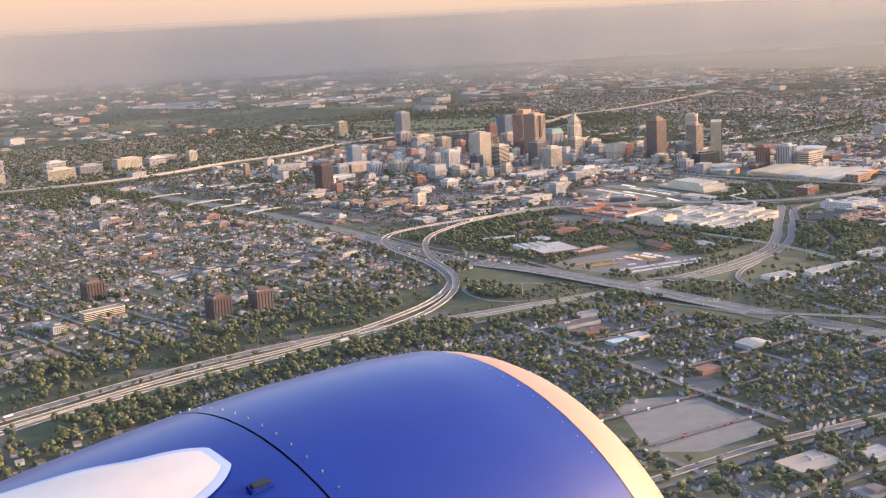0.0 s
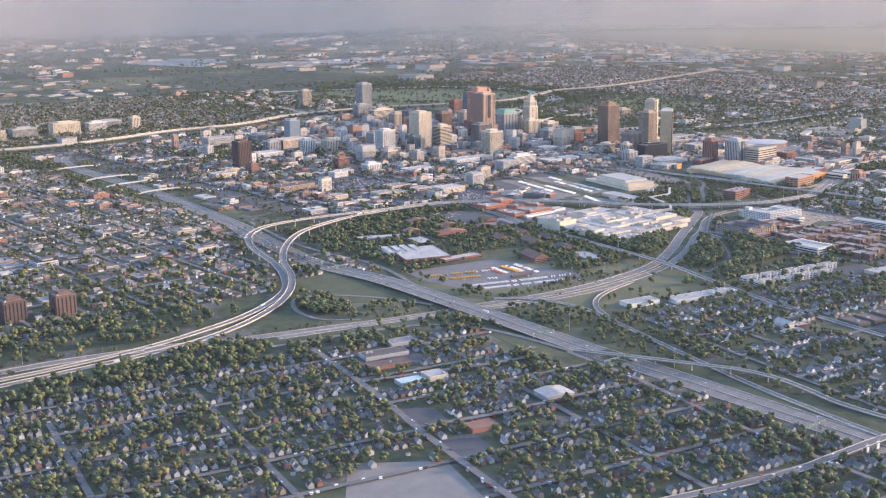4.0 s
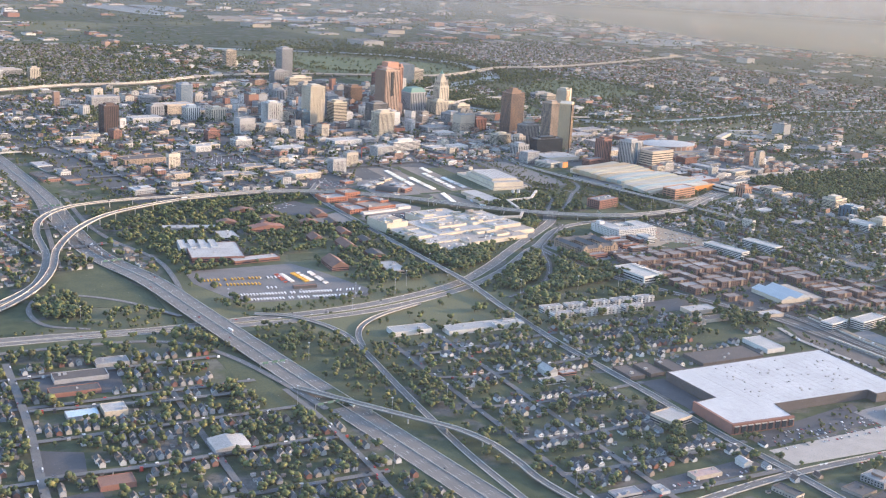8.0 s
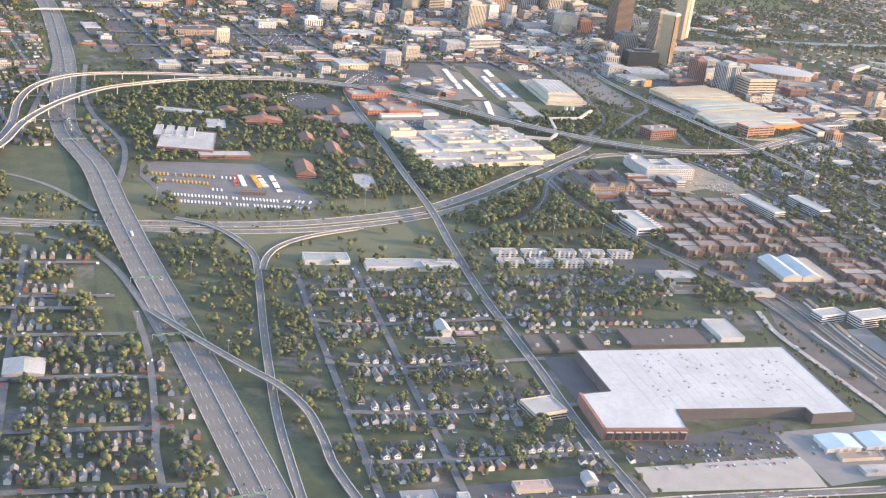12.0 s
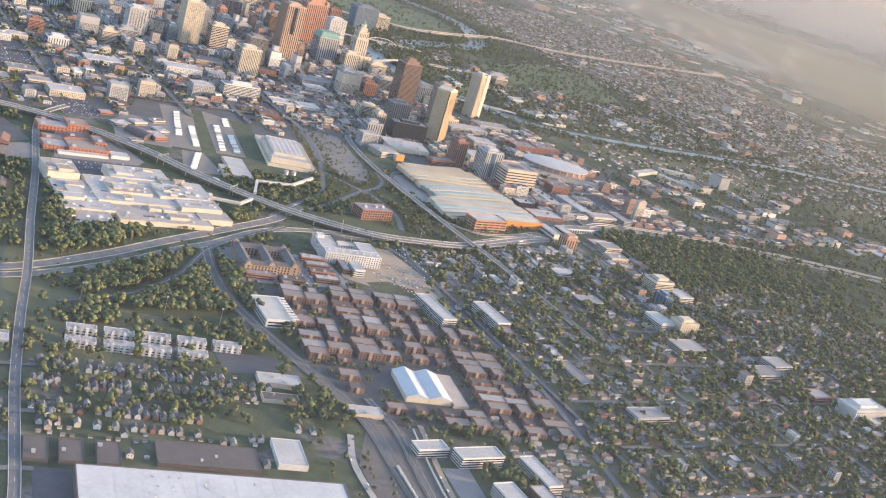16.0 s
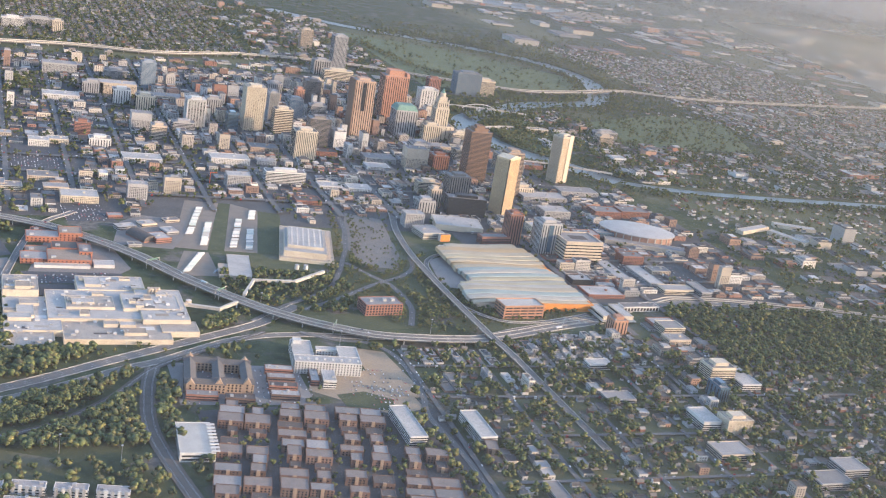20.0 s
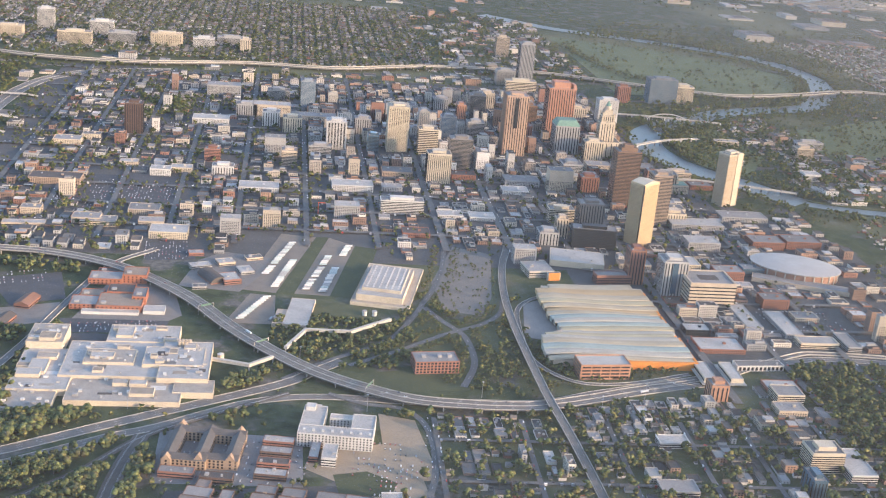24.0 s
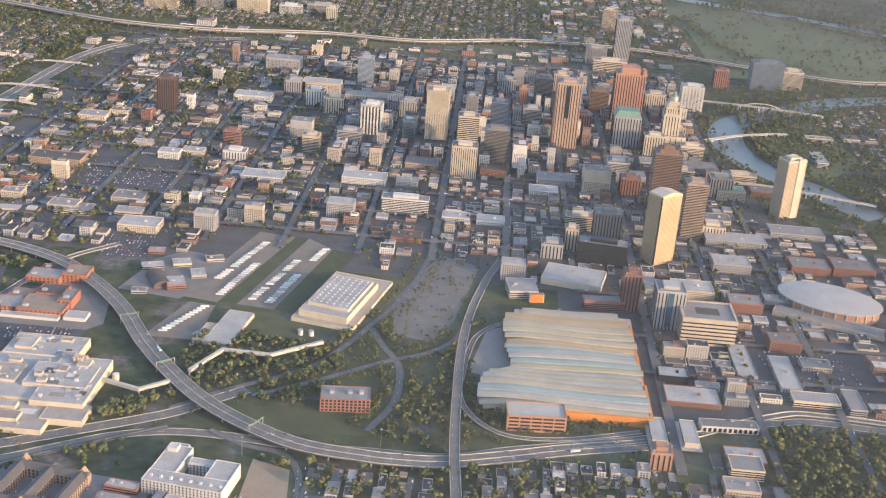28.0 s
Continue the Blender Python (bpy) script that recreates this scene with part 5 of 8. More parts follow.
# red brick factory by the curve
r = thing("brick_factory", pose(0, 0, 0), "old red brick factory of joined flat-roofed halls", "factory")
take_rect(745, 626, 40, 60)
OBR = surf("orange_brick", (0.33, 0.135, 0.08), (0.24, 0.10, 0.065), size=3)
for i, (x0, x1, y0, y1, h) in enumerate(((730, 748, 640, 652, 3.6), (748, 761, 643, 656, 5.2), (733, 745, 652, 660, 2.6), (726, 740, 604, 617, 3.0), (740, 763, 602, 620, 3.6), (743, 757, 620, 632, 4.2), (757, 764, 612, 626, 5.0), (729, 741, 618, 628, 2.4))):
    hl = part("hall", Shape().tub([(x0, y0), (x1, y0), (x1, y1), (x0, y1)], 0, h, 0.3, 0.3, 0, 1), (OBR, (GREY_ROOF, MATS["shed_brown_roof"] if "shed_brown_roof" in MATS else surf("shed_brown_roof", (0.27, 0.21, 0.16), size=4), DARK_ROOF)[i % 3]), r)
    me = Shape().box(-0.4, 0.4, 0, 0.1, 0, 0.7).mesh("window", GLASS)
    for k in range(int((x1 - x0) / 2.2)):
        for z in range(max(1, int(h / 1.5))):
            part("window", me, None, hl).location = (x0 + 1 + 2.2 * k, y0 - 0.06, 0.6 + 1.4 * z)
    part("roof_unit", Shape().box(x0 + 2, x0 + 4.5, y0 + 3, y0 + 5, h - 0.3, h + 0.7), GREYST, r)
part("low_annex", Shape().tub([(733, 598), (762, 598), (762, 602), (733, 602)], 0, 1.6, 0.2, 0.15, 0, 1), (WHITE, WHITE_ROOF), r, "white low annex")
part("low_annex", Shape().tub([(764, 600), (775, 600), (775, 608), (764, 608)], 0, 2.0, 0.2, 0.15, 0, 1), (WHITE, WHITE_ROOF), r, "white low annex")

# barrel-roofed shed and row beside it
s = Shape()
for k in range(9):
    a = math.pi * k / 8
    s.v += [(-5 * math.cos(a), -9, 3.2 * math.sin(a) + 0.8), (-5 * math.cos(a), 9, 3.2 * math.sin(a) + 0.8)]
for k in range(8):
    s.f.append((2 * k, 2 * k + 2, 2 * k + 3, 2 * k + 1))
s.f += [tuple(range(0, 18, 2)), tuple(range(17, 0, -2))]
s.m = [0] * len(s.f)
ob = solid_thing("barrel_roof_shed", s, DARK_ROOF, "dark shed with a rounded barrel roof", "shed", m=pose(796, 655, 0, 0, 0, 30))
part("wall", Shape().box(-4.9, 4.9, -8.9, 8.9, 0, 0.9), BRICK, ob)
take_rect(796, 655, 12, 20, 30)

# white-roofed shed between the trailer yards
r = thing("depot", pose(845, 605, 0, 0, 0, -8), "long depot with a pale flat roof", "building")
take_rect(845, 605, 14, 38, -8)
part("wall", Shape().tub(ring(13, 37), 0, 2.4, 0.2, 0.15, 0, 1), (TAN, WHITE_ROOF), r)
part("annex", Shape().tub(ring(8, 20, -8, -8), 0, 2.0, 0.2, 0.15, 0, 1), (TAN, surf("light_brown_roof", (0.38, 0.32, 0.26), size=6)), r)

# white apartment block, new
r = thing("apartment_block", pose(861, 474, 0, 0, 0, -8), "new white apartment block with many small windows", "building")
take_rect(861, 474, 36, 30, -8)
wings = ((-16, 16, -13, -5, 6.5), (-16, -6, -5, 14, 6.0), (6, 16, -5, 8, 6.5), (-4, 6, 4, 8, 5.8), (-15, -9, 13, 18, 4.5))
for x0, x1, y0, y1, h in wings:
    w = part("wing", Shape().tub([(x0, y0), (x1, y0), (x1, y1), (x0, y1)], 0, h, 0.3, 0.3, 0, 1), (WHITE, WHITE_ROOF), r)
    me = Shape().box(-0.3, 0.3, -0.05, 0.05, 0, 0.62).mesh("window", GLASS)
    for k in range(int((x1 - x0) / 1.45)):
        for z in range(int(h / 1.2) - 0):
            part("window", me, None, w).location = (x0 + 0.8 + 1.45 * k, y0 - 0.04, 0.45 + 1.2 * z)
    for k in range(int((y1 - y0) / 1.6)):
        for z in range(int(h / 1.2)):
            ob = part("window", me, None, w)
            ob.matrix_basis = pose(x0 - 0.04, y0 + 0.9 + 1.6 * k, 0.45 + 1.2 * z, 0, 0, 90)
for i in range(8):
    x = -14 + 4 * i
    part("roof_unit", Shape().box(x, x + 1, -10, -9, 6.1, 7.0), WHITE, r)
part("stair_tower", Shape().tub(ring(4, 4, -13, 11), 0, 7.6, 0.2, 0.2), WHITE, r)

# yellow-brick court school with steep gables
r = thing("court_school", pose(806, 456, 0, 0, 0, -8), "tan brick courtyard block with steep gables", "building")
take_rect(806, 456, 36, 34, -8)
TANB = surf("tan_brick", (0.33, 0.235, 0.16), (0.25, 0.175, 0.12), size=3)
SLATE = surf("dark_slate_roof", (0.105, 0.098, 0.095), (0.07, 0.066, 0.065), size=3)
pane = Shape().box(-0.4, 0.4, -0.05, 0.05, 0, 0.8).mesh("window", GLASS)
# middle x, y, length, whether it runs east and west
for cx, cy, length, across in ((-12.5, 0, 28, False), (0, 1, 26, False), (12.5, 1, 22, False), (-6, -11.5, 18, True), (6.5, -9.5, 18, True), (-6, 11.5, 18, True), (6.5, 11, 17, True)):
    wing = part("wing", Shape().box(-2.6, 2.6, -length / 2, length / 2, 0, 4.4), TANB, r, "tan brick wing")
    wing.matrix_basis = pose(cx, cy, 0, 0, 0, 90 if across else 0)
    part("wing_roof", Shape().gable(-2.6, 2.6, -length / 2, length / 2, 4.4, 6.0, 0.15), SLATE, wing, "dark slate gable roof")
    for k in range(int(length / 1.7)):
        for z in (0.6, 1.9, 3.2):
            for side in (-1, 1):
                part("window", pane, None, wing).matrix_basis = pose(side * 2.62, -length / 2 + 1.0 + 1.7 * k, z, 0, 0, 90)
for x, y in ((-12.5, -14.2), (0, -12.6), (12.5, -11), (-12.5, 14), (12.5, 12.4)):
    part("gable", Shape().gable(x - 1.9, x + 1.9, y - 1.2, y + 1.2, 4.6, 7.0), TANB, r, "steep brick gable")
    part("bay", Shape().box(x - 1.9, x + 1.9, y - 1.2, y + 1.2, 0, 4.6), TANB, r, "projecting brick bay")
    for z in (0.7, 2.2, 3.6):
        part("window", pane, None, r).location = (x, y - 1.25, z)

# white open parking deck
r = thing("parking_deck", pose(786, 395, 0, 0, 0, -4), "white open parking deck with slanted bays", "garage")
take_rect(786, 395, 16, 27)
part("wall", Shape().tub(ring(14, 26), 0, 4.2, 0.3, 0.3, 0, 1), (WHITE, CONCRETE), r)
# open levels are closed walls with their shade added as black boxes
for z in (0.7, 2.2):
    part("deck_opening", Shape().box(-7.06, 7.06, -11.8, 11.8, z, z + 0.75, bottom=True), BLACK, r, "black box painted as a shaded open parking level")
    part("deck_opening", Shape().box(-6.2, 6.2, -13.06, 13.06, z, z + 0.75, bottom=True), BLACK, r, "black box painted as a shaded open parking level")
for i in range(9):
    part("canopy", Shape().box(5.2, 8.6, -12.5 + 2.8 * i, -11.2 + 2.8 * i, 4.3, 4.6, bottom=True), WHITE, r, "white canopy panel")

# huge white-roofed warehouse with a brick front
r = thing("big_warehouse", pose(0, 0, 0), "huge warehouse with a flat white roof and brick front", "warehouse")
take_rect(702, 236, 112, 74, N_ANG)
outer = [(643, 215), (672, 207), (677, 220), (728, 208), (727, 203), (745, 200), (757, 252), (667, 270), (661, 238), (649, 239)]
part("wall", Shape().tub(outer, 0, 4.2, 0.8, 0.2, 0, 1), (surf("dark_metal_siding", (0.10, 0.085, 0.08), size=6), surf("bright_white_roof", (0.47, 0.457, 0.44), (0.35, 0.34, 0.325), rough=0.7, size=14)), r)
for i in range(17):
    u = (i + 0.5) / 17
    part("roof_seam", Shape().solid([(668 + 74 * u, 222 - 13.5 * u), (668.16 + 74 * u, 222 - 13.5 * u), (676.16 + 74 * u, 266 - 13.5 * u), (676 + 74 * u, 266 - 13.5 * u)], 3.9, 4.04), PALE, r, "welded roof seam")
part("brick_front", Shape().solid([(642.4, 214.4), (672, 206.4), (672.4, 207.6), (643, 215.6)], 0, 4.5), BRICK, r, "red brick office front")
part("brick_side", Shape().solid([(642.2, 214.6), (643.4, 214.6), (649.4, 239.4), (648.2, 239.4)], 0, 4.5), BRICK, r, "red brick office side")
for i in range(9):
    x, y = 644.2 + 3.25 * i, 213.75 - 0.885 * i
    ob = part("window", Shape().box(-1.0, 1.0, -0.12, 0.12, 0.6, 3.4), GLASS, r)
    ob.matrix_basis = pose(x, y, 0, 0, 0, -15)
    part("canopy", Shape().box(-1.2, 1.2, -0.6, 0.1, 3.5, 3.65, bottom=True), PALE, r).matrix_basis = pose(x, y, 0, 0, 0, -15)
rng = random.Random(8)
for i in range(56):
    u, v = rng.uniform(0.04, 0.96), rng.uniform(0.05, 0.95)
    x, y = 677 + u * 69 + 9 * v - 4, 222 - 14 * u + v * 44
    s = rng.uniform(0.2, 0.38)
    part("roof_unit", Shape().box(x - s, x + s, y - s, y + s, 4.0, 4.2 + rng.uniform(0.1, 0.4)), CONCRETE, r)
for i in range(6):
    part("dock_door", Shape().box(731 + 2 * i, 732.4 + 2 * i, 202.5 - 0.3 * i, 203.0 - 0.3 * i, 0, 1.4), WHITE, r, "white dock door")
for x, y, w, d in ((725, 188, 14, 9), (741, 185, 14, 9)):
    ob = thing("shed", pose(x, y, 0, 0, 0, N_ANG), "low shed with a pale blue metal roof", "shed")
    take_rect(x, y, w, d)
    part("wall", Shape().box(-w / 2, w / 2, -d / 2, d / 2, 0, 1.9), WHITE, ob)
    part("roof", Shape().gable(-w / 2, w / 2, -d / 2, d / 2, 1.9, 2.7, 0.3), BLUE_ROOF, ob)
    for k in range(3):
        part("door", Shape().box(-4 + 3.4 * k, -2 + 3.4 * k, -d / 2 - 0.06, -d / 2, 0, 1.5), GREYST, ob)


def hall(name, x, y, w, d, h, ang, wall, roof, label, units=3, windows=True, category="building", pitch=0.0):
    ob = thing(name, pose(x, y, 0, 0, 0, ang), label, category)
    take_rect(x, y, w, d, ang)
    if pitch:
        part("wall", Shape().box(-w / 2, w / 2, -d / 2, d / 2, 0, h), wall, ob)
        part("roof", Shape().gable(-w / 2, w / 2, -d / 2, d / 2, h, h + pitch, 0.3), roof, ob)
    else:
        part("wall", Shape().tub(ring(w, d), 0, h, 0.25, 0.2, 0, 1), (wall, roof), ob)
    rg = random.Random(int(x * 7 + y))
    for i in range(units if not pitch else 0):
        ux, uy, s = rg.uniform(-0.38, 0.38) * w, rg.uniform(-0.38, 0.38) * d, rg.uniform(0.3, 0.8)
        part("roof_unit", Shape().box(ux - s, ux + s, uy - s, uy + s, h - 0.3, h + rg.uniform(0.3, 0.8)), GREYST, ob)
    if windows:
        nf = max(1, int(h / 1.15))
        me = Shape().box(-w / 2 - 0.05, w / 2 + 0.05, -d / 2 - 0.05, d / 2 + 0.05, 0, 0.5, bottom=True).mesh("window_band", GLASS)
        for i in range(nf):
            part("window_band", me, None, ob).location.z = 0.45 + 1.15 * i
    return ob


hall("shed", 715, 276, 36, 15, 1.8, N_ANG, DARK_ROOF, DARK_ROOF, "long low shed with a dark brown roof", 2, False, "shed")
hall("shed", 746, 276, 11, 18, 2.3, N_ANG, WHITE, WHITE_ROOF, "small shed with a white roof", 0, False, "shed")
for x in (658, 669, 681):
    hall("shed", x, 284 - (x - 658) * 0.2, 8, 14, 1.9, N_ANG, DARK_ROOF, DARK_ROOF, "low shed with a dark brown roof", 1, False, "shed")
hall("retail_strip", 643, 367, 42, 9, 2.4, -12, WHITE, surf("retail_roof", (0.30, 0.30, 0.29), (0.22, 0.22, 0.215), size=8), "long retail building with a bright white front", 5, False)
hall("retail_strip", 608, 381, 20, 9, 2.4, -12, WHITE, MATS["retail_roof"], "low retail building with a grey roof", 3, False)
hall("retail_strip", 655, 362.5, 16, 5, 2.9, -12, WHITE, WHITE_ROOF, "retail block with a white front", 2, False)
hall("school", 594, 552, 30, 34, 3.2, -20, BRICK, WHITE_ROOF, "school with white sawtooth roofs and brick walls", 6)
hall("school", 608, 529, 28, 8, 2.2, -6, BRICK, WHITE_ROOF, "low brick school wing with a white roof", 2)
for i in range(4):
    hall("school_wing", 583 + 5.5 * i, 571 - 2.4 * i, 4, 18, 3.7, -20, WHITE, WHITE_ROOF, "white sawtooth roof bay", 0, False)
hall("long_shed", 609, 613, 33, 7, 2.2, -24, GREYST, WHITE_ROOF, "long low building with a pale roof", 3)
hall("flat_block", 620, 584, 11, 18, 2.4, -14, GREYST, WHITE_ROOF, "flat block with a pale roof", 2)
hall("brick_barracks", 650, 588, 22, 8, 3.4, -10, BRICK, BRICK, "brick hall with a hipped brown roof", 0, True, "building", 1.6)
hall("brick_hall", 642, 497, 10, 19, 2.6, -14, BRICK, surf("brown_roof", (0.21, 0.115, 0.08), size=4), "brick hall with a steep brown roof", 0, True, "building", 3.0)
hall("brick_hall", 672, 530, 8, 18, 2.6, -14, BRICK, MATS["brown_roof"], "brick hall with a brown roof", 0, True, "building", 2.4)
hall("brick_hall", 664, 552, 8, 12, 2.6, -14, BRICK, MATS["brown_roof"], "brick hall with a brown roof", 0, True, "building", 2.4)
hall("restaurant", 668, 477, 11, 21, 2.0, -14, TAN, WHITE_ROOF, "low pale-roofed block beside a car park", 3)
hall("brick_belfry", 652, 594, 4, 4, 4.6, -10, BRICK, MATS["brown_roof"], "square brick stair tower with a hipped roof", 0, True, "building", 1.4)
for x, y, w, d, ang, lab in ((690, 560, 7, 13, -14, "brown-roofed brick house row"), (698, 585, 7, 12, -14, "brick house with a brown roof"), (684, 592, 12, 6, -14, "brick house with a steep roof"),
                             (676, 505, 9, 12, -14, "brick shed with a dark roof"), (704, 610, 8, 14, -14, "brick row with a dark roof"), (668, 612, 14, 7, -14, "long brick block with a brown roof"),
                             (690, 535, 6, 12, -14, "brick house beside an avenue"), (636, 614, 12, 7, -14, "brick block among trees"), (662, 640, 16, 7, -10, "brick hall under the motorway curve")):
    hall("brick_house", x, y, w, d, 2.2, ang, (BRICK, DBRICK)[x % 2], (MATS["brown_roof"], DARK_ROOF)[y % 2], lab, 0, True, "building", 1.6)
yard("lawn", [(632, 533), (662, 523), (653, 511), (625, 519)], GRASS, "mown park lawn between brick halls", "lawn", 0.12)
hall("bus_shed", 604, 469, 13, 3, 1.6, -14, DARK_ROOF, MATS["brown_roof"], "low dark shed in the bus yard", 0, False)
# twin-arched white shed
r = thing("twin_shed", pose(830, 326, 0, 0, 0, N_ANG), "twin pale metal sheds with rounded roofs", "shed")
take_rect(832, 326, 32, 34, N_ANG)
for k in (0, 1):
    x0 = -11 + 10.5 * k
    part("roof", Shape().gable(x0, x0 + 10.4, -12.5, 12.5, 2.4, 4.4, 0.15), surf("pale_metal_roof", (0.44, 0.445, 0.44), (0.36, 0.365, 0.36), rough=0.5, size=5), r, "pitched pale metal roof")
    part("wall", Shape().box(x0 + 0.1, x0 + 10.3, -12.4, 12.4, 0, 2.4), CREAM, r)
part("annex", Shape().tub(ring(7, 28, 14, 0), 0, 1.8, 0.2, 0.15, 0, 1), (TAN, MATS["light_brown_roof"]), r, "tan low annex")

# three-storey town-house rows, white over brown
for i in range(5):
    for j in range(2):
        if (i, j) == (4, 0):
            continue
        hr = hall("town_house_row", 690 + 14.5 * i + 3 * j, 360 + 11 * j - 3.0 * i, 12, 4.6, 3.3, N_ANG, WHITE, surf("row_roof", (0.30, 0.28, 0.265), size=4), "three-storey town-house row, white and brown", 2)
        for k in range(5):
            part("bay", Shape().box(-5.6 + 2.4 * k, -4.4 + 2.4 * k, -2.75, -2.2, 0, 3.7), (GREYST, WHITE)[k % 2], hr, "projecting bay front")
# office blocks in the tree-lined quarter
for x, y, w, d, h, mat, lab, st in ((1072, 452, 15, 12, 10, CREAM, "cream office block with a dark glass front", "bands"), (1086, 450, 12, 24, 4, WHITE, "low white clinic block", "bands"),
                                    (1060, 432, 6, 12, 8, BLUEGLASS, "narrow pale apartment block with blue glass", "slits"), (1045, 395, 14, 10, 8, CREAM, "sunlit cream apartment block", "grid"),
                                    (1032, 402, 10, 16, 6, WHITE, "white apartment block with dark windows", "bands"), (1028, 372, 18, 13, 4, TAN, "low tan block with a sloping roof", "bands"),
                                    (1047, 518, 9, 9, 8.5, MATS["salmon_brick"], "brown brick hotel with square windows", "slits"), (1083, 518, 14, 12, 5, CREAM, "cream flat-roofed block", "bands"), (1094, 300, 26, 13, 7, WHITE, "white office block with ribbed walls", "grid"),
                                    (1078, 318, 14, 10, 4, BRICK, "brick block with a flat roof", "bands"), (1062, 343, 18, 12, 4, GREYST, "grey parking deck", "bands"), (1080, 352, 14, 12, 5, GREYST, "grey office block", "bands"),
                                    (1010, 470, 14, 8, 3, WHITE, "white flat-roofed block", "bands"), (1000, 430, 16, 10, 3, GREYST, "pale-roofed low block", "bands"), (912, 400, 8, 26, 5, WHITE, "long white-roofed apartment block", "bands"),
                                    (880, 404, 8, 30, 5, WHITE, "long apartment block with a white roof and orange end", "bands"), (925, 340, 7, 24, 3, GREYST, "pale-roofed row of flats", "bands"), (940, 300, 20, 10, 3.5, GREYST, "low block with a pale roof", "bands"),
                                    (822, 230, 9, 34, 5, WHITE, "long white apartment block with tall windows", "bands"), (836, 232, 7, 24, 5, BROWN, "brown and white apartment row", "bands"), (824, 268, 20, 8, 5, WHITE, "white-roofed apartment block", "bands"),
                                    (806, 276, 14, 7, 4, WHITE, "white-roofed apartment block", "bands"), (846, 255, 7, 22, 4, WHITE, "white-roofed apartment row", "bands"), (858, 225, 7, 20, 4, WHITE, "white apartment row", "bands"),
                                    (632, 237, 13, 11, 3.4, TAN, "tan office block with a white roof", "bands"), (1128, 585, 22, 10, 3.5, CREAM, "low parking deck with a pale roof", "bands"), (1146, 585, 8, 20, 4, GREYST, "grey block by the tracks", "bands"),
                                    (318, 688, 12, 10, 12, DBRICK, "dark brick apartment tower", "slits"), (344, 582, 12, 10, 12, DBRICK, "dark brick apartment tower", "slits"), (369, 576, 11, 10, 12, DBRICK, "dark brick apartment tower", "slits"),
                                    (300, 640, 26, 8, 5, CREAM, "cream apartment block", "bands"), (527, 1382, 30, 14, 12, CREAM, "cream hospital wing with window rows", "grid"), (556, 1440, 18, 14, 24, WHITE, "white hospital tower with ribbon windows", "bands"), (602, 1358, 36, 12, 14, CREAM, "long cream hospital wing", "bands"), (650, 1380, 30, 14, 12, GREYST, "grey hospital block", "bands"),
                                    (699, 1374, 34, 14, 15, CREAM, "sunlit cream hospital block", "grid"), (740, 1376, 24, 12, 12, WHITE, "white hospital wing with window rows", "bands"), (787, 1366, 12, 10, 15, CREAM, "sunlit cream end block", "slits"), (465, 1336, 44, 12, 8, TAN, "long tan block with ribbon windows", "bands"), (622, 1418, 26, 14, 17, WHITE, "tall white hospital block", "bands"),
                                    (770, 1410, 34, 12, 9, GREYST, "low grey hospital block", "bands"), (1225, 985, 9, 30, 4, WHITE, "long white museum wing by the river", "bands"), (1238, 1040, 22, 9, 5, CREAM, "cream museum block by the river", "bands"), (1300, 1010, 16, 12, 10, TAN, "tan apartment block across the river", "bands"), (1320, 1045, 26, 10, 7, GREYST, "grey office block across the river", "bands"), (1275, 935, 14, 12, 6, WHITE, "white round pavilion in a park", "bands")):
    tower(x, y, w, d, h, mat, lab, st, bays=max(4, int(w / 2)), roof=WHITE_ROOF if "white" in lab else None, cap=h > 6)

# oval arena
r = thing("arena", pose(1162, 698, 0, 0, 0, -22), "oval sports arena with a domed pale metal roof", "arena")
take_rect(1162, 698, 56, 44, -22)
el = [(27 * math.cos(a), 19 * math.sin(a)) for a in (2 * math.pi * i / 40 for i in range(40))]
part("wall", Shape().solid(el, 0, 6.5), surf("arena_brick", (0.34, 0.20, 0.145), size=4), r)
s = Shape()
for k, (f, z) in enumerate(((1.06, 6.4), (1.06, 7.0), (0.8, 7.9), (0.5, 8.5), (0.2, 8.8))):
    s.v += [(x * f, y * f, z) for x, y in el]
for k in range(4):
    for i in range(40):
        s.f.append((40 * k + i, 40 * k + (i + 1) % 40, 40 * k + 40 + (i + 1) % 40, 40 * k + 40 + i))
s.f.append(tuple(range(160, 200)))
s.m = [0] * len(s.f)
part("roof", s, surf("arena_roof", (0.40, 0.375, 0.345), rough=0.5, size=12), r, "domed pale metal roof")
me = Shape().box(-0.35, 0.35, -0.3, 0.3, 0.5, 6.2).mesh("column", PALE)
for i in range(28):
    a = 2 * math.pi * i / 28
    part("column", me, None, r).matrix_basis = pose(27.1 * math.cos(a), 19.1 * math.sin(a), 0, 0, 0, math.degrees(a))
part("concourse", Shape().tub(ring(60, 10, 4, -22), 0, 3.0, 0.3, 0.2, 0, 1), (TAN, GREY_ROOF), r, "low concourse wing")
# bridge shops over the motorway
for x0, x1 in ((1044, 1053), (1058, 1067)):
    r = thing("bridge_shops", pose((x0 + x1) / 2, 541, 0), "row of shops with white roofs on a motorway bridge", "building")
    part("deck", Shape().box(-(x1 - x0) / 2, (x1 - x0) / 2, -12, 12, 1.2, 1.7, bottom=True), CONCRETE, r)
    part("wall", Shape().tub(ring((x1 - x0) * 0.7, 20), 1.7, 4.2, 0.25, 0.2, 0, 1), (CREAM, WHITE_ROOF), r)
    part("window_band", Shape().box(-(x1 - x0) * 0.35 - 0.05, (x1 - x0) * 0.35 + 0.05, -9.5, 9.5, 2.2, 3.3), GLASS, r)
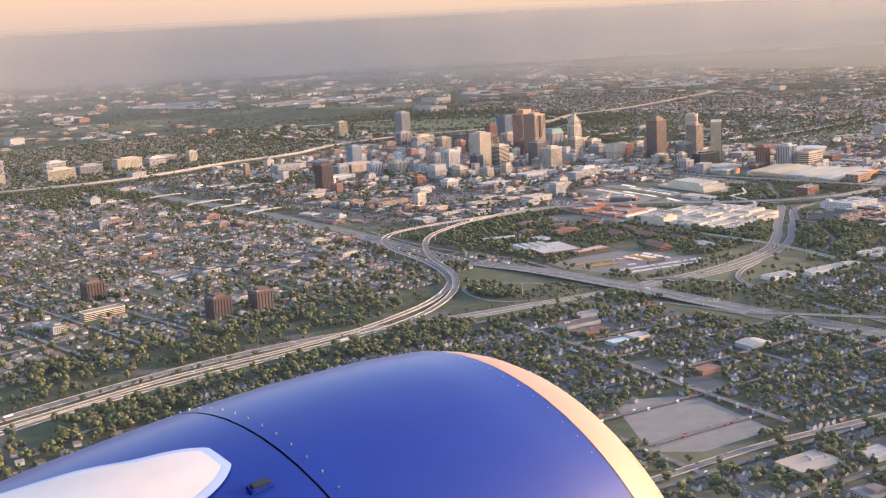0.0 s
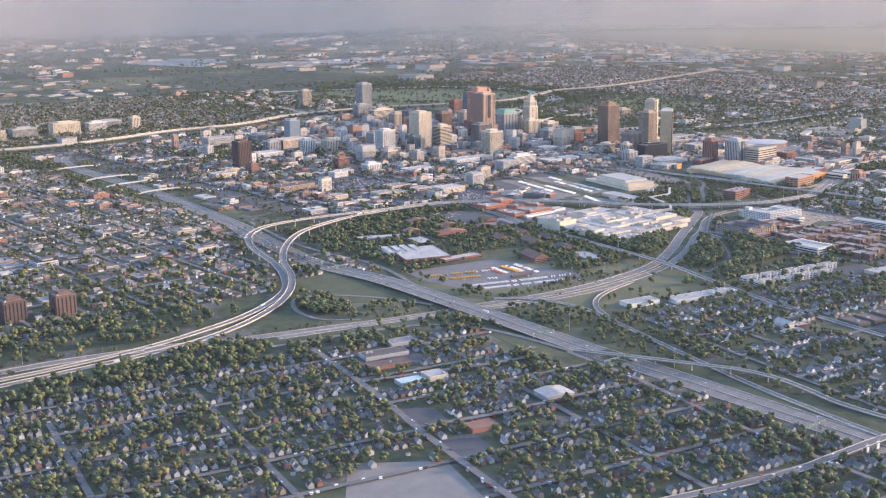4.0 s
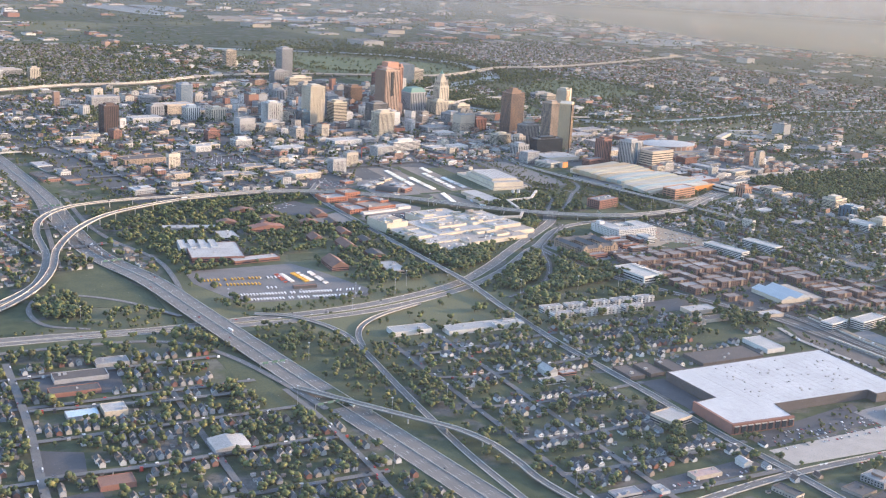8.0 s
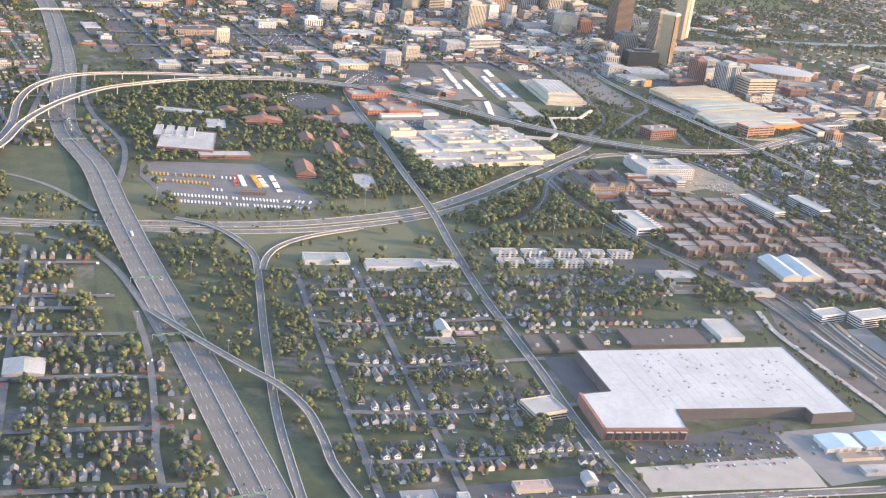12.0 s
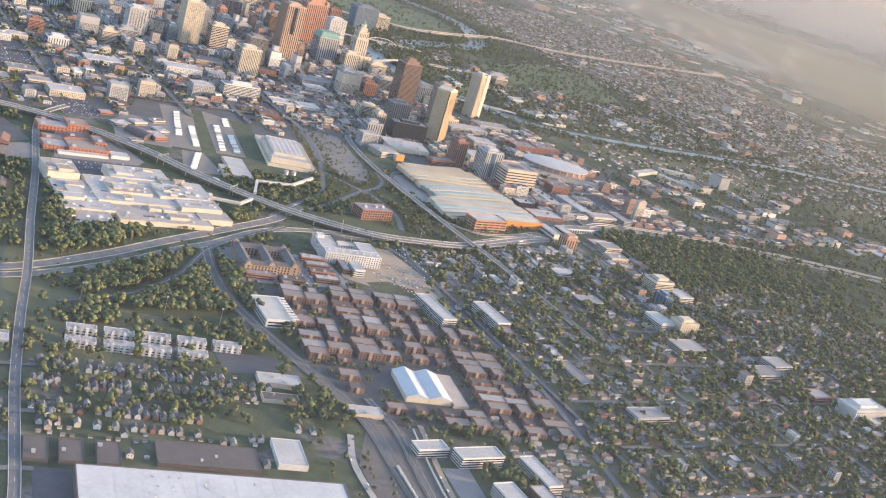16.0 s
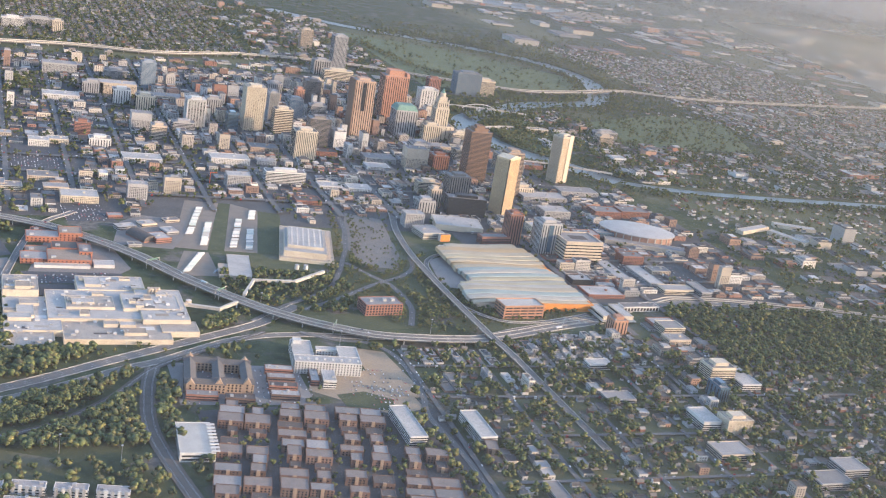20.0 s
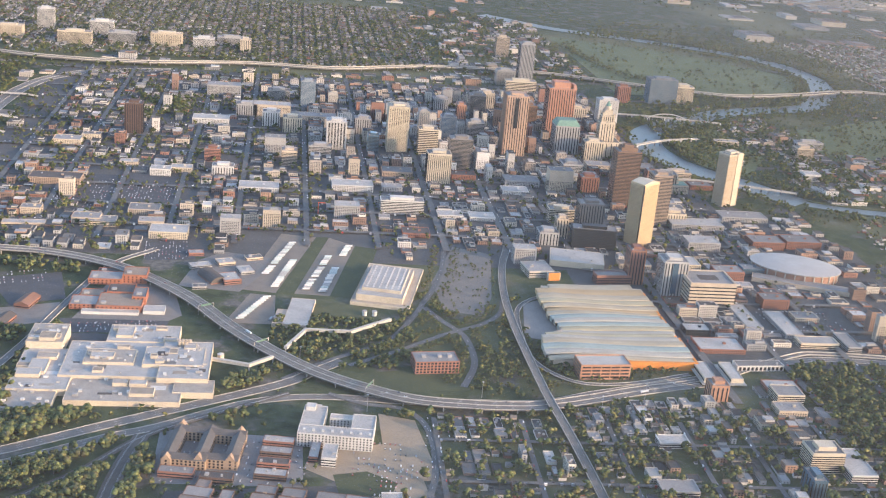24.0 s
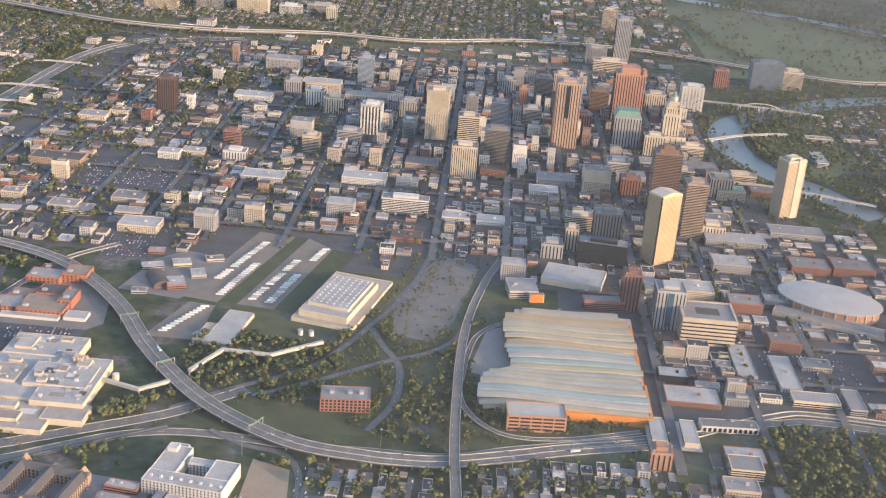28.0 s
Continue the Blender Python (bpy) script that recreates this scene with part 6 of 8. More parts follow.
# parking hall with roof, office deck
arc = hall("station_hall", 1082, 553, 26, 7, 3.2, 4, WHITE, GREY_ROOF, "low station hall with white arches and a dark roof", 2, False)
# shade inside the arches, put on as flat black boxes
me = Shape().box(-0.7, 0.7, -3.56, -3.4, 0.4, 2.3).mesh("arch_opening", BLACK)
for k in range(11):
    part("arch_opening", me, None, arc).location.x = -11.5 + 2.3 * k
hall("expo_hall", 1020, 706, 34, 24, 4.0, -12, CREAM, WHITE_ROOF, "flat white-roofed exhibition hall", 4, False)
hall("parking_hall", 990, 684, 16, 18, 4.5, 8, PALE, GREY_ROOF, "parking hall with an orange end wall", 2)
part("end_wall", Shape().box(-3.5, 3.5, -0.2, 0.2, 0, 4.8), ORANGE, hall("stair_block", 998, 673, 8, 3, 4.6, 8, PALE, GREY_ROOF, "small stair block with an orange wall", 0, False)).location.y = -1.6
# sports ground and low stands in the west
for x, y, w, d, ang in ((1290, 730, 40, 7, 24), (1312, 712, 7, 34, 24), (1340, 742, 36, 8, -20)):
    hall("grandstand", x, y, w, d, 3.0, ang, CREAM, WHITE_ROOF, "long grandstand with a pale roof", 0, False)
# bridges over the river
for pts in ([(1138, 905, 1.5), (1168, 900, 2.4), (1200, 890, 2.4), (1240, 880, 1.2)], [(1140, 1010, 1.2), (1175, 1030, 2.6), (1215, 1050, 1.2)], [(1150, 1140, 1.2), (1200, 1128, 2.6), (1260, 1120, 1.2)]):
    road("bridge", pts, 3.4, "pale stone arch bridge over the river", deck=0.6, barrier=0.4, mat=PALE, category="bridge")
arch = Shape()
for k in range(24):
    a, b = math.pi * k / 24, math.pi * (k + 1) / 24
    for z in (0,):
        p, q = (1205 - 20 * math.cos(a), 1119, 2 + 7 * math.sin(a)), (1205 - 20 * math.cos(b), 1119, 2 + 7 * math.sin(b))
        arch.poly([(p[0], p[1] - 0.3, p[2]), (q[0], q[1] - 0.3, q[2]), (q[0], q[1] - 0.3, q[2] + 0.7), (p[0], p[1] - 0.3, p[2] + 0.7)])
        arch.poly([(p[0], p[1] - 0.3, p[2] + 0.7), (q[0], q[1] - 0.3, q[2] + 0.7), (q[0], q[1] + 0.3, q[2] + 0.7), (p[0], p[1] + 0.3, p[2] + 0.7)])
ob = solid_thing("bridge_arch", arch, WHITE, "slender white arch above a river bridge", "bridge")
for k in range(1, 12):
    a = math.pi * k / 12
    part("hanger", Shape().box(1205 - 20 * math.cos(a) - 0.08, 1205 - 20 * math.cos(a) + 0.08, 1118.9, 1119.1, 1.0, 2.2 + 7 * math.sin(a)), WHITE, ob)
# building site with fresh timber frames
r = thing("building_site", pose(792, 170, 0, 0, 0, N_ANG), "half-built timber-framed block round a court", "building")
take_rect(792, 170, 36, 30, N_ANG)
TIMBER = surf("fresh_timber", (0.56, 0.36, 0.19), (0.38, 0.24, 0.13), size=1.6)
rt = random.Random(8)
for x0, x1, y0, y1 in ((-16, -6, 7, 13), (-6, 5, 7, 12), (5, 16, 6, 13), (-16, -10, -4, 7), (-15, -9, -12, -4), (10, 16, -3, 6), (9, 15, -12, -3), (-9, 0, -13, -8), (0, 9, -12, -8)):
    h = rt.choice((0.5, 0.9, 1.1, 1.7))
    wing = part("frame_wing", Shape().box(x0, x1, y0, y1, 0, h), surf("plywood_deck", (0.5, 0.36, 0.22), (0.36, 0.27, 0.18), size=2), r, "raw timber wing without a roof")
    stud = Shape()
    for i in range(int((x1 - x0) / 1.3)):
        if rt.random() < 0.8:
            stud.box(x0 + 1.3 * i, x0 + 1.3 * i + 0.14, y0 + 0.2, y1 - 0.2, h, h + rt.uniform(0.4, 0.8))
    for y in (y0 + 0.2, (y0 + y1) / 2, y1 - 0.3):
        stud.box(x0, x1, y, y + 0.14, h, h + 0.7)
    part("stud_walls", stud, TIMBER, wing, "rows of bare timber stud walls")
part("court_slab", Shape().box(-9, 9, -7, 6, 0, 0.2), MATS["pale_lot"], r, "pale concrete court slab")
part("stair_core", Shape().box(-4, -1.6, -3, 0, 0.2, 3.2), CONCRETE, r, "grey concrete stair core")
part("lift_core", Shape().box(-14, -11.8, 9, 11.4, 0.5, 3.4), CONCRETE, r, "grey concrete lift core")

# low sheds south of the warehouse, shops on the main road
hall("shed", 727, 179, 17, 4, 1.4, N_ANG, TAN, surf("shed_brown_roof", (0.27, 0.21, 0.16), size=4), "long low shed with a brown roof", 1, False, "shed")
hall("shed", 750, 174, 18, 4, 1.4, N_ANG, GREYST, MATS["shed_brown_roof"], "long open-fronted shed with trucks", 1, False, "shed")
hall("shed", 727, 170, 14, 5, 1.5, N_ANG, GREYST, WHITE_ROOF, "low shed with a pale roof", 1, False, "shed")
hall("shed", 748, 166, 16, 5, 1.5, N_ANG, WHITE, WHITE_ROOF, "low shed with a white roof", 2, False, "shed")
hall("site_office", 797, 208, 4.5, 3, 1.2, N_ANG, WHITE, WHITE_ROOF, "white site office cabin", 0, False, "cabin")
hall("site_office", 806, 207, 5, 2, 1.0, N_ANG, WHITE, GREY_ROOF, "low white site cabin", 0, False, "cabin")
hall("shop", 566, 201, 11, 5, 1.8, N_ANG, GREYST, surf("slate_roof", (0.22, 0.225, 0.24), size=3), "shop with a slate-grey ribbed roof", 3, True)
hall("shop", 579, 196, 3.5, 6, 1.6, N_ANG, WHITE, WHITE_ROOF, "narrow white shop with a flat roof", 1, False)
hall("shop", 603, 196, 12, 5, 1.7, N_ANG, TAN, MATS["salmon_roof"] if "salmon_roof" in MATS else surf("salmon_roof", (0.42, 0.3, 0.26), size=4), "shop with a pale salmon roof and orange front", 2, False)
hall("shop", 623, 194, 4, 5, 2.0, N_ANG, WHITE, WHITE_ROOF, "small white corner shop", 0, False, "shop", 1.0)
# brick row houses and flats round the court school
for i, (x, y, w, d) in enumerate(((836, 464, 13, 5), (835, 455, 13, 5), (834, 446, 13, 5), (833, 437, 13, 5), (796, 438, 14, 5), (812, 434, 13, 5), (851, 456, 4, 14))):
    hall("row_flats", x, y, w, d, 3.0, -8, (BRICK, DBRICK)[i % 2], (WHITE_ROOF, GREY_ROOF, DARK_ROOF)[i % 3], "brick row of flats with a flat roof", 2)
hall("row_flats", 857, 452, 6, 12, 4.4, -8, WHITE, WHITE_ROOF, "white apartment wing with small windows", 1)
hall("long_hall", 676, 737, 26, 7, 2.2, 4, TAN, WHITE_ROOF, "long tan college hall with a pale roof", 3)
hall("college_block", 720, 744, 22, 12, 3.6, 2, CREAM, GREY_ROOF, "cream college block with a flat roof", 3)
hall("college_block", 752, 748, 16, 10, 3.2, 2, TAN, GREY_ROOF, "tan college block with a flat roof", 2)
hall("flat_block", 788, 672, 12, 7, 2.4, 20, GREYST, WHITE_ROOF, "low block with a pale roof", 2)
hall("flat_block", 802, 680, 10, 8, 2.2, 20, TAN, WHITE_ROOF, "low tan block with a pale roof", 2)
hall("flat_block", 814, 668, 8, 10, 2.0, 20, GREYST, WHITE_ROOF, "low grey block with a pale roof", 2)
hall("flat_block", 818, 690, 10, 6, 1.8, 20, TAN, GREY_ROOF, "low tan block with a grey roof", 1)
hall("flat_block", 784, 694, 9, 6, 2.0, 8, BRICK, GREY_ROOF, "low brick block with a grey roof", 1)
hall("flat_block", 790, 640, 8, 5, 1.8, 8, GREYST, GREY_ROOF, "low grey block by the motorway", 1)
hall("flat_block", 806, 652, 10, 12, 3.2, 20, BRICK, WHITE_ROOF, "brick block with a white roof", 2)

hall("warehouse", 470, 308, 13, 11, 2.6, N_ANG, GREYST, WHITE_ROOF, "grey metal hall with a white pitched roof", 0, False, "warehouse", 0.9)
hall("workshop", 449, 361, 9, 9, 2.4, N_ANG, CREAM, WHITE_ROOF, "cream workshop with a white roof", 1, False)
hall("workshop", 437, 363, 12, 7, 1.8, N_ANG, GREYST, BLUE_ROOF, "low workshop with a blue metal roof", 0, False)
hall("depot", 452, 402, 22, 9, 2.0, N_ANG, GREYST, DARK_ROOF, "low depot with a dark roof", 2, False)
hall("depot", 444, 388, 20, 7, 1.9, N_ANG, BRICK, DARK_ROOF, "low brick depot with a dark roof", 1, False)
hall("depot", 470, 412, 14, 8, 1.8, N_ANG, GREYST, GREY_ROOF, "low depot with a grey roof", 2, False)
hall("workshop", 424, 302, 12, 8, 2.0, N_ANG, BRICK, MATS["brown_roof"], "brick workshop with a brown roof", 0, False)
hall("workshop", 352, 208, 20, 14, 2.2, N_ANG, TAN, MATS["light_brown_roof"], "broad workshop with a tan flat roof", 3, False)
hall("workshop", 375, 196, 14, 9, 2.0, N_ANG, GREYST, WHITE_ROOF, "low workshop with a pale roof", 2, False)
hall("church_hall", 621, 295, 11, 5, 1.7, N_ANG, WHITE, GREY_ROOF, "low white church wing with a grey roof", 2, True)
hall("church_hall", 634, 299, 8, 4, 1.5, N_ANG, BRICK, WHITE_ROOF, "low brick church wing with a white roof", 1, True)
hall("church", 626, 303, 5, 9, 2.6, N_ANG, WHITE, WHITE_ROOF, "white church hall with a steep roof", 0, False, "church", 2.0)
hall("brewery_shop", 764, 331, 18, 9, 2.2, N_ANG, TAN, WHITE_ROOF, "low block with a white roof and an orange terrace", 2, False)
hall("brewery_shop", 759, 317, 15, 6, 1.8, N_ANG, MATS["exhibition_wall"], DARK_ROOF, "low block with an orange front", 1, False)
hall("low_block", 792, 306, 14, 7, 2.0, N_ANG, TAN, WHITE_ROOF, "low block with a white roof", 2, False)


# ---- town blocks, houses and trees laid out over the plan
import itertools

rng = random.Random(11)
MID, FARB, ROWS_BRICK = [], [], []      # x, y, w, d, h, ang


def town_blocks(x0, x1, y0, y1, nx, ny, fill, hmean, ang=0.0, keep=MID, ox=0.0, oy=0.0):
    """Splits one block into lots and puts a flat-roofed building on most of them."""
    cw, cd = (x1 - x0) / nx, (y1 - y0) / ny
    for i in range(nx):
        for j in range(ny):
            if rng.random() > fill:
                continue
            w, d = cw * rng.uniform(0.62, 0.97), cd * rng.uniform(0.62, 0.97)
            x, y = x0 + cw * (i + 0.5) + rng.uniform(-0.5, 0.5), y0 + cd * (j + 0.5) + rng.uniform(-0.5, 0.5)
            if ang:
                c, s = math.cos(radians(ang)), math.sin(radians(ang))
                x, y = ox + (x - ox) * c - (y - oy) * s, oy + (x - ox) * s + (y - oy) * c
            if not all(is_free(x + sx * w * 0.45, y + sy * d * 0.45) for sx in (-1, 0, 1) for sy in (-1, 0, 1)):
                continue
            h = max(1.0, min(16, hmean * math.exp(rng.gauss(-0.1, 0.6))))
            if rng.random() < 0.25:
                w *= 0.6
                x += 0.15 * w
            keep.append((x, y, w, d, h, ang))
            take_rect(x, y, w, d, ang, 0.2)


for i in range(len(NS) - 1):
    for j in range(len(EW) - 1):
        core = 850 <= NS[i] <= 1100 and 860 <= EW[j] <= 1140
        town_blocks(NS[i] + 3, NS[i + 1] - 3, EW[j] + 3, EW[j + 1] - 3, rng.choice((3, 4)), rng.choice((3, 4, 5)), 0.9 if core else 0.62, 4.6 if core else 2.1)
for i in range(len(NS) - 1):
    town_blocks(NS[i] + 3, NS[i + 1] - 3, 696, 742, 4, 4, 0.6, 2.2)
    town_blocks(NS[i] + 3, NS[i + 1] - 3, 1190, 1222, 4, 3, 0.7, 2.8)
for x0, x1 in ((1060, 1096), (1101, 1136), (1141, 1176), (1180, 1220)):
    for y0, y1 in ((575, 598), (603, 637), (644, 686), (694, 742), (748, 785), (790, 828)):
        town_blocks(x0, x1, y0, y1, 3, 4, 0.9, 2.6)
for k in range(5):
    for q in range(4):
        town_blocks(786 + 25 * k, 808 + 25 * k, 292 + 34 * q, 324 + 34 * q, 2, 4, 0.98, 2.5, N_ANG, ROWS_BRICK, 830, 350)
town_blocks(1055, 1100, 470, 530, 4, 5, 0.6, 2.2)
town_blocks(972, 1100, 436, 512, 22, 9, 0.8, 1.5)
town_blocks(912, 960, 440, 512, 8, 7, 0.6, 1.5)
town_blocks(560, 660, 100, 176, 8, 6, 0.5, 1.6)
town_blocks(655, 760, 100, 165, 6, 5, 0.6, 1.8)
town_blocks(620, 720, 690, 745, 6, 4, 0.5, 2.0)
town_blocks(580, 720, 745, 1240, 9, 26, 0.5, 2.0)
town_blocks(912, 1100, 200, 432, 30, 36, 0.3, 1.7, -2, FARB, 1000, 340)
town_blocks(300, 400, 130, 300, 7, 12, 0.3, 1.4, N_ANG, FARB, 350, 215)
town_blocks(205, 560, 570, 1230, 22, 44, 0.22, 1.8, 0, FARB)
town_blocks(640, 1150, 1250, 1300, 28, 3, 0.6, 2.4, 0, FARB)
town_blocks(1000, 1180, 1310, 1750, 12, 26, 0.5, 2.2, 0, FARB)
town_blocks(1260, 1560, 860, 1110, 18, 16, 0.30, 2.2, 0, FARB)
town_blocks(1200, 1480, 560, 720, 16, 10, 0.5, 2.0, 0, FARB)
town_blocks(1560, 1950, 800, 1500, 18, 30, 0.28, 2.0, 0, FARB)
town_blocks(1950, 2700, 600, 2200, 22, 50, 0.20, 2.4, 0, FARB)
town_blocks(300, 1150, 1760, 2500, 30, 24, 0.14, 2.2, 0, FARB)
town_blocks(-300, 250, 560, 1500, 22, 30, 0.16, 2.0, 0, FARB)
town_blocks(-300, 300, 1500, 2500, 20, 26, 0.16, 2.2, 0, FARB)
town_blocks(1500, 2700, 1700, 2600, 22, 16, 0.2, 3.0, 0, FARB)
for i in range(900):                    # the far suburbs
    a, r0 = rng.uniform(0.15, 2.1), rng.uniform(2200, 4200)
    x, y = 500 + r0 * math.cos(a), 300 + r0 * math.sin(a)
    s = 1 + (r0 - 2200) / 1500
    FARB.append((x, y, rng.uniform(8, 34) * s, rng.uniform(6, 16) * s, rng.uniform(2, 4.5) * s, 0))

UMBER = surf("umber_roof", (0.205, 0.172, 0.15), size=4)
for k, (x, y, w, d, h, ang) in enumerate(ROWS_BRICK):
    h = 2.3 + 0.55 * (k * 7 % 4)
    w, d = w * (1.0 + 0.08 * (k % 4)), d * (0.85 + 0.1 * (k * 3 % 4))
    root = thing("row_house_block", pose(x, y, 0, 0, 0, ang), "brown brick block of row houses with a flat roof", "building", "brick row houses")
    part("wall", Shape().tub(ring(w, d * 1.02), 0, h, 0.22, 0.25, 0, 1), ((DBRICK, surf("umber_brick", (0.165, 0.10, 0.078), size=3, vary=0.2), surf("brown_brick", (0.19, 0.12, 0.09), size=3, vary=0.2))[k % 3], (DARK_ROOF, UMBER, GREY_ROOF, UMBER)[k % 4]), root)
    me = Shape()
    windows(me, 0, 0, w, d * 1.02, h, 0, 1.45)
    tagged(part("glazing", me, GLASS, root), "", "", "", "stuff")
    part("stair_bay", Shape().box(-0.7, 0.7, -d / 2 - 0.5, -d / 2 + 0.1, 0, h + 0.3), TANB, root, "tan brick bay")

MID.sort(key=lambda b: abs(b[0] - 960) + 1.2 * abs(b[1] - 640))
for k, (x, y, w, d, h, ang) in enumerate(MID[:160]):
    tall = h > 6
    root = thing("building", pose(x, y, 0, 0, 0, ang), "flat-roofed masonry town building" if not tall else "mid-rise masonry town building with window bands", "building", "town buildings")
    part("wall", Shape().tub(ring(w, d), 0, h, 0.25, 0.3, 0, 1), (TWALL, TROOF), root)
    me = Shape()
    windows(me, 0, 0, w, d, h, 0)
    if me.f:
        tagged(part("glazing", me, GLASS, root), "", "", "", "stuff")
    if k % 3 == 0 and w > 6:
        part("rear_wing", Shape().tub(ring(w * 0.5, d * 0.5, w * 0.2, d * 0.1), h - 0.3, h + 1.1, 0.2, 0.2, 0, 1), (TWALL, TROOF), root)
    me = Shape().box(-0.55, 0.55, -0.45, 0.45, 0, 0.7).mesh("roof_unit", GREYST)
    for i in range(1 + k % 2):
        part("roof_unit", me, None, root).location = (rng.uniform(-0.35, 0.35) * w, rng.uniform(-0.35, 0.35) * d, h - 0.3)


def many_blocks(name, rows, label):
    walls, roofs, wins = Shape(), Shape(), Shape()
    for x, y, w, d, h, ang in rows:
        c, s = math.cos(radians(ang)), math.sin(radians(ang))
        rg = lambda k, z: [(x + px * c - py * s, y + px * s + py * c) for px, py in ring(w + k, d + k)]
        walls.solid(rg(0, 0), 0, h, top=False)
        roofs.tub(rg(0, 0), h, h + 0.12, 0.3, 0.3)
        if y < 1300 and -100 < x < 1300:
            windows(wins, x, y, w, d, h, ang, 1.3 if y < 1000 else 1.9)
        if w > 7 and h > 1.6:
            e, z = 0.28 * w, h + 0.9
            walls.solid([(x + (px * 0.5 + e * 0.4) * c - py * 0.5 * s, y + (px * 0.5 + e * 0.4) * s + py * 0.5 * c) for px, py in ring(w, d)], h, z, top=False)
            roofs.solid([(x + (px * 0.5 + e * 0.4) * c - py * 0.5 * s, y + (px * 0.5 + e * 0.4) * s + py * 0.5 * c) for px, py in ring(w, d)], z, z + 0.1)
        if w * d > 60:
            roofs.box(x + w * 0.1, x + w * 0.1 + 1.2, y - 0.5, y + 0.6, h - 0.1, h + 0.7)
    root = tagged(new(name, walls.mesh(name, TWALLS)), label, "buildings", "", "stuff")
    part("roofs", roofs, TROOFS, root)
    if wins.f:
        tagged(part("glazing", wins, GLASS, root), "", "", "", "stuff")


many_blocks("far_buildings", MID[160:] + FARB, "many low flat-roofed masonry buildings of the town")

# ---- houses
HOUSES, FARH = [], []


def house_zone(x0, x1, y0, y1, ang, ox, oy, pitch, lot, keep, fill=0.85, cross=52):
    c, s = math.cos(radians(ang)), math.sin(radians(ang))
    u = x0
    while u < x1:
        for side in (-1, 1):
            v = y0
            while v < y1:
                v += lot * rng.uniform(0.92, 1.15)
                if rng.random() > fill:
                    continue
                px, py = u + side * pitch * 0.19 + rng.uniform(-0.4, 0.4), v
                x, y = ox + (px - ox) * c - (py - oy) * s, oy + (px - ox) * s + (py - oy) * c
                if is_free(x, y, 1.0):
                    keep.append((x, y, ang + 90 * side + rng.uniform(-2, 2), rng.random()))
                    take_rect(x, y, 2.2, 2.8, ang, 0.0)
                if rng.random() < 0.35:      # a garage on the alley
                    px = u + side * pitch * 0.42
                    x, y = ox + (px - ox) * c - (py - oy) * s, oy + (px - ox) * s + (py - oy) * c
                    if is_free(x, y, 0.6):
                        keep.append((x, y, ang + 90, -1))
                        take_rect(x, y, 1.4, 1.6, ang, 0.0)
        u += pitch




def house_rows(streets, x0, x1, xr, lean, off, lot, keep, fill=0.9):
    """Houses on both sides of east-west streets, fronts to the street, garages on the alleys behind."""
    for v in streets:
        for side, back in ((-1, 0.0), (1, 0.0), (-1, 4.6), (1, 4.6)):
            x = x0
            while x < x1:
                x += lot * rng.uniform(0.92, 1.15)
                px = x + lean * (v - streets[0])
                y = v - 0.2 * (px - xr) + side * (off + back) + rng.uniform(-0.35, 0.35)
                if rng.random() < (0.45 if back else fill) and is_free(px, y, 1.0):
                    keep.append((px, y, N_ANG + (0 if side > 0 else 180) + rng.uniform(-2, 2), rng.random()))
                    take_rect(px, y, 2.3, 2.9, N_ANG, 0.0)
                y += side * (3.4 + rng.uniform(-0.3, 0.3))
                if rng.random() < 0.3 and is_free(px, y, 0.6):
                    keep.append((px, y, N_ANG + 90, -1))
                    take_rect(px, y, 1.5, 1.5, N_ANG, 0.0)


house_rows(EAST_EW, 550, 637, 590, 0.21, 4.4, 3.3, HOUSES)
house_rows((268, 300, 332), 660, 760, 700, 0.0, 4.8, 3.0, HOUSES, 0.92)
house_rows(WEST_EW, 244, 512, 475, 0.0, 6.6, 3.3, FARH, 0.86)
house_zone(900, 1240, 190, 500, -2, 1000, 340, 13, 3.8, FARH, 0.5)
house_zone(840, 910, 150, 300, N_ANG, 860, 230, 13, 3.8, FARH, 0.6)
house_zone(150, 560, 540, 1240, 0, 350, 800, 16, 4.2, FARH, 0.6)
house_zone(620, 1010, 1310, 1760, 0, 800, 1500, 15, 4.4, FARH, 0.5)
house_zone(1260, 1560, 700, 1200, 0, 1400, 900, 20, 5.0, FARH, 0.35)
house_zone(1560, 1980, 620, 1700, 0, 1400, 900, 20, 5.0, FARH, 0.5)
house_zone(300, 620, 1300, 1800, 0, 500, 1500, 17, 4.6, FARH, 0.5)
house_zone(-250, 150, 500, 1300, 0, 0, 900, 17, 4.6, FARH, 0.5)
house_zone(-100, 240, 120, 450, N_ANG, 100, 300, 17, 4.6, FARH, 0.5)


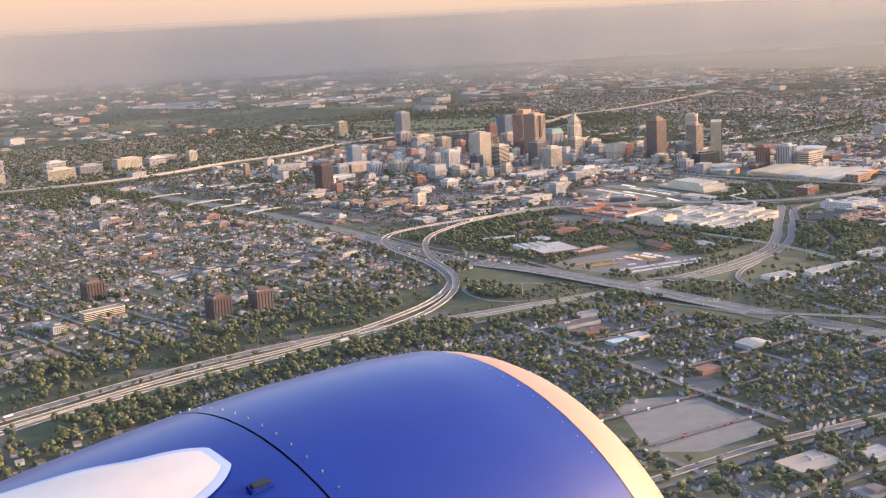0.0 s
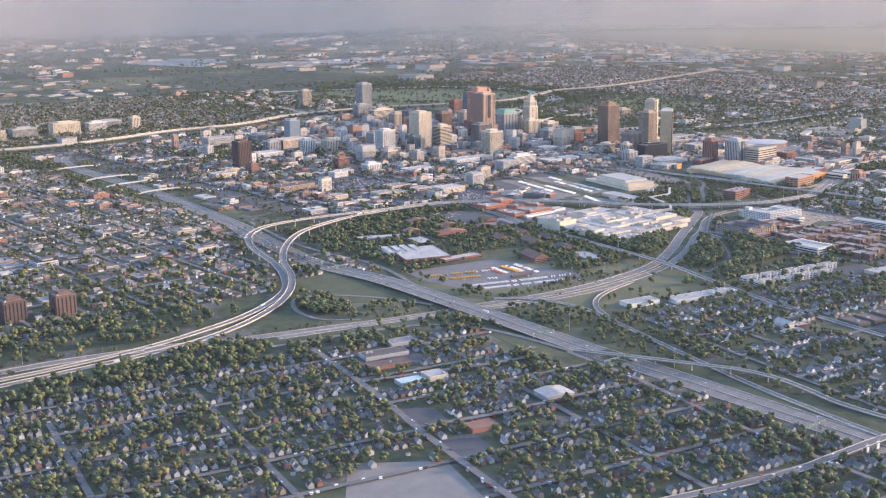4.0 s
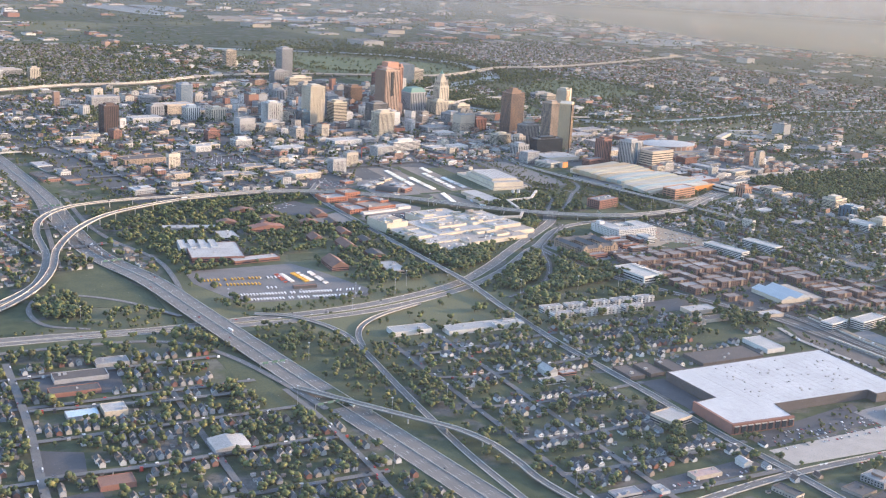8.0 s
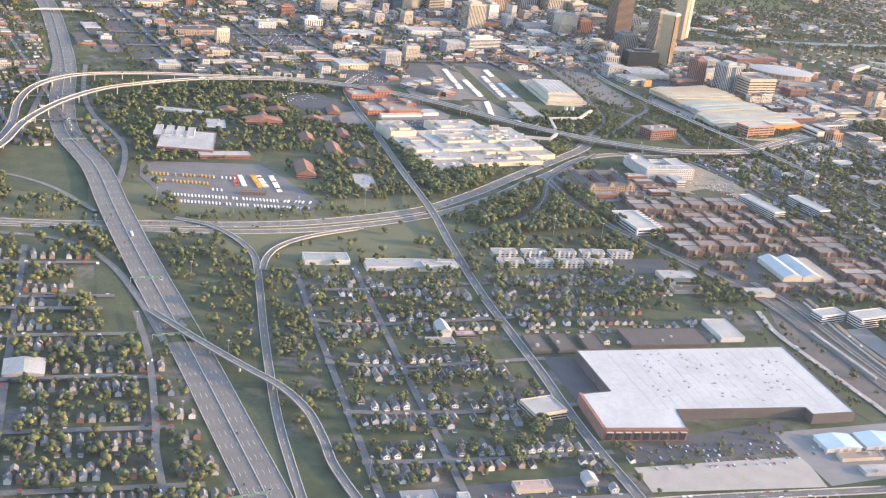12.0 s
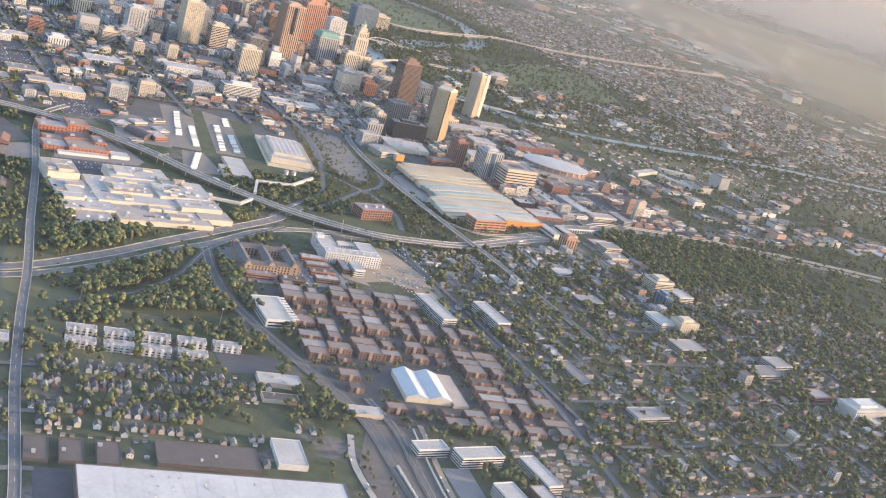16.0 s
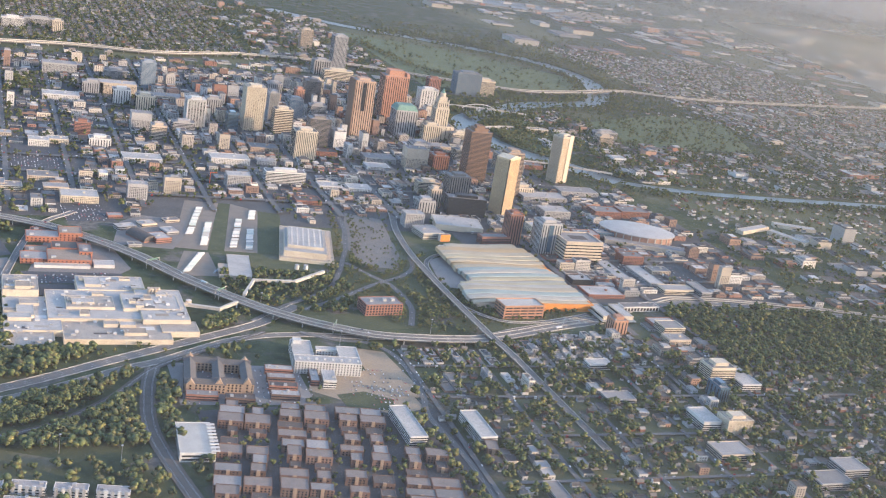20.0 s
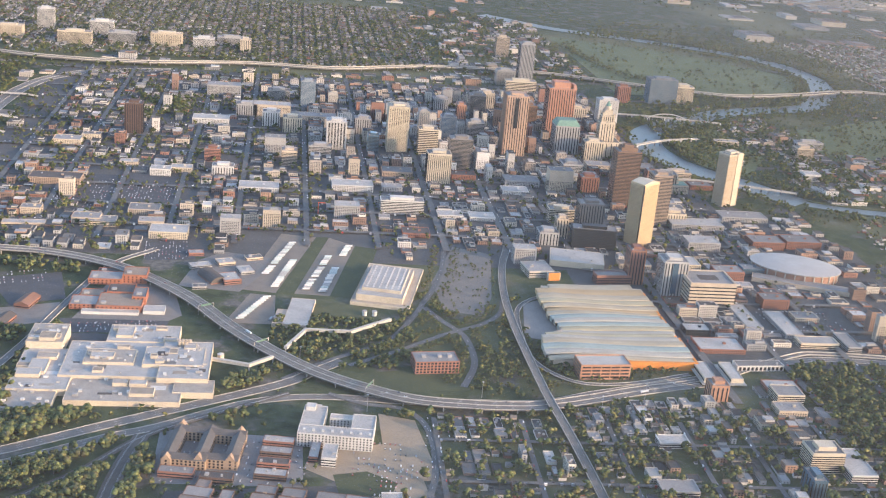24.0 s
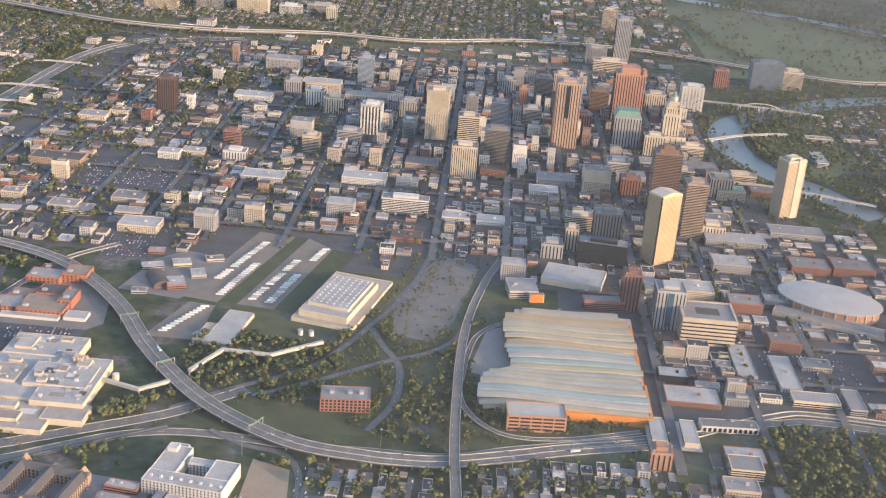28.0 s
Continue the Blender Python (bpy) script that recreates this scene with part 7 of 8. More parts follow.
def house_kit(i):
    """One house with its parts: front porch, chimney, windows and door."""
    w, d, h, p = ((2.1, 3.1, 1.5, 0.95), (2.3, 2.7, 1.45, 1.1), (1.9, 3.4, 1.1, 0.8), (2.4, 3.0, 1.55, 0.85))[i]
    root = thing("house", pose(0, -500, -50), "small timber-sided house with a gabled shingle roof", "house", "houses")
    wall = Shape().box(-w / 2, w / 2, -d / 2, d / 2, 0, h)
    wall.poly([(-w / 2, -d / 2, h), (w / 2, -d / 2, h), (0, -d / 2, h + p)])
    wall.poly([(w / 2, d / 2, h), (-w / 2, d / 2, h), (0, d / 2, h + p)])
    part("wall", wall, HWALL, root)
    roof, o, t = Shape(), 0.16, 0.09
    for s in (-1, 1):
        lo, hi = (s * (w / 2 + o), h - o * p / (w / 2)), (0, h + p)
        q = [(lo[0], -d / 2 - o, lo[1]), (hi[0], -d / 2 - o, hi[1]), (hi[0], d / 2 + o, hi[1]), (lo[0], d / 2 + o, lo[1])]
        up = [(x, y, z + t) for x, y, z in q]
        roof.poly(up if s < 0 else up[::-1])
        for a in range(4):
            b = (a + 1) % 4
            roof.poly([q[a], q[b], up[b], up[a]])
    roof.box(w * 0.12, w * 0.12 + 0.22, 0.2, 0.44, h, h + p + 0.35)
    part("roof", roof, HROOF, root)
    porch = Shape().box(-w * 0.42, w * 0.42, -d / 2 - 0.62, -d / 2, 0.75, 0.85, bottom=True)
    for x in (-w * 0.38, w * 0.38):
        porch.box(x - 0.04, x + 0.04, -d / 2 - 0.58, -d / 2 - 0.5, 0, 0.75)
    part("porch", porch, surf("porch_white", (0.66, 0.64, 0.6), size=1), root, "white front porch")
    win = Shape().box(-w * 0.3, -w * 0.1, -d / 2 - 0.02, -d / 2, 0.9, 1.3).box(w * 0.1, w * 0.3, -d / 2 - 0.02, -d / 2, 0.9, 1.3)
    for y in (-0.8, 0.1, 0.9):
        win.box(-w / 2 - 0.02, w / 2 + 0.02, y - 0.14, y + 0.14, 0.75, 1.15)
    part("window", win, GLASS, root)
    return root


kits = [house_kit(i) for i in range(4)]
near = [h for h in HOUSES if h[3] >= 0]
near.sort(key=lambda h: abs(h[0] - 620) + abs(h[1] - 240))
for x, y, a, v in near[4:180]:
    copy_thing(kits[int(v * 4) % 4], pose(x, y, 0, 0, 0, a))
for k, (x, y, a, v) in zip(kits, near[:4]):
    k.matrix_basis = pose(x, y, 0, 0, 0, a)


def many_houses(name, rows, label):
    walls, roofs = Shape(), Shape()
    for x, y, a, v in rows:
        f = 1 + max(0.0, (y - 900) / 1600)
        w, d, h, p = (2.1 * f, (2.6 + v) * f, (1.25 + 0.35 * (v * 7 % 1)) * f, 0.9 * f) if v >= 0 else (1.3, 1.5, 0.75, 0.4)
        c, s = math.cos(radians(a)), math.sin(radians(a))
        put = lambda q: [(x + px * c - py * s, y + px * s + py * c, pz) for px, py, pz in q]
        b = [(-w / 2, -d / 2), (w / 2, -d / 2), (w / 2, d / 2), (-w / 2, d / 2)]
        n = len(walls.v)
        walls.v += put([(*q, 0) for q in b] + [(*q, h) for q in b] + [(0, -d / 2, h + p), (0, d / 2, h + p)])
        for fc in ((0, 1, 5, 8, 4), (1, 2, 6, 5), (2, 3, 7, 9, 6), (3, 0, 4, 7)):
            walls.f.append(tuple(n + i for i in fc))
            walls.m.append(0)
        n, o = len(roofs.v), 0.14
        roofs.v += put([(-w / 2 - o, -d / 2 - o, h - 0.08), (0, -d / 2 - o, h + p + 0.05), (w / 2 + o, -d / 2 - o, h - 0.08), (-w / 2 - o, d / 2 + o, h - 0.08), (0, d / 2 + o, h + p + 0.05), (w / 2 + o, d / 2 + o, h - 0.08)])
        for fc in ((0, 1, 4, 3), (1, 2, 5, 4)):
            roofs.f.append(tuple(n + i for i in fc))
            roofs.m.append(0)
        if v >= 0.3:
            n = len(walls.v)
            walls.box(x - 0.12, x + 0.12, y - 0.12, y + 0.12, h, h + p + 0.3)
    root = tagged(new(name, walls.mesh(name, HWALLS)), label, "houses", "", "stuff")
    part("roofs", roofs, HROOFS, root)


many_houses("far_houses", near[180:] + [h for h in HOUSES if h[3] < 0] + FARH, "many small gabled houses and garages among trees")

# ---- trees
ICO_V, ICO_F = [], []
ph = (1 + 5 ** 0.5) / 2
for a, b in ((-1, ph), (1, ph), (-1, -ph), (1, -ph)):
    ICO_V += [(a, b, 0), (0, a, b), (b, 0, a)]
ICO_V = np.array(ICO_V) / math.hypot(1, ph)
for i, j, k in itertools.combinations(range(12), 3):
    e = [np.linalg.norm(ICO_V[p] - ICO_V[q]) for p, q in ((i, j), (j, k), (i, k))]
    if max(e) < 1.1:
        nrm = np.cross(ICO_V[j] - ICO_V[i], ICO_V[k] - ICO_V[i])
        ICO_F.append((i, j, k) if nrm @ ICO_V[i] > 0 else (i, k, j))
ICO_F = np.array(ICO_F)
OCT_V = np.array([(1, 0, 0), (-1, 0, 0), (0, 1, 0), (0, -1, 0), (0, 0, 1), (0, 0, -0.7)], float)
OCT_F = np.array([(0, 2, 4), (2, 1, 4), (1, 3, 4), (3, 0, 4), (2, 0, 5), (1, 2, 5), (3, 1, 5), (0, 3, 5)])
nr = np.random.RandomState(3)


def clumps(centres, radii, V, F, rough=0.35):
    """Many uneven leaf clumps at once: vertices and triangles."""
    n, k = len(centres), len(V)
    ang = nr.rand(n) * 6.28
    c, s = np.cos(ang), np.sin(ang)
    P = np.repeat(V[None], n, 0) * (1 + rough * (nr.rand(n, k, 1) * 2 - 1))
    P = np.stack([P[..., 0] * c[:, None] - P[..., 1] * s[:, None], P[..., 0] * s[:, None] + P[..., 1] * c[:, None], P[..., 2] * 0.8], -1)
    P = P * np.asarray(radii)[:, None, None] + np.asarray(centres)[:, None]
    faces = (F[None] + (np.arange(n) * k)[:, None, None]).reshape(-1, 3)
    return P.reshape(-1, 3), faces


def np_mesh(name, V, F, mat):
    me = bpy.data.meshes.new(name)
    me.vertices.add(len(V))
    me.vertices.foreach_set("co", np.ascontiguousarray(V, np.float32).ravel())
    me.loops.add(len(F) * 3)
    me.loops.foreach_set("vertex_index", np.ascontiguousarray(F, np.int32).ravel())
    me.polygons.add(len(F))
    me.polygons.foreach_set("loop_start", np.arange(0, len(F) * 3, 3, dtype=np.int32))
    me.materials.append(mat)
    me.update(calc_edges=True)
    me.validate()
    return me


def crown_points(n, r, h0, h1):
    """Clump centres spread through an uneven crown."""
    p = nr.randn(n, 3)
    p /= np.linalg.norm(p, axis=1)[:, None]
    p *= (0.35 + 0.65 * nr.rand(n, 1) ** 0.5)
    lump = 1 + 0.25 * np.sin(3 * np.arctan2(p[:, 1], p[:, 0]) + nr.rand() * 6)
    return np.stack([p[:, 0] * r * lump, p[:, 1] * r * lump, (h0 + h1) / 2 + p[:, 2] * (h1 - h0) / 2], 1)


def tree_kit(i):
    r, h = ((2.0, 4.3), (2.4, 4.9), (1.5, 3.6), (2.2, 4.2), (2.7, 5.2))[i]
    root = thing("tree", pose(0, -520, -50), "broad leafy tree with an uneven green crown", "tree", "trees")
    t = Shape().cyl(0, 0, 0.16, 0, h * 0.5, 7, 0, 0.09)
    for k in range(4):
        a = 1.57 * k + i
        lx, ly, z = math.cos(a) * r * 0.6, math.sin(a) * r * 0.6, h * 0.36
        for dx, dy in ((0.05, 0), (0, 0.05)):
            t.poly([(-dx, -dy, z), (dx, dy, z), (lx + dx * 0.4, ly + dy * 0.4, h * 0.68), (lx - dx * 0.4, ly - dy * 0.4, h * 0.68)])
    part("trunk", t, BARK, root)
    c = crown_points(46, r * 0.82, h * 0.30, h * 0.95)
    V, F = clumps(c, r * (0.20 + 0.16 * nr.rand(46)), ICO_V, ICO_F, 0.4)
    part("crown", np_mesh("crown", V, F, LEAF), None, root)
    return root


TREES = []


def plant(x0, x1, y0, y1, count, r=1.0, size=1.0, force=False, ang=0.0):
    for i in range(count):
        x, y = rng.uniform(x0, x1), rng.uniform(y0, y1)
        i, j = int(x - GX), int(y - GY)
        if (force and not HARD[min(max(i, 0), GW - 1), min(max(j, 0), GH - 1)]) or (not force and is_free(x, y, r)):
            TREES.append((x, y, size * rng.uniform(0.7, 1.3)))


plant(545, 655, 180, 376, 900, 0, 0.8)
plant(655, 790, 300, 400, 300, 0)
plant(560, 740, 452, 680, 2300, 0.6, 0.95)
plant(555, 640, 438, 456, 120, 0, 0.6)


def plant_along(pts, o0, o1, count, size):
    """Trees along a line, between two offsets to its right."""
    line = smooth([(x, y, 0.0) for x, y in pts], 2.0)
    nn = normals(line)
    for i in range(count):
        k = rng.randrange(len(line))
        o = rng.uniform(o0, o1)
        x, y = line[k][0] + nn[k][0] * o, line[k][1] + nn[k][1] * o
        i, j = int(x - GX), int(y - GY)
        if is_free(x, y, 0) or ((size < 0.6 or x > 1150) and 0 <= i < GW and 0 <= j < GH and not HARD[i, j]):
            TREES.append((x + rng.uniform(-1, 1), y + rng.uniform(-1, 1), size * rng.uniform(0.6, 1.3)))


plant_along([(1580, 826), (1488, 833), (1400, 834), (1311, 839), (1238, 860), (1205, 912), (1172, 958), (1160, 1029), (1196, 1104), (1289, 1184), (1407, 1240), (1485, 1440), (1350, 1622)], 16, 34, 900, 1.15)
plant_along([(1580, 826), (1488, 833), (1400, 834), (1311, 839), (1238, 860), (1205, 912), (1172, 958), (1160, 1029), (1196, 1104), (1289, 1184), (1407, 1240), (1485, 1440), (1350, 1622)], -34, -16, 900, 1.15)
plant_along([(1230, 1640), (1308, 1660), (1383, 1650), (1492, 1578), (1560, 1480)], -26, 26, 500, 1.4)
plant_along([(1190, 1560), (1205, 1470), (1230, 1360), (1300, 1300)], -8, 8, 220, 1.1)
plant_along([(690, 396), (713, 402), (738, 412), (762, 434), (772, 455)], 6, 20, 210, 1.05)
plant_along([(780, 300), (772, 330), (764, 380), (766, 420)], -9, -2, 90, 0.9)
plant_along([(692, 410), (720, 420), (752, 444), (775, 468)], -5, -2, 60, 0.7)
plant_along([(690, 420), (722, 436), (760, 462)], -3, 3, 70, 0.7)
plant_along([(690, 446), (722, 460), (764, 486), (800, 508), (832, 528)], -9, -4, 260, 0.8)
for q in ((4, 5), (4, 7), (7, 9), (8, 10), (9, 11), (12, 14)):
    line, width = ROADS[q[0]]
    pts = [(p[0], p[1]) for p in line[::6]] if len(line) > 18 else [(p[0], p[1]) for p in line[::3]]
    if len(pts) > 2:
        plant_along(pts, width / 2 + 1.2, width / 2 + q[1] - 2, 150, 0.5)
        plant_along(pts, -width / 2 - q[1] + 2, -width / 2 - 1.2, 150, 0.5)
plant(694, 830, 478, 520, 330, 1.0, 1.0)
plant_along([(722, 466), (739, 484), (761, 496), (790, 508)], -6, 6, 330, 1.1)
plant_along([(700, 428), (728, 442), (747, 453), (768, 466)], -5, 5, 190, 1.0)
plant_along([(730, 428), (753, 434), (767, 450)], -6, 5, 110, 0.8)
plant_along([(776, 276), (767, 252), (755, 207)], -4, 4, 40, 0.45)
plant_along([(756, 460), (780, 470), (800, 486)], -5, 5, 60, 0.6)
plant_along([(700, 470), (740, 490), (790, 506), (826, 526)], -5, 6, 360, 0.95)
plant_along([(715, 560), (722, 590), (730, 630), (740, 660)], -9, -3, 60, 0.8)
for v in NS:                            # street trees of downtown
    for i in range(110):
        y = rng.uniform(715 if v < 1030 else 600, 1240)
        if min(abs(y - q) for q in EW) > 3.4:
            TREES.append((v + rng.choice((-1, 1)) * rng.uniform(2.4, 3.2), y, rng.uniform(0.5, 0.95)))
for v in EW:
    for i in range(120):
        x = rng.uniform(620, 1140)
        if min(abs(x - q) for q in NS) > 3.4:
            TREES.append((x, v + rng.choice((-1, 1)) * rng.uniform(2.5, 3.3), rng.uniform(0.5, 0.95)))
plant(480, 560, 440, 580, 180, 1.0)
plant(536, 572, 300, 424, 170, 0, 0.8, True)
plant(516, 524, 240, 400, 60, 0, 0.7)
plant(510, 522, 380, 440, 60, 0, 0.9)
plant(556, 572, 296, 372, 40, 0, 0.8, True)
plant(524, 532, 210, 300, 14, 0, 0.6, True)
plant(756, 782, 110, 320, 60, 0, 0.6, True)
plant(706, 745, 298, 322, 26, 0, 0.8, True)
plant(646, 712, 192, 208, 40, 0, 0.4, True)
plant(468, 500, 478, 510, 150, 0, 1.0)
plant(525, 700, 300, 440, 300, 0.6, 0.75)
plant(240, 512, 120, 450, 3600, 0, 0.95)
plant(200, 420, 440, 470, 380, 0.6, 1.1)
plant(200, 440, 500, 560, 420, 1.0, 1.1)
plant(880, 1250, 190, 500, 3900, 0, 1.15)
plant(915, 1260, 190, 480, 700, 0, 1.2, True)
plant(470, 585, 1090, 1270, 520, 0, 1.2)
plant(704, 752, 1036, 1110, 220, 0, 1.1, True)
plant(1178, 1250, 975, 1120, 420, 0, 1.1, True)
plant(560, 572, 700, 1240, 150, 0, 0.9)
plant(604, 618, 700, 1240, 150, 0, 0.9)
plant(1236, 1560, 430, 560, 1100, 0, 1.2)
plant(1092, 1240, 462, 556, 1100, 0, 1.15)
plant(1210, 1500, 560, 720, 700, 0, 0.95)
plant(700, 782, 395, 470, 850, 0, 1.05, True)
plant(480, 530, 190, 330, 160, 0.5, 0.8)
plant(470, 530, 440, 560, 160, 0.5, 0.8)
plant(785, 905, 285, 445, 800, 0.2, 0.62)
plant(780, 905, 120, 300, 420, 1.0, 1.0)
plant(655, 790, 100, 330, 420, 1.2, 0.9)
plant(905, 1045, 486, 560, 500, 0, 0.7)
plant(830, 985, 535, 640, 1700, 0, 0.8)
plant(926, 962, 614, 720, 130, 0, 0.45, True)
plant(640, 860, 690, 1250, 2300, 0.6, 1.2)
plant(860, 1150, 690, 1250, 1500, 0.6, 1.05)
plant(550, 720, 690, 1240, 900, 0.8, 0.95)
plant(1150, 1270, 800, 1200, 700, 1.0, 0.95)
plant(150, 560, 540, 1280, 6200, 0.8, 1.1)
plant(600, 1180, 1300, 1780, 5600, 0, 1.2)
plant(1190, 1560, 900, 1280, 1700, 0, 1.15, True)
plant(1190, 1560, 1280, 1600, 420, 0, 1.2, True)
plant(-300, 200, 100, 1500, 4200, 0.8, 1.25)
plant(60, 260, 100, 450, 1400, 0.6, 1.0)
plant(1250, 1980, 560, 1800, 6500, 0.8, 1.2)
plant(300, 620, 1280, 1800, 2300, 0.8, 1.3)
for i in range(16000):                  # the far woods
    a, r0 = rng.uniform(0.1, 2.2), 1500 + 2850 * rng.random() ** 0.8
    x, y = 500 + r0 * math.cos(a), 300 + r0 * math.sin(a)
    if noise.noise((x * 0.004, y * 0.004, 0)) > -0.12 and (r0 > 2400 or is_free(x, y, 2)):
        TREES.append((x, y, 1.5 + (r0 - 1500) / 900))

tkits = [tree_kit(i) for i in range(5)]
TREES.sort(key=lambda t: min(abs(t[0] - 610) + abs(t[1] - 250), abs(t[0] - 730) + abs(t[1] - 430) + 25))
for k, (x, y, s) in enumerate(TREES[:260]):
    m = pose(x, y, 0, 0, 0, rng.uniform(0, 360))
    if k < 5:
        tkits[k].matrix_basis = m @ Matrix.Scale(s * 0.9, 4)
    else:
        ob = copy_thing(tkits[k % 5], m)
        ob.scale = (s * 0.9,) * 3
rest = TREES[260:]
close = [t for t in rest if t[1] < 700 and t[0] < 1260]
middle = [t for t in rest if not (t[1] < 700 and t[0] < 1260) and t[1] < 1800 and t[0] < 1990]
far = [t for t in rest if t[1] >= 1800 or t[0] >= 1990]


def woods(name, rows, n, V, F, label, trunk):
    cs, rs = [], []
    for x, y, s in rows:
        r, h = 2.1 * s, 4.3 * s
        c = crown_points(n, r * 0.66, h * 0.3, h * 0.86) if n > 1 else np.array([[0, 0, h * 0.5]])
        cs.append(c + (x, y, 0))
        rs.append(r * ((0.36 + 0.22 * nr.rand(n)) if n > 1 else np.array([1.0])))
    V, F = clumps(np.concatenate(cs), np.concatenate(rs), V, F, 0.38)
    root = tagged(new(name, np_mesh(name, V, F, LEAF)), label, "trees", "", "stuff")
    if trunk:
        t = Shape()
        for x, y, s in rows:
            t.solid([(x - 0.1, y - 0.1), (x + 0.1, y - 0.1), (x, y + 0.12)], 0, 1.7 * s, top=False)
        part("trunks", t, BARK, root)


woods("town_trees", [t for t in close if t[0] < 905], 6, ICO_V, ICO_F, "many leafy street and yard trees", True)
woods("hill_trees", [t for t in close if t[0] >= 905], 6, OCT_V, OCT_F, "dense leafy trees of the western quarter", True)
woods("park_trees", middle, 4, OCT_V, OCT_F, "many leafy trees of the wider town", True)
woods("far_woods", far, 2, OCT_V, OCT_F, "hazy woods of the far plain", False)


# ---- vehicles, lamp masts and other small things
def car_kit(i):
    l, w, h = ((1.25, 0.50, 0.24), (1.35, 0.54, 0.28), (1.5, 0.56, 0.34))[i]
    s = Shape().solid([(-l / 2, -w / 2 + 0.06), (-l / 2 + 0.05, -w / 2), (l / 2 - 0.12, -w / 2), (l / 2, -w / 2 + 0.1), (l / 2, w / 2 - 0.1), (l / 2 - 0.12, w / 2), (-l / 2 + 0.05, w / 2), (-l / 2, w / 2 - 0.06)], 0.09, h + 0.05, 0, True, True, None, 0.96)
    for x in (-l * 0.3, l * 0.3):
        s.box(x - 0.09, x + 0.09, -w / 2 - 0.01, w / 2 + 0.01, 0, 0.18)
    body = tagged(new("car", s.mesh("car", CARS)), "small motor car with dark windows", "car", "cars")
    part("cabin", Shape().solid([(-l * 0.36, -w * 0.44), (l * 0.2, -w * 0.44), (l * 0.2, w * 0.44), (-l * 0.36, w * 0.44)], h + 0.05, h + 0.22, 0, True, False, None, 0.78), GLASS, body, "dark glazed cabin")
    return body


def long_kit(name, l, w, h, mat, label, category, group, glass):
    s = Shape().solid(ring(l, w), 0.2, h, 0, True, True, None, 0.985)
    body = tagged(new(name, s.mesh(name, mat)), label, category, group)
    if glass:
        part("window_band", Shape().box(-l * 0.47, l * 0.44, -w / 2 - 0.01, w / 2 + 0.01, h * 0.58, h * 0.8), GLASS, body)
    if glass:
        part("underframe", Shape().box(-l * 0.38, l * 0.36, -w / 2 + 0.04, w / 2 - 0.04, 0, 0.21), RUBBER, body, "black underframe with wheels")
    return body


used = set()


def place(kit, x, y, z, a):
    m = pose(x, y, z, 0, 0, a)
    if kit.name not in used:
        used.add(kit.name)
        kit.matrix_basis = m
        return kit
    return copy_thing(kit, m)


rg = random.Random(21)
ckits = [car_kit(i) for i in range(3)]
YELLOW = surf("bus_yellow", (0.62, 0.36, 0.05), size=1)
VANW = surf("van_white", (0.76, 0.75, 0.72), rough=0.5, size=1)
bus = long_kit("school_bus", 2.9, 0.72, 0.86, YELLOW, "yellow school bus parked in a row", "bus", "school buses", True)
bus2 = long_kit("bus", 2.6, 0.72, 0.82, VANW, "white minibus parked in a row", "bus", "white buses", True)
trailer = long_kit("lorry_trailer", 4.4, 0.9, 0.95, surf("trailer_paint", (0, 0, 0), rough=0.5, size=1, palette=[(0.6, 0.6, 0.58), (0.42, 0.5, 0.5), (0.66, 0.65, 0.62), (0.35, 0.37, 0.38), (0.5, 0.56, 0.56)]), "pale box trailer parked in a row", "trailer", "lorry trailers", False)
REDV = long_kit("van", 2.3, 0.72, 0.8, surf("van_red", (0.45, 0.10, 0.06), size=1), "red delivery van parked in a row", "van", "red vans", True)
# the bus yard: both ends of each row, buses in it, which kind
for x0, y0, x1, y1, n, kit, turn in ((563, 505, 592, 496, 17, bus, 78), (563, 495, 586, 486, 14, bus, 78), (592, 495.6, 602, 492, 6, bus2, 78), (564, 473, 614, 456, 33, bus2, 78), (561.5, 464.5, 610, 448, 32, bus2, 78),
                                     (584, 478, 594, 474, 6, bus2, 78), (616, 455.5, 628, 452, 8, bus2, 50), (612, 447, 624, 444, 8, bus2, 50), (603, 497, 600, 482, 8, REDV, 5), (606, 496, 603.6, 481, 8, bus2, 5),
                                     (612.5, 495, 611, 478, 9, bus, 5), (615.5, 494, 614, 478, 8, bus2, 5), (622, 493, 618.5, 470, 12, bus2, 5)):
    for i in range(n):
        f = i / (n - 1)
        if rg.random() > 0.08:
            place(kit, x0 + (x1 - x0) * f, y0 + (y1 - y0) * f, 0.08, turn + rg.uniform(-2, 2))
for row, (x, y0, n, lean) in enumerate(((819, 645, 28, 0.27), (830, 645, 16, 0.24), (848, 640, 29, 0.26), (858, 640, 28, 0.23))):
    for i in range(n):
        y = y0 + 2.9 * i
        if (i // 7 + row) % 5 and rg.random() > 0.1:
            place(trailer, x + lean * (y - 640) + rg.uniform(-0.3, 0.3), y, 0.07, 7 + rg.uniform(-3, 3))
for i in range(12):                     # beside the depot
    place(trailer, 814 + 1.2 * i, 598 + 2.8 * i, 0.14, 10 + rg.uniform(-3, 3))
for i in range(9):
    place(trailer, 830 + 3 * i - (16 if i > 5 else 0), 598 + (3 if i > 5 else 0), 0.07, 70)
for i in range(8):
    place(trailer, 698 + 4.6 * (i % 4) + 26 * (i // 4), 265 - 0.9 * (i % 4) - 4 * (i // 4), 0.07, N_ANG + 90 + 60)
cars = 0
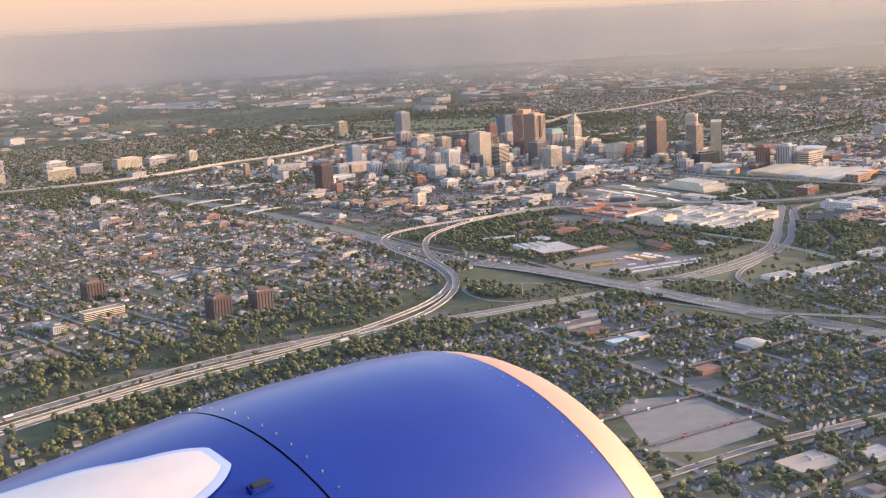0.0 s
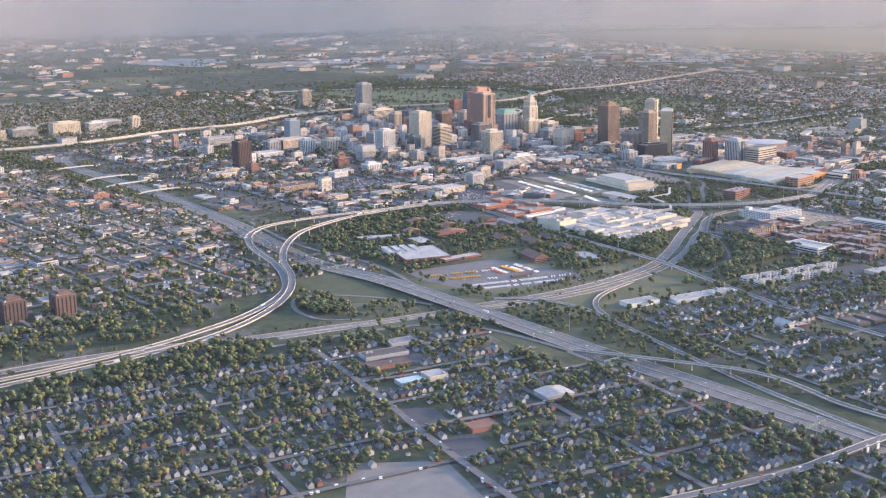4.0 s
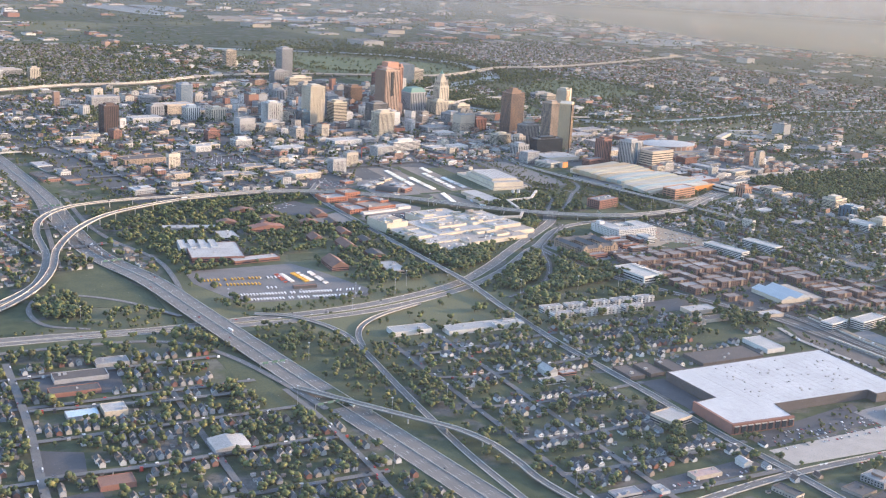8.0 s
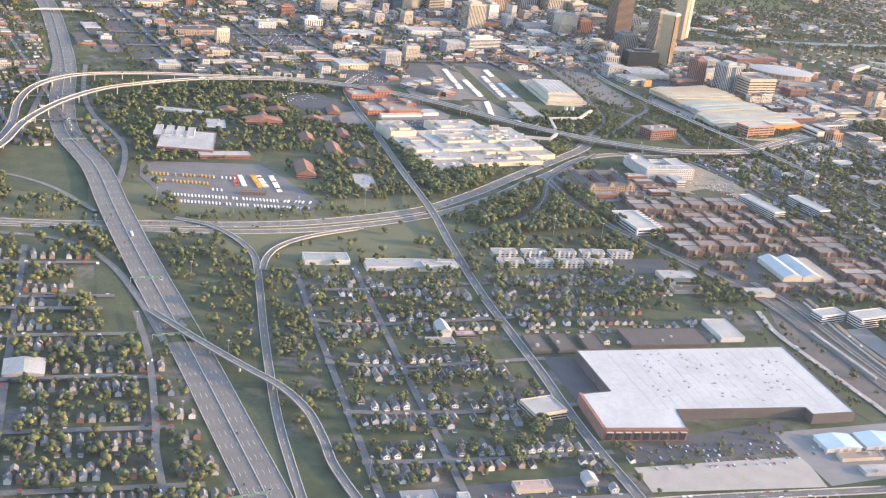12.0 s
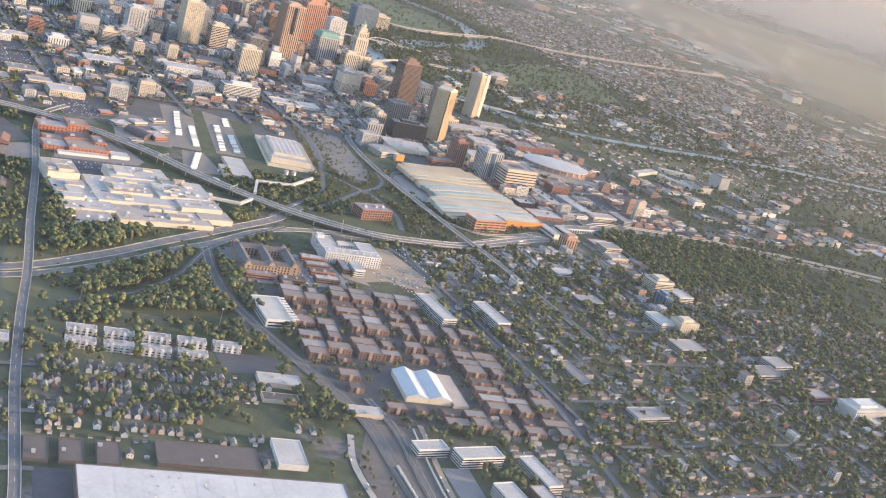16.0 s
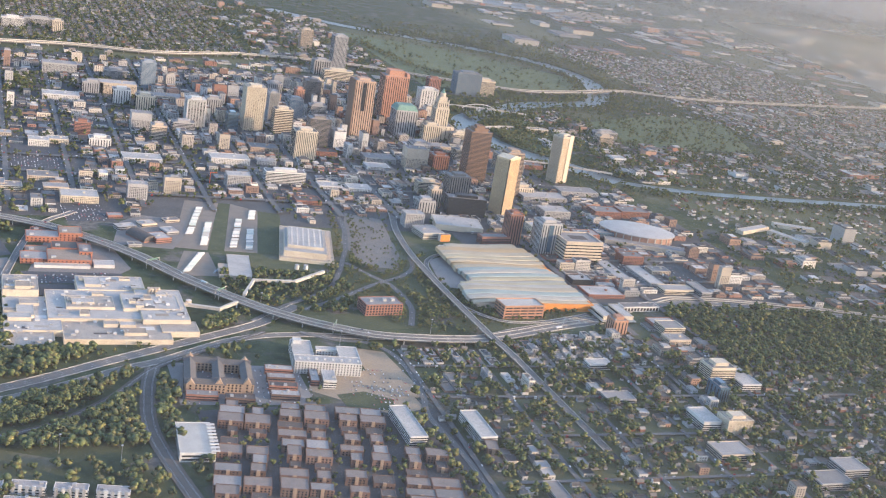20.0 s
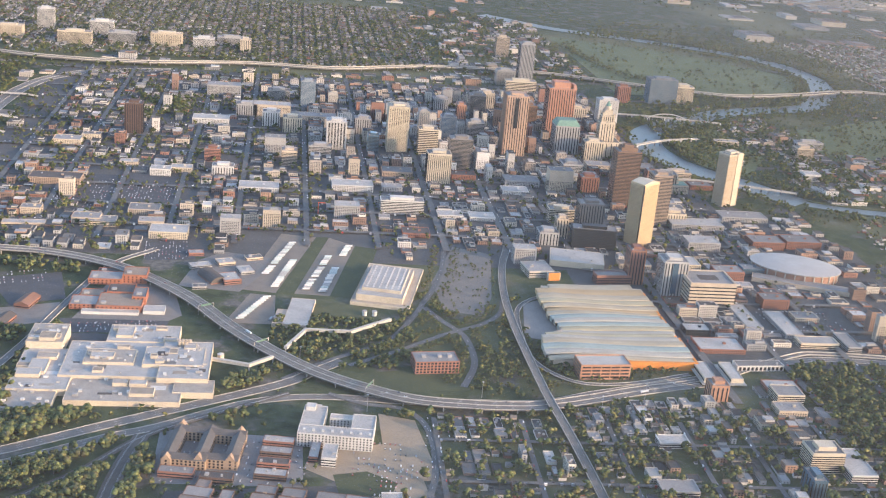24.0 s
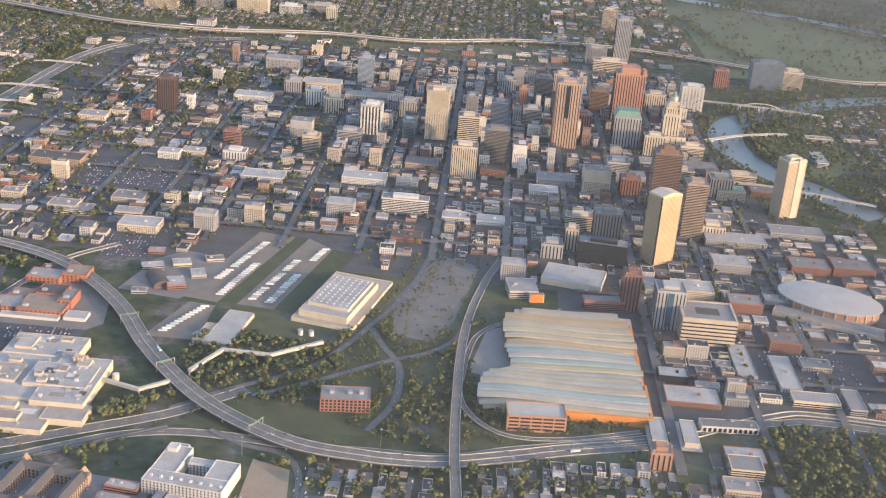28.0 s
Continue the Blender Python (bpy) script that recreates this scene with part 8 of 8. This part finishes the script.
for k, (line, width) in enumerate(ROADS[:19]):
    nn = normals(line)
    lanes = max(2, int(width / 1.5))
    for i in range(2, len(line) - 2):
        if rg.random() < (0.24 if width > 6 else 0.14) and 150 < line[i][1] < 760 and cars < 150:
            lane = rg.randrange(lanes)
            o = (lane + 0.5) / lanes * width - width / 2
            if abs(o) < 0.5 and lanes % 2:
                o += 0.8
            d = math.degrees(math.atan2(line[i + 1][1] - line[i][1], line[i + 1][0] - line[i][0]))
            big = rg.random() < 0.07
            place(trailer if big else ckits[rg.randrange(3)], line[i][0] + nn[i][0] * o, line[i][1] + nn[i][1] * o, line[i][2] + 0.01, d + (180 if o < 0 else 0))
            cars += 1
lots = Shape()                          # closely parked cars, past counting
for x0, y0, nx, ny, dx, dy, a in ((650, 194, 26, 5, 2.2, 3.2, N_ANG), (744, 578, 18, 4, 1.9, 3.2, 8), (1116, 594, 20, 10, 2.2, 4.6, 8), (650, 776, 30, 6, 2.2, 4, 0), (560, 150, 20, 4, 2.2, 4, N_ANG), (714, 330, 14, 4, 2.0, 3.2, N_ANG), (872, 425, 9, 8, 2.0, 3.6, -8), (690, 1000, 40, 6, 2.2, 4, 0), (755, 684, 13, 9, 2.0, 3.6, 4), (702, 800, 28, 11, 2.2, 4, 0), (728, 576, 24, 4, 2.0, 3.4, 0), (866, 440, 16, 7, 2.2, 4.5, -4), (558, 199, 30, 2, 2.2, 3.4, N_ANG), (712, 186, 18, 4, 2.4, 4, N_ANG), (790, 434, 26, 9, 2.2, 4.6, -8), (680, 636, 14, 5, 2.2, 4, 15), (640, 175, 30, 2, 2.2, 4, N_ANG), (900, 470, 8, 6, 2, 4, 0)):
    ca, sa = math.cos(radians(a)), math.sin(radians(a))
    for i in range(nx):
        for j in range(ny):
            if rg.random() < 0.5:
                u, v = dx * i, dy * j
                x, y = x0 + u * ca - v * sa, y0 + u * sa + v * ca
                q = [(x + px * ca - py * sa, y + px * sa + py * ca) for px, py in ring(0.52, 1.25)]
                lots.solid(q, 0.12, 0.36)
                q = [(x + px * ca - py * sa, y + px * sa + py * ca) for px, py in ring(0.44, 0.7)]
                lots.solid(q, 0.36, 0.52, 0, True, False, None, 0.8)
for line, width in ROADS[32:]:          # cars along the kerbs of the streets
    nn = normals(line)
    for i in range(len(line) - 1):
        if rg.random() < 0.45:
            o = width / 2 - 0.4
            d = line[i + 1] - line[i]
            d = d / (np.linalg.norm(d) + 1e-9)
            f = rg.random()
            x, y = line[i][:2] + nn[i] * o * rg.choice((-1, 1)) + d[:2] * 5 * f
            q = [(x + px * d[0] - py * d[1], y + px * d[1] + py * d[0]) for px, py in ring(1.25, 0.5)]
            lots.solid(q, 0.2, 1.0 * 0.46 + line[i][2] - 0.1)
solid_thing("parked_cars", lots, surf("parked_car_paint", (0, 0, 0), rough=0.35, spec=0.5, isle=True, size=1, palette=[(0.7, 0.7, 0.7), (0.03, 0.03, 0.035), (0.35, 0.36, 0.38), (0.75, 0.74, 0.72), (0.09, 0.10, 0.13), (0.33, 0.04, 0.03), (0.18, 0.18, 0.19)]), "rows of parked cars of many colours", "cars", "stuff")

mast = tagged(new("lamp_mast", Shape().cyl(0, 0, 0.11, 0, 8.4, 6, 0, 0.05).mesh("lamp_mast", STEEL)), "tall grey steel motorway lamp mast", "lamp mast", "lamp masts")
part("lamp_ring", Shape().cyl(0, 0, 0.5, 8.2, 8.45, 8), STEEL, mast, "ring of flood lamps")
for x, y in ((511, 210), (511, 262), (513, 330), (545, 372), (519, 430), (554, 462), (586, 444), (617, 440), (655, 446), (480, 470), (460, 540), (440, 520), (520, 560), (505, 600), (600, 418), (640, 436), (700, 402), (734, 392), (756, 382), (770, 494), (800, 516), (845, 546), (875, 496), (930, 512), (985, 500), (1010, 514), (560, 700), (590, 660), (640, 704), (380, 510), (320, 505), (270, 478), (538, 300), (566, 300), (556, 215), (690, 470)):
    place(mast, x, y, 0, 0)
gantry = tagged(new("sign_gantry", Shape().box(-6.4, -6.2, -0.1, 0.1, 0, 2.3).box(6.2, 6.4, -0.1, 0.1, 0, 2.3).box(-6.4, 6.4, -0.12, 0.12, 2.1, 2.35).mesh("sign_gantry", STEEL)), "steel gantry with green road signs", "gantry", "gantries")
for x in (-4, 0.5, 4):
    part("sign", Shape().box(x - 1.3, x + 1.3, -0.2, -0.14, 1.5, 2.6), surf("sign_green", (0.10, 0.17, 0.13), size=1), gantry, "green road sign")
for x, y, z, a in ((518, 215, 0, 0), (523, 322, 0, -4), (527, 372, 0.8, -6), (535, 560, 0.2, 0), (556, 705, 0, -12)):
    place(gantry, x, y, z, a)
g2 = tagged(new("sign_gantry", Shape().box(-4.6, -4.4, -0.1, 0.1, -3, 2.2).box(4.4, 4.6, -0.1, 0.1, -3, 2.2).box(-4.6, 4.6, -0.12, 0.12, 2.0, 2.2).mesh("sign_gantry", PALE)), "pale gantry with road signs over the curve", "gantry", "gantries")
part("sign", Shape().box(-3, 3, -0.2, -0.14, 1.3, 2.4), MATS["sign_green"], g2, "green road sign")
for x, y, a in ((796, 604, 122), (826, 560, 132), (877, 514, 152)):
    place(g2, x, y, 3.1, a - 90)
crane = tagged(new("crane", Shape().box(-0.25, 0.25, -0.25, 0.25, 0, 9).mesh("crane", surf("crane_red", (0.55, 0.12, 0.06), size=1))), "red and white mobile crane", "crane")
crane.matrix_basis = pose(858, 780, 0)
part("jib", Shape().box(-0.15, 5, -0.15, 0.15, 8.6, 9.0), MATS["crane_red"], crane)
sculpture = tagged(new("sculpture", Shape().solid([(-0.8, -0.3), (0.8, -0.3), (0.8, 0.3), (-0.8, 0.3)], 0, 5, 0, True, False, None, 0.45).mesh("sculpture", surf("art_red", (0.65, 0.05, 0.10), size=2))), "tall red abstract sculpture", "sculpture")
sculpture.matrix_basis = pose(689, 806, 0)
train = tagged(new("freight_train", Shape().box(-2.2, 2.2, -0.4, 0.4, 0.25, 1.05).mesh("freight_train", PALE)), "pale freight wagon on a siding", "wagon", "wagons")
part("bogies", Shape().box(-1.7, -1.0, -0.3, 0.3, 0, 0.25).box(1.0, 1.7, -0.3, 0.3, 0, 0.25), RUBBER, train)
for i in range(16):
    place(train, 178 + 4.9 * i, 444 + 1.1 * i, 0.1, 12.6)
for i in range(9):
    place(train, 786.5 - 0.6 * i, 264 - 4.8 * i, 0.3, 83)


# ---- the engine pod of the aircraft, hung beside the start of the flight
def rev(profile, t0, t1, n, lift=0.0, close=False):
    """A skin of revolution about z through (z, radius) pairs."""
    s = Shape()
    for z, r0 in profile:
        for i in range(n + 1):
            a = radians(t0 + (t1 - t0) * i / n)
            s.v.append(((r0 + lift) * math.cos(a), (r0 + lift) * math.sin(a), z))
    for k in range(len(profile) - 1):
        for i in range(n):
            a = k * (n + 1) + i
            s.f.append((a, a + 1, a + n + 2, a + n + 1))
            s.m.append(0)
    return s


PROF = [(-0.22, 1.0), (-0.45, 1.045), (-0.8, 1.075), (-1.2, 1.09), (-1.7, 1.085), (-2.3, 1.04), (-3.0, 0.95), (-3.8, 0.82)]
NODES = np.array(PROF)


def skin_r(z):
    return float(np.interp(-z, -NODES[:, 0], NODES[:, 1]))


def fine(z0, z1, n):
    """The profile between two stations, rounded."""
    out = []
    for i in range(n + 1):
        z = z0 + (z1 - z0) * i / n
        out.append((z, 0.25 * skin_r(z - 0.12) + 0.5 * skin_r(z) + 0.25 * skin_r(min(-0.22, z + 0.12))))
    return out


COWL = surf("blue_cowl_paint", (0.005, 0.024, 0.19), (0.004, 0.02, 0.165), rough=0.38, spec=0.3, size=2, coat=0.06)
LIP = surf("bare_metal_lip", (0.36, 0.225, 0.15), (0.31, 0.195, 0.13), rough=0.5, metal=0.2, size=1)
CHALK = surf("white_cowl_paint", (0.66, 0.58, 0.52), rough=0.5, size=2)
EDGE = surf("pale_blue_trim", (0.38, 0.48, 0.66), rough=0.5, size=2)
pod = thing("engine_pod", Matrix(((0.0225, -0.0720, 0.9972, 3.0795), (0.9939, 0.1095, -0.0145, 3.0061), (-0.1082, 0.9914, 0.0740, 154.8571), (0, 0, 0, 1))), "royal blue jet engine cowl with a bare metal lip", "aircraft engine")
for name, shape, mat, lab in (("fan_cowl", rev(fine(-0.255, -1.205, 16), 0, 360, 72), COWL, "royal blue fan cowl"), ("aft_cowl", rev(fine(-1.213, -3.8, 26), 0, 360, 72), COWL, "royal blue aft cowl"),
                              ("seam", rev(fine(-1.19, -1.23, 2), 0, 360, 72, -0.012), BLACK, "dark panel seam"), ("lip_seam", rev(fine(-0.235, -0.265, 2), 0, 360, 72, -0.008), GREYST, "riveted lip seam"),
                              ("inlet_lip", rev([(-0.245, 1.006), (-0.17, 0.984), (-0.11, 0.957), (-0.06, 0.925), (-0.03, 0.897), (-0.01, 0.86), (0.0, 0.82), (-0.01, 0.77), (-0.1, 0.73), (-0.5, 0.72)], 0, 360, 72), LIP, "bare metal inlet lip")):
    ob = part(name, shape, mat, pod, lab)
    ob.data.polygons.foreach_set("use_smooth", [True] * len(ob.data.polygons))
part("fan_disc", Shape().cyl(0, 0, 0.74, -0.55, -0.5, 32), BLACK, pod, "dark fan")
part("exhaust", Shape().cyl(0, 0, 0.735, -3.85, -3.78, 32), STEEL, pod)


def swoosh(grow, lift, mat, label):
    s, n, m = Shape(), 30, 20
    for k in range(n + 1):
        z = -1.39 + grow * 0.02 - (2.4 * (k / n) ** 1.5)
        tip = math.sqrt(max(0.0, 1 - max(0.0, (z + 1.68) / (0.31 + grow * 0.02)) ** 2))
        low, high = 74 - (8 + grow) * tip - 95 * max(0.0, -1.55 - z), 74 + (7.5 + grow) * tip + 26 * max(0.0, -1.55 - z)
        for i in range(m + 1):
            a = radians(180 - low - (high - low) * i / m)
            r0 = skin_r(z) + lift
            s.v.append((r0 * math.cos(a), r0 * math.sin(a), z))
    for k in range(n):
        for i in range(m):
            a = k * (m + 1) + i
            s.f.append((a, a + 1, a + m + 2, a + m + 1))
            s.m.append(0)
    ob = part("painted_panel", s, mat, pod, label)
    ob.data.polygons.foreach_set("use_smooth", [True] * len(s.f))


swoosh(1.5, 0.006, EDGE, "pale blue trim line")
swoosh(0.0, 0.010, CHALK, "white painted panel")
for z, a in ((-1.29, 64), (-1.86, 62)):
    th = radians(180 - a)
    r0 = skin_r(z) + 0.012
    m = Matrix.Translation((r0 * math.cos(th), r0 * math.sin(th), z - 0.06)) @ Matrix.Rotation(th, 4, "Z")
    part("latch", Shape().box(-0.008, 0.006, -0.010, 0.010, -0.028, 0.028), BLACK, pod, "dark cowl latch").matrix_basis = m
    part("latch_plate", Shape().box(-0.012, -0.002, -0.015, 0.015, -0.036, 0.036), COWL, pod).matrix_basis = m
me = Shape().cyl(0, 0, 0.0028, -0.003, 0.003, 6).mesh("rivet", STEEL)
for i in range(22):
    for z in (-0.285, -1.165):
        th = radians(50 + 4.0 * i)
        m = Matrix.Translation(((skin_r(z) + 0.002) * math.cos(th), (skin_r(z) + 0.002) * math.sin(th), z)) @ Matrix.Rotation(th, 4, "Z") @ Matrix.Rotation(radians(90), 4, "Y")
        part("rivet", me, None, pod).matrix_basis = m


# ---- painted evening haze: one thin level sheet added over the town, its veil and sun glow painted denser over the far plain and towards the sun
def haze_material():
    m = bpy.data.materials.new("painted_evening_haze")
    m.use_nodes = True
    n, l = m.node_tree.nodes, m.node_tree.links
    n.remove(n["Principled BSDF"])
    clear, dif, tra, lit, veil = n.new("ShaderNodeBsdfTransparent"), n.new("ShaderNodeBsdfDiffuse"), n.new("ShaderNodeBsdfTranslucent"), n.new("ShaderNodeMixShader"), n.new("ShaderNodeMixShader")
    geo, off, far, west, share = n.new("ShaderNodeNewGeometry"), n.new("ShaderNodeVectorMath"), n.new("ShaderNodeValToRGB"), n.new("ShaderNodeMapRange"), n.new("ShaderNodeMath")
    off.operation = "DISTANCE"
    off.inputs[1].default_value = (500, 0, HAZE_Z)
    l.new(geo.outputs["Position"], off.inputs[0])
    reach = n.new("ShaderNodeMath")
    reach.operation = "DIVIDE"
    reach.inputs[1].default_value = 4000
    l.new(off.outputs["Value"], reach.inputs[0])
    # opacity painted in by distance, standing in for aerial haze
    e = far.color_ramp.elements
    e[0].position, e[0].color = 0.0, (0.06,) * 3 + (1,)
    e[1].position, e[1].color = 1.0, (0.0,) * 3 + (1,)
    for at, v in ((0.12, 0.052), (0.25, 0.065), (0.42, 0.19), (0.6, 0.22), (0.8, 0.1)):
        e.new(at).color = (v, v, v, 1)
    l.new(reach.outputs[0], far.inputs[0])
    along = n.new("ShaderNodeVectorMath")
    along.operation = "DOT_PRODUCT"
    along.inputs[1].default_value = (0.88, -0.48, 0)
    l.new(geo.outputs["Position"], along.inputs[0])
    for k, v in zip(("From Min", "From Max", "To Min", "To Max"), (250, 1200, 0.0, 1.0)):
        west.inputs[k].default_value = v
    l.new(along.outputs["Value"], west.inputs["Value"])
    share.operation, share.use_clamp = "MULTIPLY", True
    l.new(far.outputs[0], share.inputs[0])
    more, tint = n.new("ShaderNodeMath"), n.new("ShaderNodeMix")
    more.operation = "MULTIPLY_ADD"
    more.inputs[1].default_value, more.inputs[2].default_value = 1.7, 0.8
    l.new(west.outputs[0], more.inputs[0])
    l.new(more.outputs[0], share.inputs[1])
    # warmer tint westward paints in the low sun's glow
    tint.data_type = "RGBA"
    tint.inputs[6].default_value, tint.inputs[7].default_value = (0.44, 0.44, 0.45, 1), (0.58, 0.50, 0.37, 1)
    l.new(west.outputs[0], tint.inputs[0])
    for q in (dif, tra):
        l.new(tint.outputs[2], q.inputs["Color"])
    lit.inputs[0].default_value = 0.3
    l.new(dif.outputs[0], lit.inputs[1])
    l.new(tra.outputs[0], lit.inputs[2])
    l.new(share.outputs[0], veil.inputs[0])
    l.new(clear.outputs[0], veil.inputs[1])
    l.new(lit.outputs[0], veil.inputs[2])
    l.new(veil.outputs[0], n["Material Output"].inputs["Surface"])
    return m


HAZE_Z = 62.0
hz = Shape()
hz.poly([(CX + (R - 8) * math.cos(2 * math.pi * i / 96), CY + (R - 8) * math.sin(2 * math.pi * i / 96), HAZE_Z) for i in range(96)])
solid_thing("haze_layer", hz, haze_material(), "thin level sheet painted as evening haze over the town", "haze", "structure")


# upright sheets added as painted haze far behind the town, before the hazy plain's edge
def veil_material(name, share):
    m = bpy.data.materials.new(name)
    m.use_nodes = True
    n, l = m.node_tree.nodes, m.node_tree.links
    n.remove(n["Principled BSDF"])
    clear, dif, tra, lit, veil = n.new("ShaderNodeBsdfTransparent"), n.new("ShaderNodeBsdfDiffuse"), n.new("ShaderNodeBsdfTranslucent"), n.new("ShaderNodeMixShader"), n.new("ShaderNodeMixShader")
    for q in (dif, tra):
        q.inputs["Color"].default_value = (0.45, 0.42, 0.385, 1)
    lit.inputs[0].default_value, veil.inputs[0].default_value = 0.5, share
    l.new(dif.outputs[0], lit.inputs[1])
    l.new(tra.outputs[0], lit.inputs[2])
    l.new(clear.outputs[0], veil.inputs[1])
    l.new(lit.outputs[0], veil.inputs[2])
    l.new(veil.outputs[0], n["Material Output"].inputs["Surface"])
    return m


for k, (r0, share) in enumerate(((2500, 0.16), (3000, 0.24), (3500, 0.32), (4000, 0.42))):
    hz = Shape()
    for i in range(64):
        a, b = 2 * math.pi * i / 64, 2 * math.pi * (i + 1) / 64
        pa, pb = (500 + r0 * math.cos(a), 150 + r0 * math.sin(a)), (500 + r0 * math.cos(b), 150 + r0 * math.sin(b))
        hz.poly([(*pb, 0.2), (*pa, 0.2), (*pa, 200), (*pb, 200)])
    solid_thing("haze_layer", hz, veil_material(f"painted_far_haze_{k}", share), "thin upright sheet painted as distant haze", "haze", "structure")
